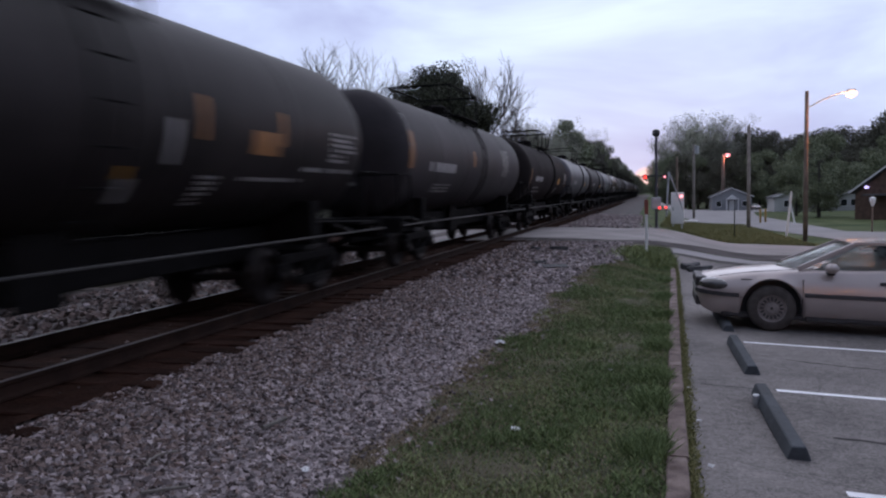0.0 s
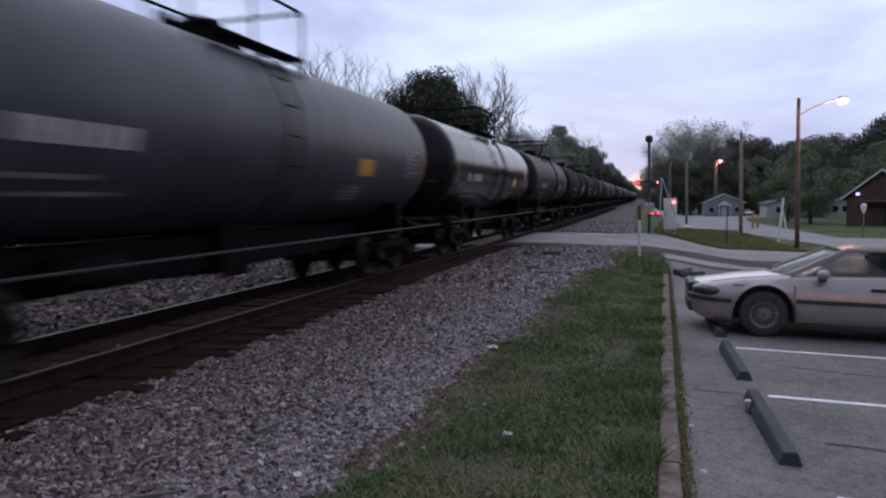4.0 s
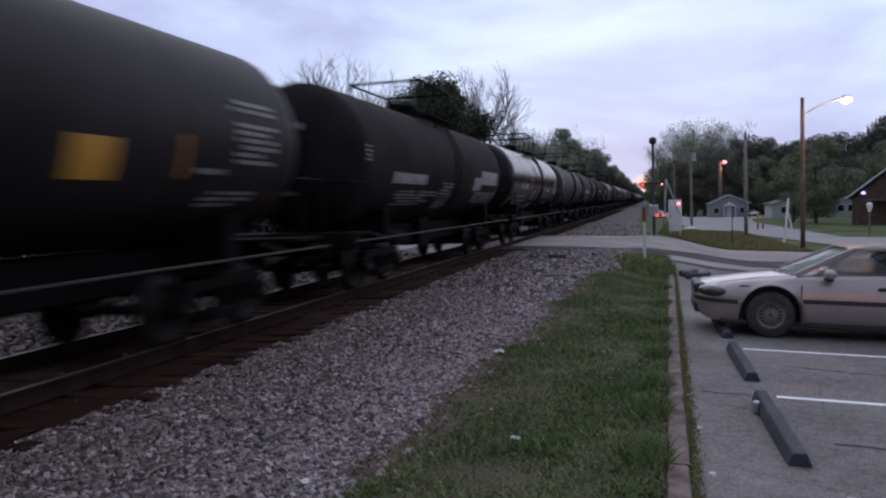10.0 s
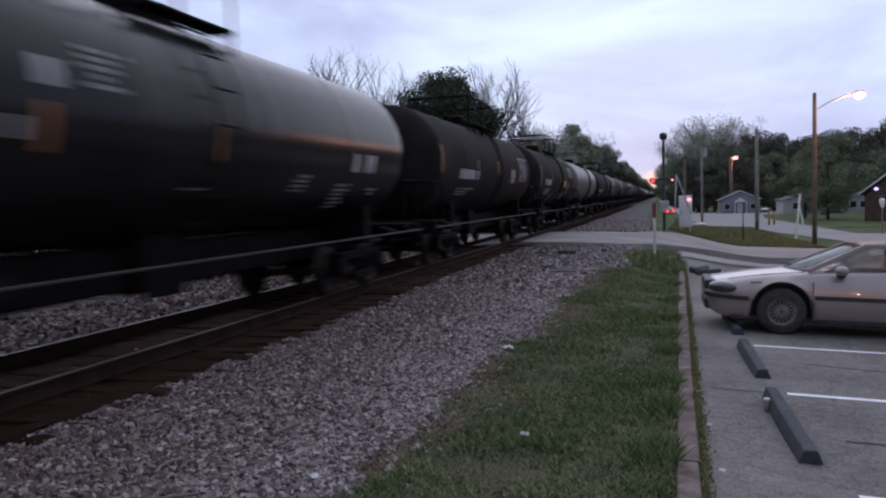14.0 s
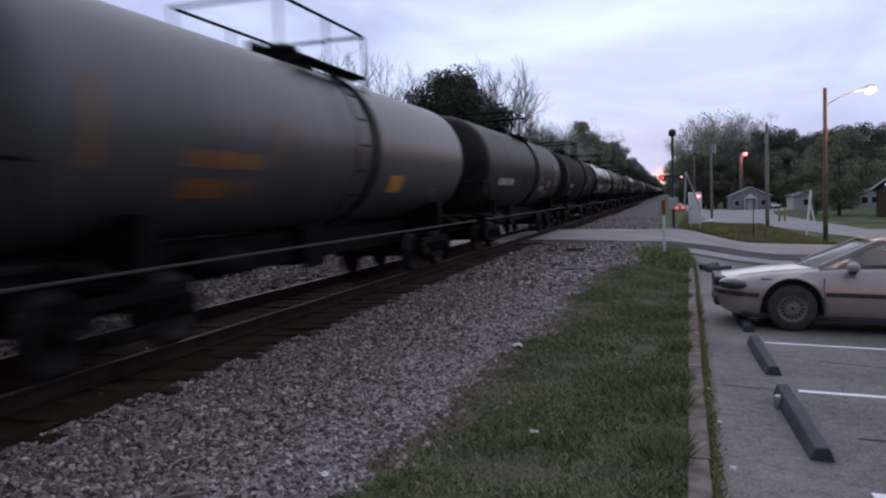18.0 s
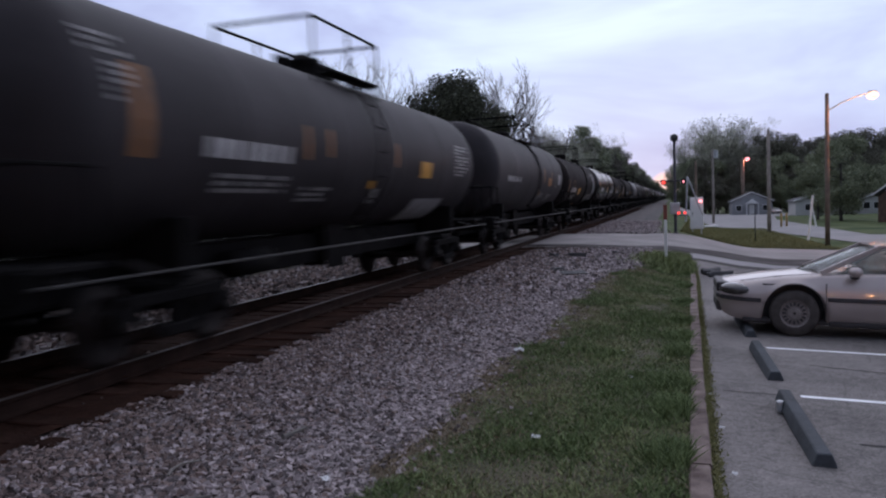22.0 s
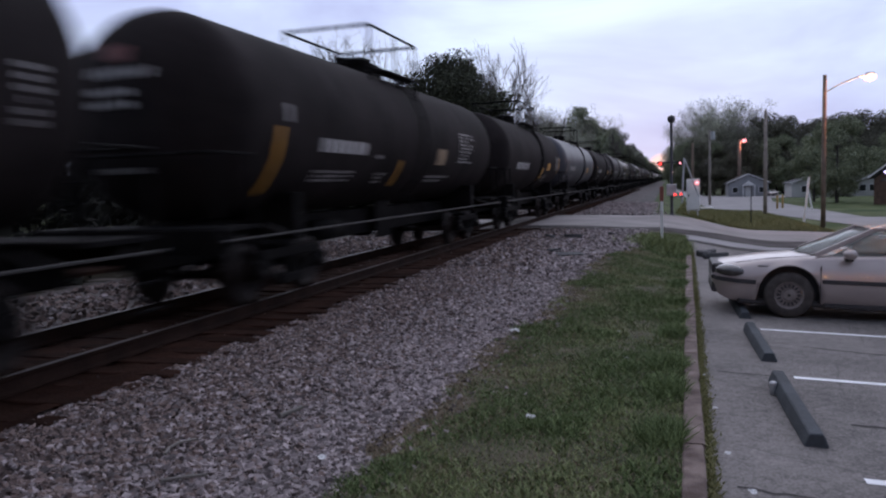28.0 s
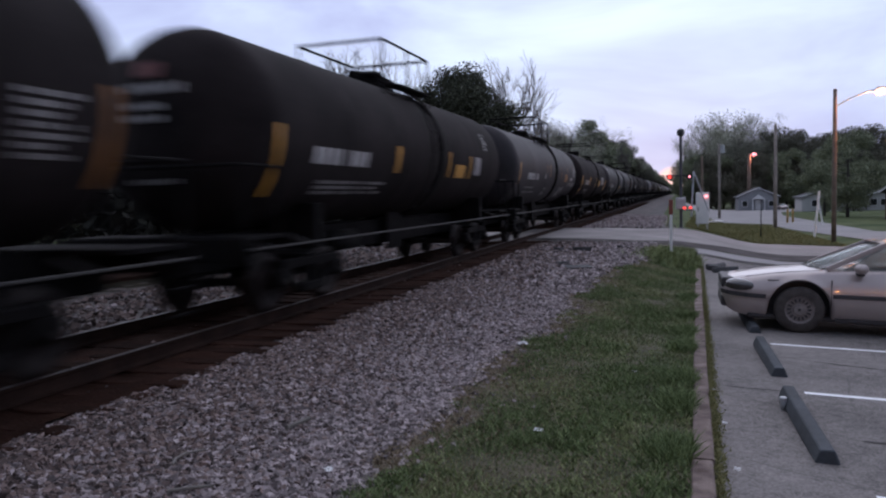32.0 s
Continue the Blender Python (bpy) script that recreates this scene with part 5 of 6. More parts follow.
def street_lamp(x, y, h, r, arm, glow, size, label, power, colour, name="street_lamp"):
    ob = pole(x, y, h, r, label, name)
    ax, ay = arm
    top = h - 1.0
    bm = bmesh.new()
    tube(bm, [(0, 0, top), (ax * 0.35, ay * 0.35, top + 0.42), (ax * 0.75, ay * 0.75, top + 0.72), (ax, ay, top + 0.80)], 0.035, 8)
    a = part("arm", bm, M["metal_grey"], ob, "grey steel arm")
    bm = bmesh.new()
    box(bm, ax - 0.16, ax + 0.30, ay - 0.12, ay + 0.12, top + 0.74, top + 0.92, 0.05)
    part("lamp_head", bm, M["metal_grey"], a, "grey lamp housing")
    bm = bmesh.new()
    bowl(bm, (ax + 0.1, ay, top + 0.66), size)
    part("lamp_glass", bm, M[glow], a, "lit sodium lamp glass", True)
    if power:
        lamp = new("street_light", bpy.data.lights.new("street_light", "POINT"))
        lamp.data.energy, lamp.data.color, lamp.data.shadow_soft_size = power, colour, 0.15
        lamp.matrix_basis = Matrix.Translation((x + ax * 0.85, y + ay * 0.85, land(x, y) + top + 0.1))
    return ob


street_lamp(8.44, 47.0, 8.8, 0.135, (2.1, -0.5), "lamp_orange", 0.31, "brown wooden pole with a lit sodium street lamp", 420, (1, 0.36, 0.13))
street_lamp(15.6, 186.0, 13.2, 0.45, (0.9, -0.3), "lamp_pink", 0.55, "wooden pole with a lit pinkish lamp behind a house", 230, (1, 0.36, 0.24))
street_lamp(11.3, -33.6, 8.6, 0.17, (-1.8, 1.0), "lamp_rear", 0.30, "wooden pole with a lit sodium lamp behind the car park", 0, (1, 0.5, 0.25))
street_lamp(13.4, -31.0, 8.6, 0.17, (-1.8, 0.6), "lamp_rear", 0.30, "wooden pole with a lit sodium lamp beyond the car park", 0, (1, 0.5, 0.25))
street_lamp(15.8, 18.0, 8.6, 0.17, (-1.8, 0.4), "lamp_orange", 0.24, "wooden pole with a lit sodium lamp by the car park", 0, (1, 0.5, 0.25))
pole(7.95, 69.7, 9.0, 0.17, "bare grey wooden pole beside the side street", mat="pole_grey")
p3 = pole(4.9, 100.4, 9.6, 0.17, "weathered wooden utility pole with a transformer", mat="pole_grey")
bm = bmesh.new()
rod(bm, (0.35, 0, 8.4), (0.35, 0, 9.4), 0.3, 10)
part("transformer", bm, M["metal_grey"], p3, "grey transformer can")
pole(2.2, 78.0, 6.2, 0.13, "slender wooden pole behind the signal cabinet")
pole(5.0, 51.2, 2.5, 0.035, "thin dark steel post in the grass", "steel_post", "black_metal")

# white marker post with red reflective top
post = empty("marker_post", pose(-0.24, 24.0, land(-0.24, 24.0) - 0.05), "slim white marker post with a faded red top", "marker post")
bm = bmesh.new()
box(bm, -0.04, 0.04, -0.018, 0.018, 0, 1.40, 0.008)
part("post_shaft", bm, M["white_metal"], post)
bm = bmesh.new()
box(bm, -0.058, 0.058, -0.022, 0.022, 1.40, 1.86, 0.01)
part("reflector", bm, M["red_paint"], post, "faded red reflector panel")

# crossing signal
SX, SY = 0.10, 40.0
sig = empty("crossing_signal", pose(SX, SY, land(SX, SY)), "dark railway crossing signal mast with glowing red lamps", "crossing signal")
bm = bmesh.new()
lathe(bm, [(0, 0.16), (0.1, 0.075), (4.75, 0.068), (4.78, 0.05)], 12, "z")
part("mast", bm, M["dark_steel"], sig)
bm = bmesh.new()
lathe(bm, [(4.72, 0.06), (4.78, 0.17), (4.92, 0.20), (5.06, 0.17), (5.12, 0.04)], 14, "z")
part("bell", bm, M["black_metal"], sig, "round black warning bell")
bm = bmesh.new()
box(bm, -0.26, 0.24, -0.25, 0.25, 1.0, 1.6, 0.03)
part("gate_machine", bm, M["metal_grey"], sig, "grey gate machine box")
bm = bmesh.new()
rod(bm, (-0.75, -0.12, 2.72), (0.55, -0.12, 2.72), 0.04, 8)
ba = part("lamp_bar", bm, M["black_metal"], sig, "black cross bar")
for k, x in enumerate((-0.55, 0.42)):
    bm = bmesh.new()
    rod(bm, (x, -0.10, 2.66), (x, -0.16, 2.66), 0.15, 16)
    part("target", bm, M["black_metal"], ba, "black round lamp target")
    bm = bmesh.new()
    rod(bm, (x, -0.16, 2.66), (x, -0.22, 2.66), (0.08, 0.055)[k], 14)
    part("red_lamp", bm, M[("lamp_red", "lamp_pink")[k]], ba, "lit red crossing lamp")
bm = bmesh.new()
tube(bm, [(0.5, 0, 0.6), (0.62, 0.1, 2.9)], 0.05, 6)
tube(bm, [(0.62, 0.1, 2.9), (1.35, 0.3, 0.9)], 0.04, 6)
part("counter_weight_arm", bm, M["metal_grey"], sig, "raised grey gate arm supports")
bm = bmesh.new()
box(bm, 0.1, 0.6, -1.3, -0.1, 0.95, 1.0, 0.02)
g = part("gate_arm", bm, M["black_metal"], sig, "foreshortened gate arm")
for x, y in ((0.16, -1.0), (0.46, -0.4)):
    bm = bmesh.new()
    bowl(bm, (x, y, 1.08), 0.075)
    part("gate_lamp", bm, M["lamp_red"], g, "lit red gate lamp", True)

cab = empty("signal_cabinet", pose(1.30, 45.5, land(1.3, 45.5)), "white metal signal cabinet on short legs in the grass", "signal cabinet")
bm = bmesh.new()
box(bm, -0.36, 0.36, -0.35, 0.35, 0.32, 2.16, 0.02)
part("cabinet_body", bm, M["white_metal"], cab)
bm = bmesh.new()
box(bm, -0.32, 0.32, -0.375, -0.352, 0.38, 2.08, 0.008)
d = part("cabinet_door", bm, M["white_metal"], cab)
bm = bmesh.new()
box(bm, -0.27, -0.23, -0.41, -0.376, 1.1, 1.3, 0.008)
part("latch", bm, M["black_metal"], d, "black latch")
for x in (-0.25, 0.25):
    bm = bmesh.new()
    box(bm, x - 0.04, x + 0.04, -0.3, 0.3, -0.05, 0.32, 0.01)
    part("cabinet_leg", bm, M["metal_grey"], cab)
bm = bmesh.new()
bowl(bm, (0.2, -0.42, 1.92), 0.12)
part("warning_lamp", bm, M["lamp_pink"], cab, "lit red lamp", True)
bm = bmesh.new()
box(bm, 0.4, 1.1, -0.3, 0.3, 0.42, 0.50, 0.01)
part("side_shelf", bm, M["white_metal"], cab, "white shelf beside the cabinet")

# white guards on guy wires
for x, y, dx in ((8.45, 53.5, -0.32), (13.4, 80.0, 0.45)):
    h = 3.1 if y < 60 else 2.6
    ob = empty("guy_wire", pose(x, y, land(x, y) - 0.05), "leaning white plastic guard on a guy wire", "guy wire", "guy wires")
    bm = bmesh.new()
    rod(bm, (0, 0, 0), (-dx, 0.2, h), 0.07, 8)
    part("guard", bm, M["white_metal"], ob)


def house(x, y, w, d, h, roof, porch, label, wall="siding", rz=0.0, openings=None):
    ob = empty("house", on_land(x, y, -0.1, rz), label, "house")
    bm = bmesh.new()
    box(bm, -w / 2, w / 2, 0, d, 0, h)
    body = part("wall", bm, M[wall], ob)
    bm = bmesh.new()
    pts = [(-w / 2 - 0.4, h), (0, h + roof), (w / 2 + 0.4, h), (w / 2 + 0.4, h + 0.18), (0, h + roof + 0.22), (-w / 2 - 0.4, h + 0.18)]
    a = [bm.verts.new((px, -0.4, pz)) for px, pz in pts]
    b = [bm.verts.new((px, d + 0.4, pz)) for px, pz in pts]
    for i in range(6):
        bm.faces.new((a[i], a[(i + 1) % 6], b[(i + 1) % 6], b[i]))
    bm.faces.new((a[0], a[1], a[4], a[5]))
    bm.faces.new((a[1], a[2], a[3], a[4]))
    bmesh.ops.recalc_face_normals(bm, faces=bm.faces[:])
    rf = part("roof", bm, M["roofing"], ob, "dark shingle roof")
    bm = bmesh.new()
    for sx in (-1, 1):
        m = Vector((sx * (w / 2 + 0.42), -0.43, h + 0.05))
        n = Vector((0, -0.43, h + roof + 0.07))
        q = [m, n, n + Vector((0, 0, 0.2)), m + Vector((0, 0, 0.2))]
        f = [bm.verts.new(v) for v in q]
        k = [bm.verts.new(v + Vector((0, 0.03, 0))) for v in q]
        bm.faces.new(f)
        bm.faces.new(k[::-1])
        for i in range(4):
            bm.faces.new((f[i], f[(i + 1) % 4], k[(i + 1) % 4], k[i]))
    bmesh.ops.recalc_face_normals(bm, faces=bm.faces[:])
    part("barge_board", bm, M["trim"], rf, "white gable trim")
    bm = bmesh.new()
    f = [bm.verts.new(v) for v in ((-w / 2, 0.05, h - 0.01), (w / 2, 0.05, h - 0.01), (0, 0.05, h + roof))]
    k = [bm.verts.new(v.co + Vector((0, 0.12, 0))) for v in f]
    bm.faces.new(f)
    bm.faces.new(k[::-1])
    for i in range(3):
        bm.faces.new((f[i], f[(i + 1) % 3], k[(i + 1) % 3], k[i]))
    bmesh.ops.recalc_face_normals(bm, faces=bm.faces[:])
    part("gable_wall", bm, M[wall], ob)
    for wx in openings if openings is not None else ((-0.33, 0.33) if porch else (-0.3, 0.05, 0.3)):
        win = bmesh.new()
        box(win, wx * w - 0.62, wx * w + 0.62, -0.06, 0.02, 0.9, 2.25, 0.01)
        wo = part("window", win, M["trim"], ob, "white window frame")
        pn = bmesh.new()
        box(pn, wx * w - 0.52, wx * w + 0.52, -0.075, -0.062, 1.0, 2.15)
        part("pane", pn, M["pane"], wo, "dark window pane")
    if porch:
        dr = bmesh.new()
        box(dr, -0.55, 0.55, -0.08, 0.02, 0.15, 2.3, 0.01)
        part("door", dr, M["trim"], ob, "white front door")
        pr = bmesh.new()
        pw = 1.35
        tri = [(-pw, 2.55), (pw, 2.55), (0, 3.55)]
        f = [pr.verts.new((px, -1.6, pz)) for px, pz in tri]
        k = [pr.verts.new((px, 0.0, pz)) for px, pz in tri]
        pr.faces.new(f)
        pr.faces.new(k[::-1])
        for i in range(3):
            pr.faces.new((f[i], f[(i + 1) % 3], k[(i + 1) % 3], k[i]))
        bmesh.ops.recalc_face_normals(pr, faces=pr.faces[:])
        po = part("porch_roof", pr, M["trim"], ob, "small white gabled porch roof")
        for px in (-1.2, 1.2):
            c = bmesh.new()
            box(c, px - 0.1, px + 0.1, -1.55, -1.35, 0, 2.55, 0.01)
            part("porch_post", c, M["trim"], ob, "white porch post")
    return ob


house(16.6, 176, 8.2, 9, 2.9, 2.0, True, "small grey house with a white gabled porch")
house(27.4, 152, 11.0, 9, 2.6, 1.6, False, "low grey house half hidden by a tree", "pale_siding")
house(35.2, 152, 4.8, 8, 2.4, 1.2, False, "small pale house among trees", "pale_siding")

for x, y in ((11.0, 86.0), (11.7, 87.4)):
    ob = empty("bollard", on_land(x, y, -0.05), "faded yellow steel bollard beside the side street", "bollard", "yellow bollards")
    bm = bmesh.new()
    lathe(bm, [(0, 0.10), (1.45, 0.10), (1.52, 0.07), (1.55, 0.01)], 12, "z")
    part("bollard_shaft", bm, M["bollard_yellow"], ob, smooth=True)

# brick building with two bluish lamps
bb = house(25.3, 92.0, 8.6, 12, 3.0, 3.2, False, "brown brick building with a gabled roof", "brick", -45, ())
bm = bmesh.new()
box(bm, 0.2, 2.0, -0.09, 0.02, 0.1, 2.5, 0.02)
part("door", bm, M["pane"], bb, "dark recessed entrance")
bm = bmesh.new()
box(bm, -2.4, 3.4, -1.8, 0.0, 2.75, 2.95, 0.02)
part("canopy", bm, M["roofing"], bb, "low grey canopy over the entrance")
for x in (-2.75, 2.3):
    bm = bmesh.new()
    bowl(bm, (x, -0.35, 3.7), 0.24)
    part("wall_lamp", bm, M["lamp_blue"], bb, "lit bluish wall lamp", True)
sp = empty("lamp_post", on_land(15.5, 61.2), "small post with a white lantern in the lawn", "lamp post")
bm = bmesh.new()
rod(bm, (0, 0, 0), (0, 0, 2.1), 0.06, 8)
part("lamp_shaft", bm, M["pole_wood"], sp)
bm = bmesh.new()
lathe(bm, [(1.9, 0.08), (2.3, 0.2), (2.5, 0.22), (2.62, 0.05)], 8, "z")
part("lantern", bm, M["white_metal"], sp, "white lantern")

# ---- trees ----
class Wood:
    """Gathers tapered limbs as plain vertex and face lists."""

    def __init__(self):
        self.verts, self.faces = [], []

    def limb(self, a, b, r, seg, r2):
        a, b = Vector(a), Vector(b)
        d = (b - a).normalized()
        u = d.orthogonal().normalized()
        w = d.cross(u)
        i = len(self.verts)
        for c, rr in ((a, r), (b, r2)):
            for k in range(seg):
                t = 2 * math.pi * k / seg
                self.verts.append(tuple(c + u * (rr * math.cos(t)) + w * (rr * math.sin(t))))
        for k in range(seg):
            n = (k + 1) % seg
            self.faces.append((i + k, i + n, i + seg + n, i + seg + k))

    def put(self, name, mat, parent, label):
        me = bpy.data.meshes.new(name)
        me.from_pydata(self.verts, [], self.faces)
        me.materials.append(mat)
        return place(name, me, parent, label)


def branches(bm, rnd, base, way, length, r, depth, spread, out):
    """A crooked limb with its forks; collects the tips."""
    steps = 4 if depth > 2 else 3
    p, d = Vector(base), Vector(way).normalized()
    for i in range(steps):
        d = (d + Vector((rnd.uniform(-1, 1), rnd.uniform(-1, 1), rnd.uniform(-0.4, 0.7))) * 0.19).normalized()
        q = p + d * (length / steps)
        bm.limb(p, q, r * (1 - 0.3 * i / steps), 5 if depth > 2 else 3, r * (1 - 0.3 * (i + 1) / steps))
        p = q
        if depth > 0 and i > 0 and (i < steps - 1 or depth < 3):
            s = (d + Vector((rnd.uniform(-1, 1), rnd.uniform(-1, 1), rnd.uniform(-0.2, 0.75))) * spread * 1.15).normalized()
            branches(bm, rnd, p, s, length * rnd.uniform(0.42, 0.68), r * 0.50, depth - 1, spread, out)
    if depth > 0:
        for _ in range(2 if depth > 1 else 1):
            s = (d + Vector((rnd.uniform(-1, 1), rnd.uniform(-1, 1), rnd.uniform(-0.1, 0.65))) * spread).normalized()
            branches(bm, rnd, p, s, length * rnd.uniform(0.6, 0.85), r * 0.62, depth - 1, spread, out)
    else:
        out.append(p.copy())


def leaves(centres, count, size, rnd, flat=0.6):
    """Small leaf sprays scattered round the given centres (place, radius)."""
    verts, faces = [], []
    w = [c[1] ** 2 for c in centres]
    for c, rad in rnd.choices(centres, w, k=count):
        v = Vector((rnd.gauss(0, 1), rnd.gauss(0, 1), rnd.gauss(0, 1))).normalized() * rad * rnd.random() ** 0.4
        p = Vector(c) + Vector((v.x, v.y, v.z * 0.85))
        n = Vector((rnd.gauss(0, 1), rnd.gauss(0, 1), rnd.gauss(0, 1) + flat)).normalized()
        a = n.orthogonal().normalized() * size * rnd.uniform(0.6, 1.3)
        b = n.cross(a).normalized() * size * rnd.uniform(0.35, 0.8)
        i = len(verts)
        verts += [p - a, p - b * 0.9, p + a, p + b * 1.1]
        faces.append((i, i + 1, i + 2, i + 3))
    return [tuple(v) for v in verts], faces


def tree_kind(seed, height, width, look_kind, label):
    rnd = random.Random(seed)
    ob = empty("tree", Matrix.Identity(4), label, "tree")
    bm = Wood()
    tips = []
    h = height
    if look_kind == "bare":
        bm.limb((0, 0, -0.3), (0, 0, h * 0.3), 0.018 * h, 8, 0.013 * h)
        for k in range(4):
            a = 2 * math.pi * (k + rnd.random() * 0.6) / 4
            branches(bm, rnd, (0, 0, h * (0.2 + 0.03 * k)), (math.cos(a) * width, math.sin(a) * width, 1.0), h * 0.33, 0.0105 * h, 5, 0.72, tips)
        grow = h / sorted(v[2] for v in bm.verts)[int(len(bm.verts) * 0.985)]
        bm.verts = [(v[0] * grow, v[1] * grow, v[2] * grow) for v in bm.verts]
        bm.put("trunk", M["bark_bare"], ob, "grey-brown bare trunk and branches")
    elif look_kind == "pale":
        bm.limb((0, 0, -0.3), (0, 0, h * 0.35), 0.016 * h, 8, 0.011 * h)
        for k in range(5):
            a = 2 * math.pi * (k + rnd.random() * 0.6) / 5
            branches(bm, rnd, (0, 0, h * (0.2 + 0.03 * k)), (math.cos(a) * width, math.sin(a) * width, 1.0), h * 0.33, 0.008 * h, 4, 0.6, tips)
        grow = h / max(v[2] for v in bm.verts)
        bm.verts = [(v[0] * grow, v[1] * grow, v[2] * grow) for v in bm.verts]
        tips = [t * grow for t in tips]
        bm.put("trunk", M["bark_pale"], ob, "pale grey trunk and branches")
        v, f = leaves([(t, h * 0.05) for t in tips], 14000, 0.0065 * h, rnd)
        me = bpy.data.meshes.new("crown")
        me.from_pydata(v, [], f)
        me.materials.append(M["leaf_pale"])
        place("crown", me, ob, "thin pale green spring leaves")
    else:
        bm.limb((0, 0, -0.3), (0, 0, h * 0.45), 0.022 * h, 8, 0.014 * h)
        bm.limb((0, 0, h * 0.45), (0, 0, h * 0.9), 0.014 * h, 8, 0.003 * h)
        lumps = []
        for k in range(26 if look_kind != "pine" else 64):
            u = rnd.random()
            z = h * mixf(0.16 if look_kind != "pine" else 0.38, 0.97, u)
            prof = math.sin(math.pi * min(1, 0.12 + 0.85 * u)) ** 0.6
            a, rr = rnd.uniform(0, 6.28), width * h * 0.5 * prof * rnd.random() ** 0.5
            c = Vector((rr * math.cos(a), rr * math.sin(a), z))
            lumps.append((c, h * (rnd.uniform(0.09, 0.155) if look_kind != "pine" else rnd.uniform(0.085, 0.15))))
            bm.limb((0, 0, z * 0.86), c, 0.006 * h, 4, 0.002 * h)
        bm.put("trunk", M["bark"], ob, "dark trunk and limbs")
        v, f = leaves(lumps, 42000 if look_kind == "pine" else 17000, (0.0095 if look_kind == "pine" else 0.0115) * h, rnd)
        me = bpy.data.meshes.new("crown")
        me.from_pydata(v, [], f)
        me.materials.append(M[dict(dark="leaf_dark", pine="leaf_pine", mid="leaf_mid")[look_kind]])
        place("crown", me, ob, "dense dark evergreen crown" if look_kind in ("dark", "pine") else "dull green crown")
    return ob


KINDS = {}
for name, args in dict(
        bare_a=(21, 13.5, 0.60, "bare", "leafless tree with spreading dark branches behind the train"),
        bare_b=(22, 13.5, 0.85, "bare", "leafless forked tree against the evening sky"),
        bare_c=(23, 13.5, 0.55, "bare", "slim leafless tree behind the railway"),
        pine=(24, 14.0, 0.72, "pine", "broad dark pine with a dense rounded crown"),
        dark_a=(25, 14.0, 0.55, "dark", "dark evergreen tree in the woods"),
        dark_b=(26, 14.0, 0.75, "dark", "broad dark tree in the woods"),
        mid_a=(27, 11.0, 0.75, "mid", "green leafy tree in dull evening light"),
        mid_b=(28, 11.0, 0.95, "mid", "bushy green tree in the dusk"),
        pale_a=(29, 20.0, 0.35, "pale", "tall pale tree with thin spring leaves"),
        pale_b=(30, 20.0, 0.55, "pale", "spreading pale tree with thin spring leaves")).items():
    KINDS[name] = tree_kind(*args)
PLANTED = []


def plant(kind, x, y, height, turn=None, sink=0.0):
    """Sets a tree; the first of each kind is the original, the others are copies."""
    base = KINDS[kind]
    natural = dict(bare=13.5, pine=14.0, dark=14.0, mid_=11.0, pale=20.0)[kind[:4]]
    s = height / natural
    turn = (x * 37 + y * 11) % 360 if turn is None else turn
    m = on_land(x, y, -0.1 - sink, turn)
    if kind not in PLANTED:
        PLANTED.append(kind)
        base.matrix_basis = m @ Matrix.Diagonal((s, s, s, 1))
        return base
    base_scale = base.scale.copy()
    base.scale = (s, s, s)
    ob = copy_thing(base, m)
    base.scale = base_scale
    return ob


# beyond the track
plant("pine", -20.8, 73, 14.7, 0)
plant("bare_a", -26.4, 72, 15.4, 20)
plant("bare_c", -38.4, 78, 15.8, 70)
plant("bare_b", -32.0, 75, 16.6, 200)
plant("bare_c", -29.6, 79, 15.2, 150)
plant("bare_b", -21.2, 88, 17.2, 40)
plant("bare_a", -22.6, 92, 17.0, 130)
plant("bare_c", -18.6, 104, 14.4, 10)
plant("bare_a", -20.5, 108, 13.2, 250)
plant("pale_b", -17.2, 112, 13.0, 10)
plant("pale_a", -15.6, 120, 10.5, 80)
plant("pale_b", -15.4, 132, 9.5, 200)
rp = random.Random(12)
for i in range(50):
    y = 108 + i * 7.5
    kind = rp.choice(["mid_a", "mid_b", "dark_b", "pale_b", "bare_c", "dark_a"])
    h = rp.uniform(14.0, 18.5) if y > 165 else rp.uniform(10, 13)
    plant(kind, -19.0 + rp.uniform(-4, 1.5), y, h)
for i in range(46):
    plant(rp.choice(["dark_b", "dark_a"]), -17.2 + rp.uniform(-3, 1.2), -40 + i * 2.6, rp.uniform(4.0, 5.6), sink=0.9)
for i in range(30):
    plant(rp.choice(["mid_a", "dark_b", "dark_a", "mid_b"]), -13.6 + rp.uniform(-3, 0.8), 270 + i * 22, rp.uniform(9, 13))
for i in range(26):
    plant(rp.choice(["mid_a", "dark_b", "dark_a"]), -11.6 + rp.uniform(-1, 0.8), 420 + i * 20, rp.uniform(9, 12))
for i in range(14):
    plant(rp.choice(["mid_a", "dark_b", "dark_a"]), -16 + i * 2.4, 960 + rp.uniform(-20, 20), rp.uniform(8, 13))
# low thicket beyond the far ballast; its inner shade is put into the leaf colour
rq = random.Random(31)
clumps = []
for i in range(420):
    y = rq.uniform(-25, 27) if i < 170 else rq.uniform(41, 190)
    clumps.append((Vector((rq.uniform(-16.5, -12.7), y, rq.uniform(0.1, 3.0) ** 1.0)), rq.uniform(0.7, 1.3)))
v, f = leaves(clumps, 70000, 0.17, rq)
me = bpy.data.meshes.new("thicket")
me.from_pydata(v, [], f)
me.materials.append(M["shaded_leaf"])
tagged(new("thicket", me), "dense brush beyond the railway, its shade put into the leaf colour", "brush", kind="stuff")
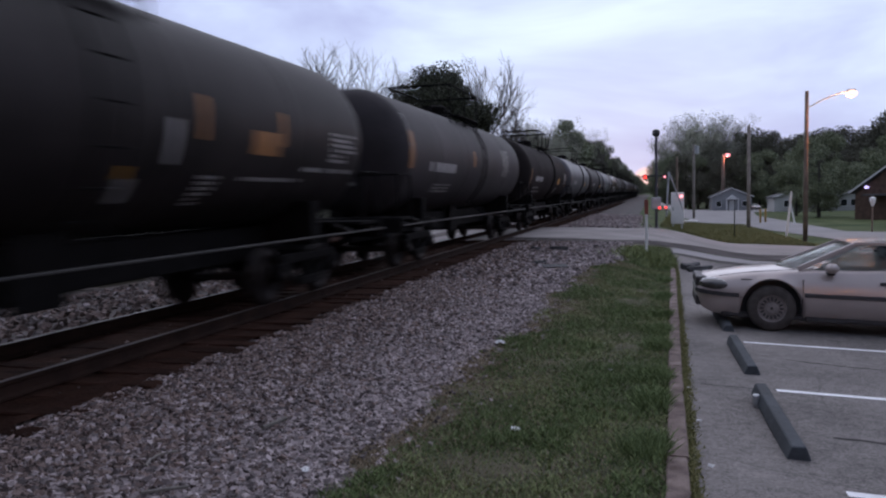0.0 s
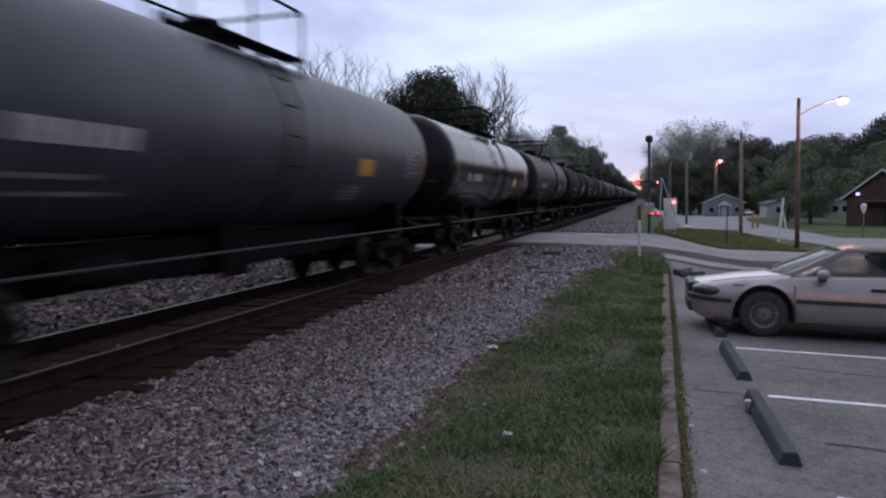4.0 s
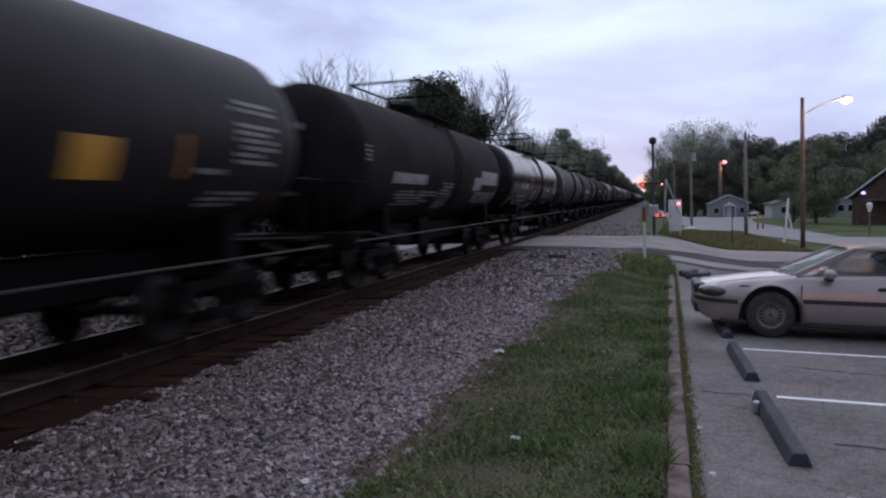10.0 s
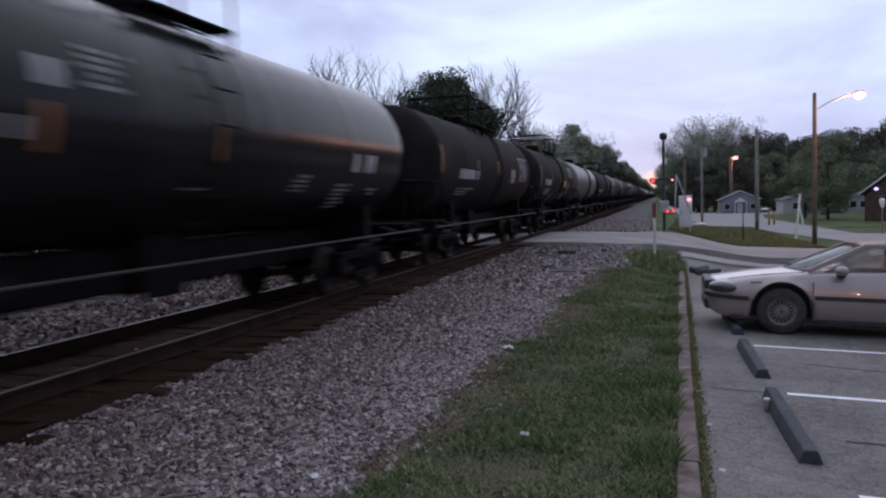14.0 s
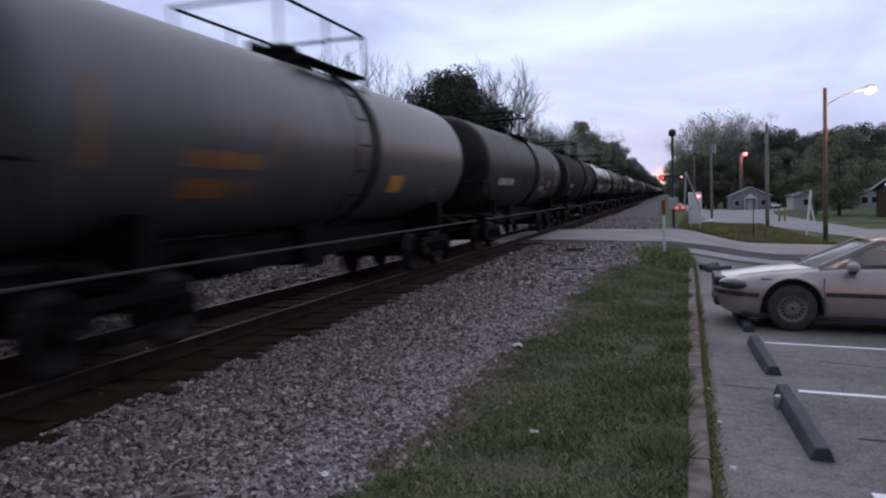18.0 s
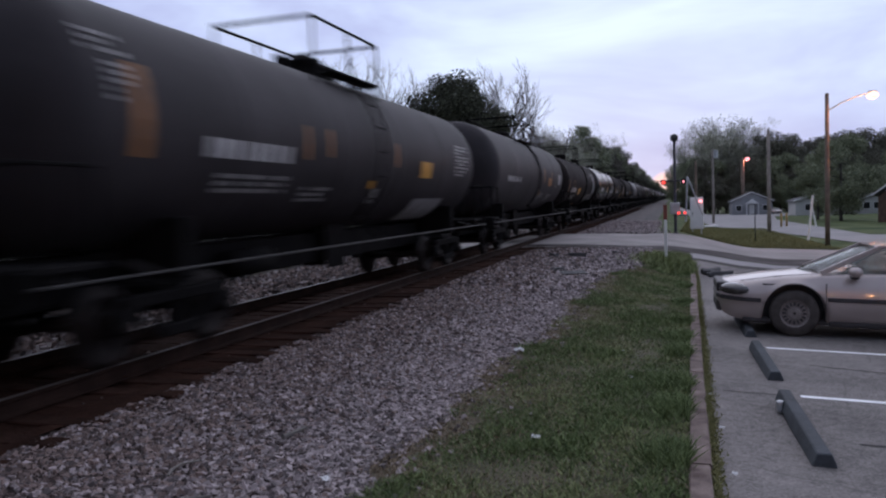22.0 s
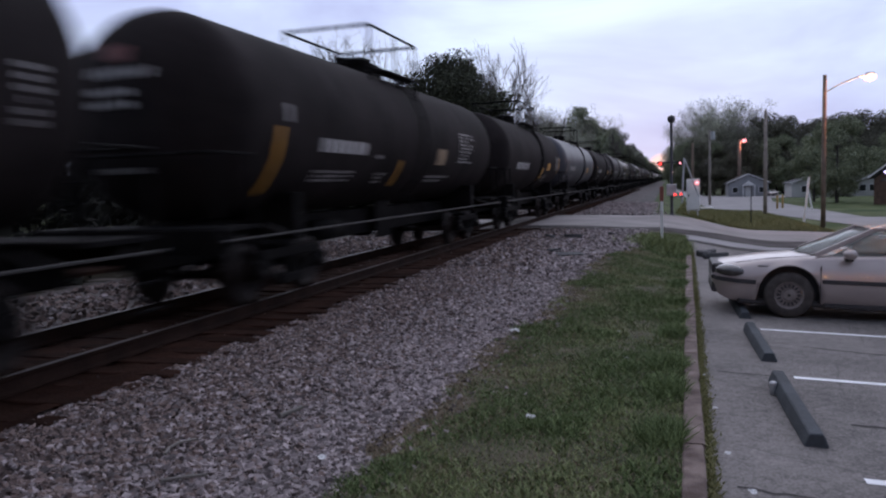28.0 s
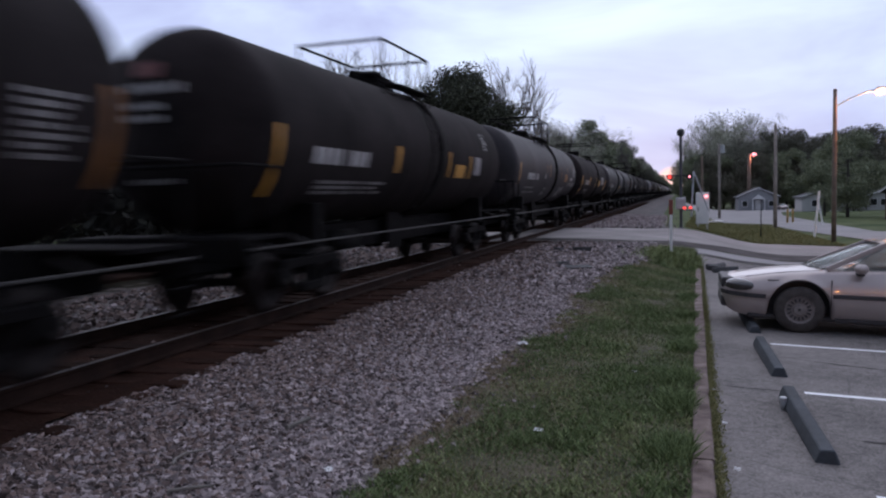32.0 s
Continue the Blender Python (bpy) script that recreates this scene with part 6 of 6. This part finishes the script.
# right of the track, far off
for x, y, h, k in ((6, 235, 22, "pale_a"), (10, 225, 24, "pale_b"), (14.8, 232, 28.0, "pale_a"), (17.5, 228, 26.5, "pale_b"), (22, 240, 22, "pale_a"),
                   (3.5, 250, 17, "pale_b"), (1.5, 270, 13, "mid_a"), (12, 238, 24, "pale_a"), (25, 245, 16, "pale_b")):
    plant(k, x, y, h)
for i in range(60):
    x = 3 + i * 1.75 + rp.uniform(-1.2, 1.2)
    plant(rp.choice(["dark_a", "dark_b", "mid_a", "mid_b"]), x, 212 + rp.uniform(-8, 10), rp.uniform(10, 15))
for i in range(46):
    x = 26 + i * 2.6 + rp.uniform(-1, 1)
    plant(rp.choice(["dark_a", "dark_b", "dark_b"]), x, 232 + rp.uniform(-6, 10), rp.uniform(19, 23) + 5.0 * smooth01((x - 52) / 20))
plant("mid_b", 20.6, 106, 10.8, 30)
plant("mid_a", 19.6, 116, 9.0, 110)
plant("mid_b", 44.0, 128, 13.0, 70)
plant("mid_a", 36.0, 136, 12.0, 10)
plant("mid_b", 52.0, 132, 14.0, 150)
# unseen woods added to the east and south, to block low sky from the tanks
for i in range(40):
    a = radians(-5 - i * 4.6)
    d = 62 + rp.uniform(-6, 8)
    plant(rp.choice(["dark_b", "dark_a", "mid_b"]), 5 + d * math.cos(a), d * math.sin(a) + 10, rp.uniform(12, 16))

# ---- the parked sedan ----
M.update(
    car_paint=material("champagne_car_paint", (0.42, 0.362, 0.342), 0.33, metal=0.30, vary=0.07, scale=1.2, fine=200, bump=0.0, coat=0.6),
    car_trim=material("dark_bumper_trim", (0.035, 0.033, 0.036), 0.55, vary=0.15, scale=4, fine=40, bump=0.0),
    tyre=material("dusty_tyre_rubber", (0.068, 0.060, 0.056), 0.9, vary=0.25, scale=8, fine=60, bump=0.2, spec=0.2),
    rim=material("dull_steel_rim", (0.20, 0.175, 0.165), 0.65, metal=0.1, vary=0.25, scale=8, fine=50, bump=0.1),
    headlamp=material("clouded_headlamp", (0.06, 0.055, 0.055), 0.15, vary=0.2, scale=9, fine=50, bump=0.0, coat=0.8),
    seat=material("grey_seat_fabric", (0.10, 0.10, 0.105), 0.95, vary=0.15, scale=6, fine=80, bump=0.2),
)


def glass_material():
    m = bpy.data.materials.new("car_glass")
    m.use_nodes = True
    b = m.node_tree.nodes["Principled BSDF"]
    b.inputs["Base Color"].default_value = (0.34, 0.43, 0.44, 1)
    b.inputs["Roughness"].default_value = 0.02
    b.inputs["Transmission Weight"].default_value = 1.0
    b.inputs["IOR"].default_value = 1.45
    return m


M["car_glass"] = glass_material()
CAR_LEN, WHEEL_R, FRONT, REAR = 5.08, 0.335, 1.04, 3.85
ARCH_R = 0.415


def curve(pts, u):
    for (a, va), (b, vb) in zip(pts, pts[1:]):
        if u <= b:
            t = max(0.0, (u - a) / (b - a))
            return va + (vb - va) * t
    return pts[-1][1]


HALF_W = [(0, 0.60), (0.06, 0.70), (0.16, 0.78), (0.35, 0.85), (0.7, 0.90), (1.2, 0.92), (4.2, 0.92), (4.7, 0.87), (4.95, 0.80), (5.08, 0.70)]
SHOULDER = [(0, 0.61), (0.08, 0.66), (0.4, 0.745), (0.9, 0.825), (1.5, 0.88), (2.5, 0.93), (4.0, 0.96), (4.8, 0.93), (5.08, 0.80)]
TOP = [(0, 0.66), (0.05, 0.71), (0.25, 0.775), (0.7, 0.855), (1.2, 0.915), (1.42, 0.93), (1.6, 0.935), (4.2, 1.0), (4.9, 0.98), (5.08, 0.84)]
BOTTOM = [(0, 0.42), (0.05, 0.30), (0.2, 0.22), (0.5, 0.18), (1.5, 0.20), (3.3, 0.20), (4.6, 0.24), (5.08, 0.38)]


def sedan(m):
    ob = empty("sedan", m, "champagne-beige four-door sedan parked at a wheel stop", "car")
    bm = bmesh.new()
    n = 110
    secs = []
    for i in range(n + 1):
        u = CAR_LEN * i / n
        hw, zs, zt, zb = curve(HALF_W, u), curve(SHOULDER, u), curve(TOP, u), curve(BOTTOM, u)
        arch = 0.0
        for c in (FRONT, REAR):
            if abs(u - c) < ARCH_R:
                arch = max(arch, WHEEL_R + math.sqrt(ARCH_R ** 2 - (u - c) ** 2))
        pts = [(hw - 0.13, max(zb, arch)), (hw - 0.055, max(zb + 0.09, arch + 0.004)), (hw - 0.004, max(min(0.49, zs - 0.14), arch + 0.014)),
               (hw, max(min(0.56, zs - 0.10), arch + 0.022)), (hw - 0.018, max(min(0.68, zs - 0.06), arch + 0.035)), (hw - 0.06, max(zs - 0.015, arch + 0.05)),
               (hw - 0.13, max(mixf(zs, zt, 0.55), arch + 0.06)), (hw * 0.55, mixf(zs, zt, 0.93)), (0, zt + 0.012)]
        row = [bm.verts.new((u, -y, z)) for y, z in pts] + [bm.verts.new((u, y, z)) for y, z in reversed(pts[:-1])]
        secs.append(row)
    for A, B in zip(secs, secs[1:]):
        for k in range(len(A) - 1):
            bm.faces.new((A[k], B[k], B[k + 1], A[k + 1]))
    bm.faces.new(secs[0])
    bm.faces.new(secs[-1][::-1])
    bmesh.ops.recalc_face_normals(bm, faces=bm.faces[:])
    body = part("body", bm, M["car_paint"], ob, "champagne painted body", True)
    bm = bmesh.new()
    box(bm, 0.35, 4.8, -0.80, 0.80, 0.17, 0.24, 0.02)
    for c in (FRONT, REAR):
        for s in (-1, 1):
            box(bm, c - 0.42, c + 0.42, s * 0.58 - 0.05, s * 0.58 + 0.05, 0.2, 0.78)
            box(bm, c - 0.43, c + 0.43, min(s * 0.62, s * 0.86), max(s * 0.62, s * 0.86), 0.735, 0.75)
    part("chassis", bm, M["car_trim"], ob, "black underbody and wheel housings")

    # pillars and roof
    A, B, C, D = Vector((1.38, 0.79, 0.925)), Vector((2.15, 0.61, 1.305)), Vector((3.55, 0.60, 1.335)), Vector((4.28, 0.76, 0.99))
    bm = bmesh.new()
    k = 8
    rows = []
    for i in range(13):
        t = i / 12
        u = mixf(B.x - 0.03, C.x + 0.03, t)
        crown = 0.08 * math.sin(math.pi * (0.08 + 0.8 * t))
        row = []
        for j in range(k + 1):
            y = mixf(-0.64, 0.64, j / k)
            row.append(bm.verts.new((u + 0.05 * (1 - (y / 0.64) ** 2) * (-1 if t < 0.5 else 1) * abs(2 * t - 1), y, mixf(1.305, 1.33, t) + crown * (1 - (y / 0.64) ** 4) + 0.004)))
        rows.append(row)
    for p, q in zip(rows, rows[1:]):
        for j in range(k):
            bm.faces.new((p[j], q[j], q[j + 1], p[j + 1]))
    bmesh.ops.solidify(bm, geom=bm.faces[:], thickness=0.03)
    bmesh.ops.recalc_face_normals(bm, faces=bm.faces[:])
    part("roof", bm, M["car_paint"], ob, "champagne painted roof", True)

    def strut(a, b, w, t=0.035):
        bm = bmesh.new()
        d = (Vector(b) - Vector(a)).normalized()
        side = Vector((1, 0, 0)) if abs(d.x) < 0.5 else Vector((0, 0, 1)) - d * d.z
        side.normalize()
        nrm = d.cross(side).normalized()
        vs = []
        for p in (a, b):
            for sx, sn in ((-1, -1), (1, -1), (1, 1), (-1, 1)):
                vs.append(bm.verts.new(Vector(p) + side * (w / 2 * sx) + nrm * (t / 2 * sn)))
        for q in ((0, 1, 2, 3), (7, 6, 5, 4), (0, 4, 5, 1), (1, 5, 6, 2), (2, 6, 7, 3), (3, 7, 4, 0)):
            bm.faces.new([vs[x] for x in q])
        bmesh.ops.recalc_face_normals(bm, faces=bm.faces[:])
        bmesh.ops.bevel(bm, geom=bm.edges[:], offset=0.008, segments=1, affect="EDGES")
        return bm

    for s in (-1, 1):
        f = Vector((1, s, 1))
        part("windscreen_pillar", strut(A * f, B * f + Vector((0.03, 0, 0.01)), 0.07), M["car_paint"], ob, "slanting painted pillar")
        part("rear_pillar", strut(D * f + Vector((-0.1, 0, 0)), C * f + Vector((0.02, 0, 0.01)), 0.20), M["car_paint"], ob, "broad painted rear pillar")
        part("roof_rail", strut(B * f + Vector((-0.02, s * 0.012, 0.005)), C * f + Vector((0.02, s * 0.012, 0.005)), 0.05, 0.05), M["car_paint"], ob, "painted roof rail")
        part("door_pillar", strut((2.68, s * 0.795, 0.94), (2.71, s * 0.617, 1.32), 0.10, 0.03), M["car_trim"], ob, "black pillar between the doors")

        def pane(name, quad, label):
            bm = bmesh.new()
            g = 5
            grid = []
            for i in range(g + 1):
                row = []
                for j in range(g + 1):
                    a = Vector(quad[0]).lerp(Vector(quad[1]), i / g)
                    b = Vector(quad[3]).lerp(Vector(quad[2]), i / g)
                    p = a.lerp(b, j / g)
                    if name != "side_window":
                        p.x += (mixf(-0.24, -0.06, j / g) if name == "windscreen" else 0.10) * (1 - (2 * i / g - 1) ** 2)
                    row.append(bm.verts.new(p))
                grid.append(row)
            for p, q in zip(grid, grid[1:]):
                for j in range(g):
                    bm.faces.new((p[j], q[j], q[j + 1], p[j + 1]))
            bmesh.ops.solidify(bm, geom=bm.faces[:], thickness=0.005)
            bmesh.ops.recalc_face_normals(bm, faces=bm.faces[:])
            o = part(name, bm, M["car_glass"], ob, label, True)
            o.visible_shadow = False
            return o

        pane("side_window", [(1.58, s * 0.79, 0.915), (2.63, s * 0.79, 0.925), (2.66, s * 0.615, 1.315), (2.23, s * 0.612, 1.30)], "tinted front door window")
        pane("side_window", [(2.73, s * 0.79, 0.93), (4.0, s * 0.775, 0.96), (3.55, s * 0.605, 1.32), (2.76, s * 0.615, 1.32)], "tinted rear door window")
        # seams, mouldings, handles, mirror
        hw = 0.925
        bm = bmesh.new()
        for u0, u1 in ((1.46, 3.40),):
            box(bm, u0, u1, s * (hw + 0.004) - 0.012, s * (hw + 0.004) + 0.012, 0.525, 0.585, 0.006)
        part("side_moulding", bm, M["car_trim"], ob, "dark rubbing strip")
        for u, z0, z1 in ((1.44, 0.24, 0.90), (2.70, 0.24, 0.94)):
            bm = bmesh.new()
            box(bm, u - 0.004, u + 0.004, s * 0.905 - 0.018, s * 0.905 + 0.018, z0, z1 - 0.12)
            part("door_seam", bm, M["car_trim"], ob, "dark gap at the door edge")
        for u in (2.42, 3.5):
            bm = bmesh.new()
            box(bm, u, u + 0.20, s * 0.918 - 0.02, s * 0.918 + 0.02, 0.745, 0.79, 0.012)
            part("door_handle", bm, M["car_trim"], ob, "dark door handle")
        bm = bmesh.new()
        box(bm, 1.70, 1.87, min(s * 0.90, s * 1.08), max(s * 0.90, s * 1.08), 0.895, 1.03, 0.045)
        mi = part("wing_mirror", bm, M["car_paint"], ob, "painted wing mirror", True)
        bm = bmesh.new()
        box(bm, 1.74, 1.84, min(s * 0.82, s * 0.98), max(s * 0.82, s * 0.98), 0.86, 0.915, 0.015)
        part("mirror_foot", bm, M["car_trim"], mi, "black mirror foot")
        # head lamp and corner of the bumper
        bm = bmesh.new()
        g = bmesh.ops.create_uvsphere(bm, u_segments=14, v_segments=8, radius=1.0)
        bmesh.ops.transform(bm, matrix=Matrix.Translation((0.235, s * 0.70, 0.645)) @ Matrix.Rotation(s * 0.66, 4, "Z") @ Matrix.Diagonal((0.25, 0.15, 0.098, 1)), verts=g["verts"])
        part("headlamp", bm, M["headlamp"], ob, "clouded oval headlamp", True)
        bm = bmesh.new()
        pts = [(0.015, 0.60, 0.535), (0.06, 0.70, 0.53), (0.17, 0.785, 0.52), (0.36, 0.853, 0.51), (0.60, 0.895, 0.505)]
        for (u0, w0, z0), (u1, w1, z1) in zip(pts, pts[1:]):
            a = [bm.verts.new((u0 - 0.014, s * (w0 + 0.016), z)) for z in (z0 - 0.03, z0 + 0.03)] + [bm.verts.new((u0 + 0.02, s * (w0 - 0.02), z)) for z in (z0 + 0.03, z0 - 0.03)]
            b = [bm.verts.new((u1 - 0.014, s * (w1 + 0.016), z)) for z in (z1 - 0.03, z1 + 0.03)] + [bm.verts.new((u1 + 0.02, s * (w1 - 0.02), z)) for z in (z1 + 0.03, z1 - 0.03)]
            for q in range(4):
                bm.faces.new((a[q], a[(q + 1) % 4], b[(q + 1) % 4], b[q]))
        bmesh.ops.recalc_face_normals(bm, faces=bm.faces[:])
        part("bumper_strip", bm, M["car_trim"], ob, "dark bumper strip")
    pane("windscreen", [(1.40, -0.76, 0.92), (1.40, 0.76, 0.92), (2.16, 0.59, 1.31), (2.16, -0.59, 1.31)], "pale reflecting windscreen")
    pane("rear_window", [(4.25, -0.72, 1.0), (4.25, 0.72, 1.0), (3.57, 0.57, 1.335), (3.57, -0.57, 1.335)], "rear window")
    bm = bmesh.new()
    box(bm, -0.014, 0.03, -0.605, 0.605, 0.505, 0.565, 0.01)
    part("front_strip", bm, M["car_trim"], ob, "dark bumper strip")
    bm = bmesh.new()
    box(bm, -0.012, 0.17, -0.60, 0.60, 0.585, 0.735, 0.02)
    gr = part("grille", bm, M["car_trim"], ob, "dark open grille")
    # dark panel that stands for shade on the lower bumper face
    bm = bmesh.new()
    box(bm, -0.006, 0.12, -0.60, 0.60, 0.30, 0.46, 0.02)
    part("lower_intake", bm, M["car_trim"], ob, "lower bumper front, its shade put into the colour")
    # dark strip standing for the shade along the body's lower edge
    bm = bmesh.new()
    box(bm, 1.50, 3.38, -0.845, 0.845, 0.165, 0.235, 0.015)
    part("sill_panel", bm, M["car_trim"], ob, "dark strip under the doors, shade put into the colour")
    # hood seam
    for s in (-1, 1):
        bm = bmesh.new()
        tube(bm, [(0.32, s * 0.66, curve(TOP, 0.32) - 0.02), (0.8, s * 0.70, curve(TOP, 0.8) - 0.015), (1.35, s * 0.72, curve(TOP, 1.35) - 0.018)], 0.006, 4)
        part("hood_seam", bm, M["car_trim"], ob, "dark gap along the hood")
    # seats
    for u, w in ((2.25, 0.0), (3.3, 0.0)):
        for y in (-0.36, 0.36):
            bm = bmesh.new()
            box(bm, u, u + 0.5, y - 0.24, y + 0.24, 0.4, 0.62, 0.06)
            box(bm, u + 0.38, u + 0.55, y - 0.24, y + 0.24, 0.55, 1.08, 0.06)
            box(bm, u + 0.46, u + 0.56, y - 0.12, y + 0.12, 1.08, 1.22, 0.04)
            part("car_seat", bm, M["seat"], ob, "grey cloth seat")
    # wheels
    for c in (FRONT, REAR):
        for s in (-1, 1):
            bm = bmesh.new()
            lathe(bm, [(-0.10, 0.20), (-0.105, 0.30), (-0.08, WHEEL_R - 0.008), (-0.05, WHEEL_R), (0.05, WHEEL_R), (0.08, WHEEL_R - 0.008), (0.105, 0.30), (0.10, 0.20)], 36, "y", cap=False)
            wh = part("wheel", bm, M["tyre"], ob, "dusty black tyre", True, (c, s * 0.80, WHEEL_R))
            bm = bmesh.new()
            lathe(bm, [(s * 0.06, 0.205), (s * 0.098, 0.205), (s * 0.09, 0.185), (s * 0.062, 0.175), (s * 0.062, 0.085), (s * 0.088, 0.078), (s * 0.092, 0.02)], 36, "y", cap=False)
            rm = part("rim", bm, M["rim"], wh, "dull grey wheel cover", False)
            for q in range(16):
                a = 2 * math.pi * q / 16
                bm = bmesh.new()
                box(bm, -0.014, 0.014, -0.008, 0.008, -0.026, 0.026, 0.004)
                part("vent_slot", bm, M["car_trim"], rm, "", False, pose(0, 0, 0, 0, 0, 0) @ Matrix.Rotation(a, 4, "Y") @ Matrix.Translation((0, s * 0.0655, 0.135)))
    return ob


CAR_NOSE = (0.60, 12.47)
parked = sedan(pose(CAR_NOSE[0], CAR_NOSE[1], land(*CAR_NOSE) + 0.006, rx=-1.43, ry=2.35, rz=-0.6))
for x, y, turn in ((21.2, 170.0, 97), (28.6, 148.0, 62)):
    far_car = copy_thing(parked, on_land(x, y, 0.02, turn))
    tagged(far_car, "pale parked car standing beside a small house", "car")
motions()
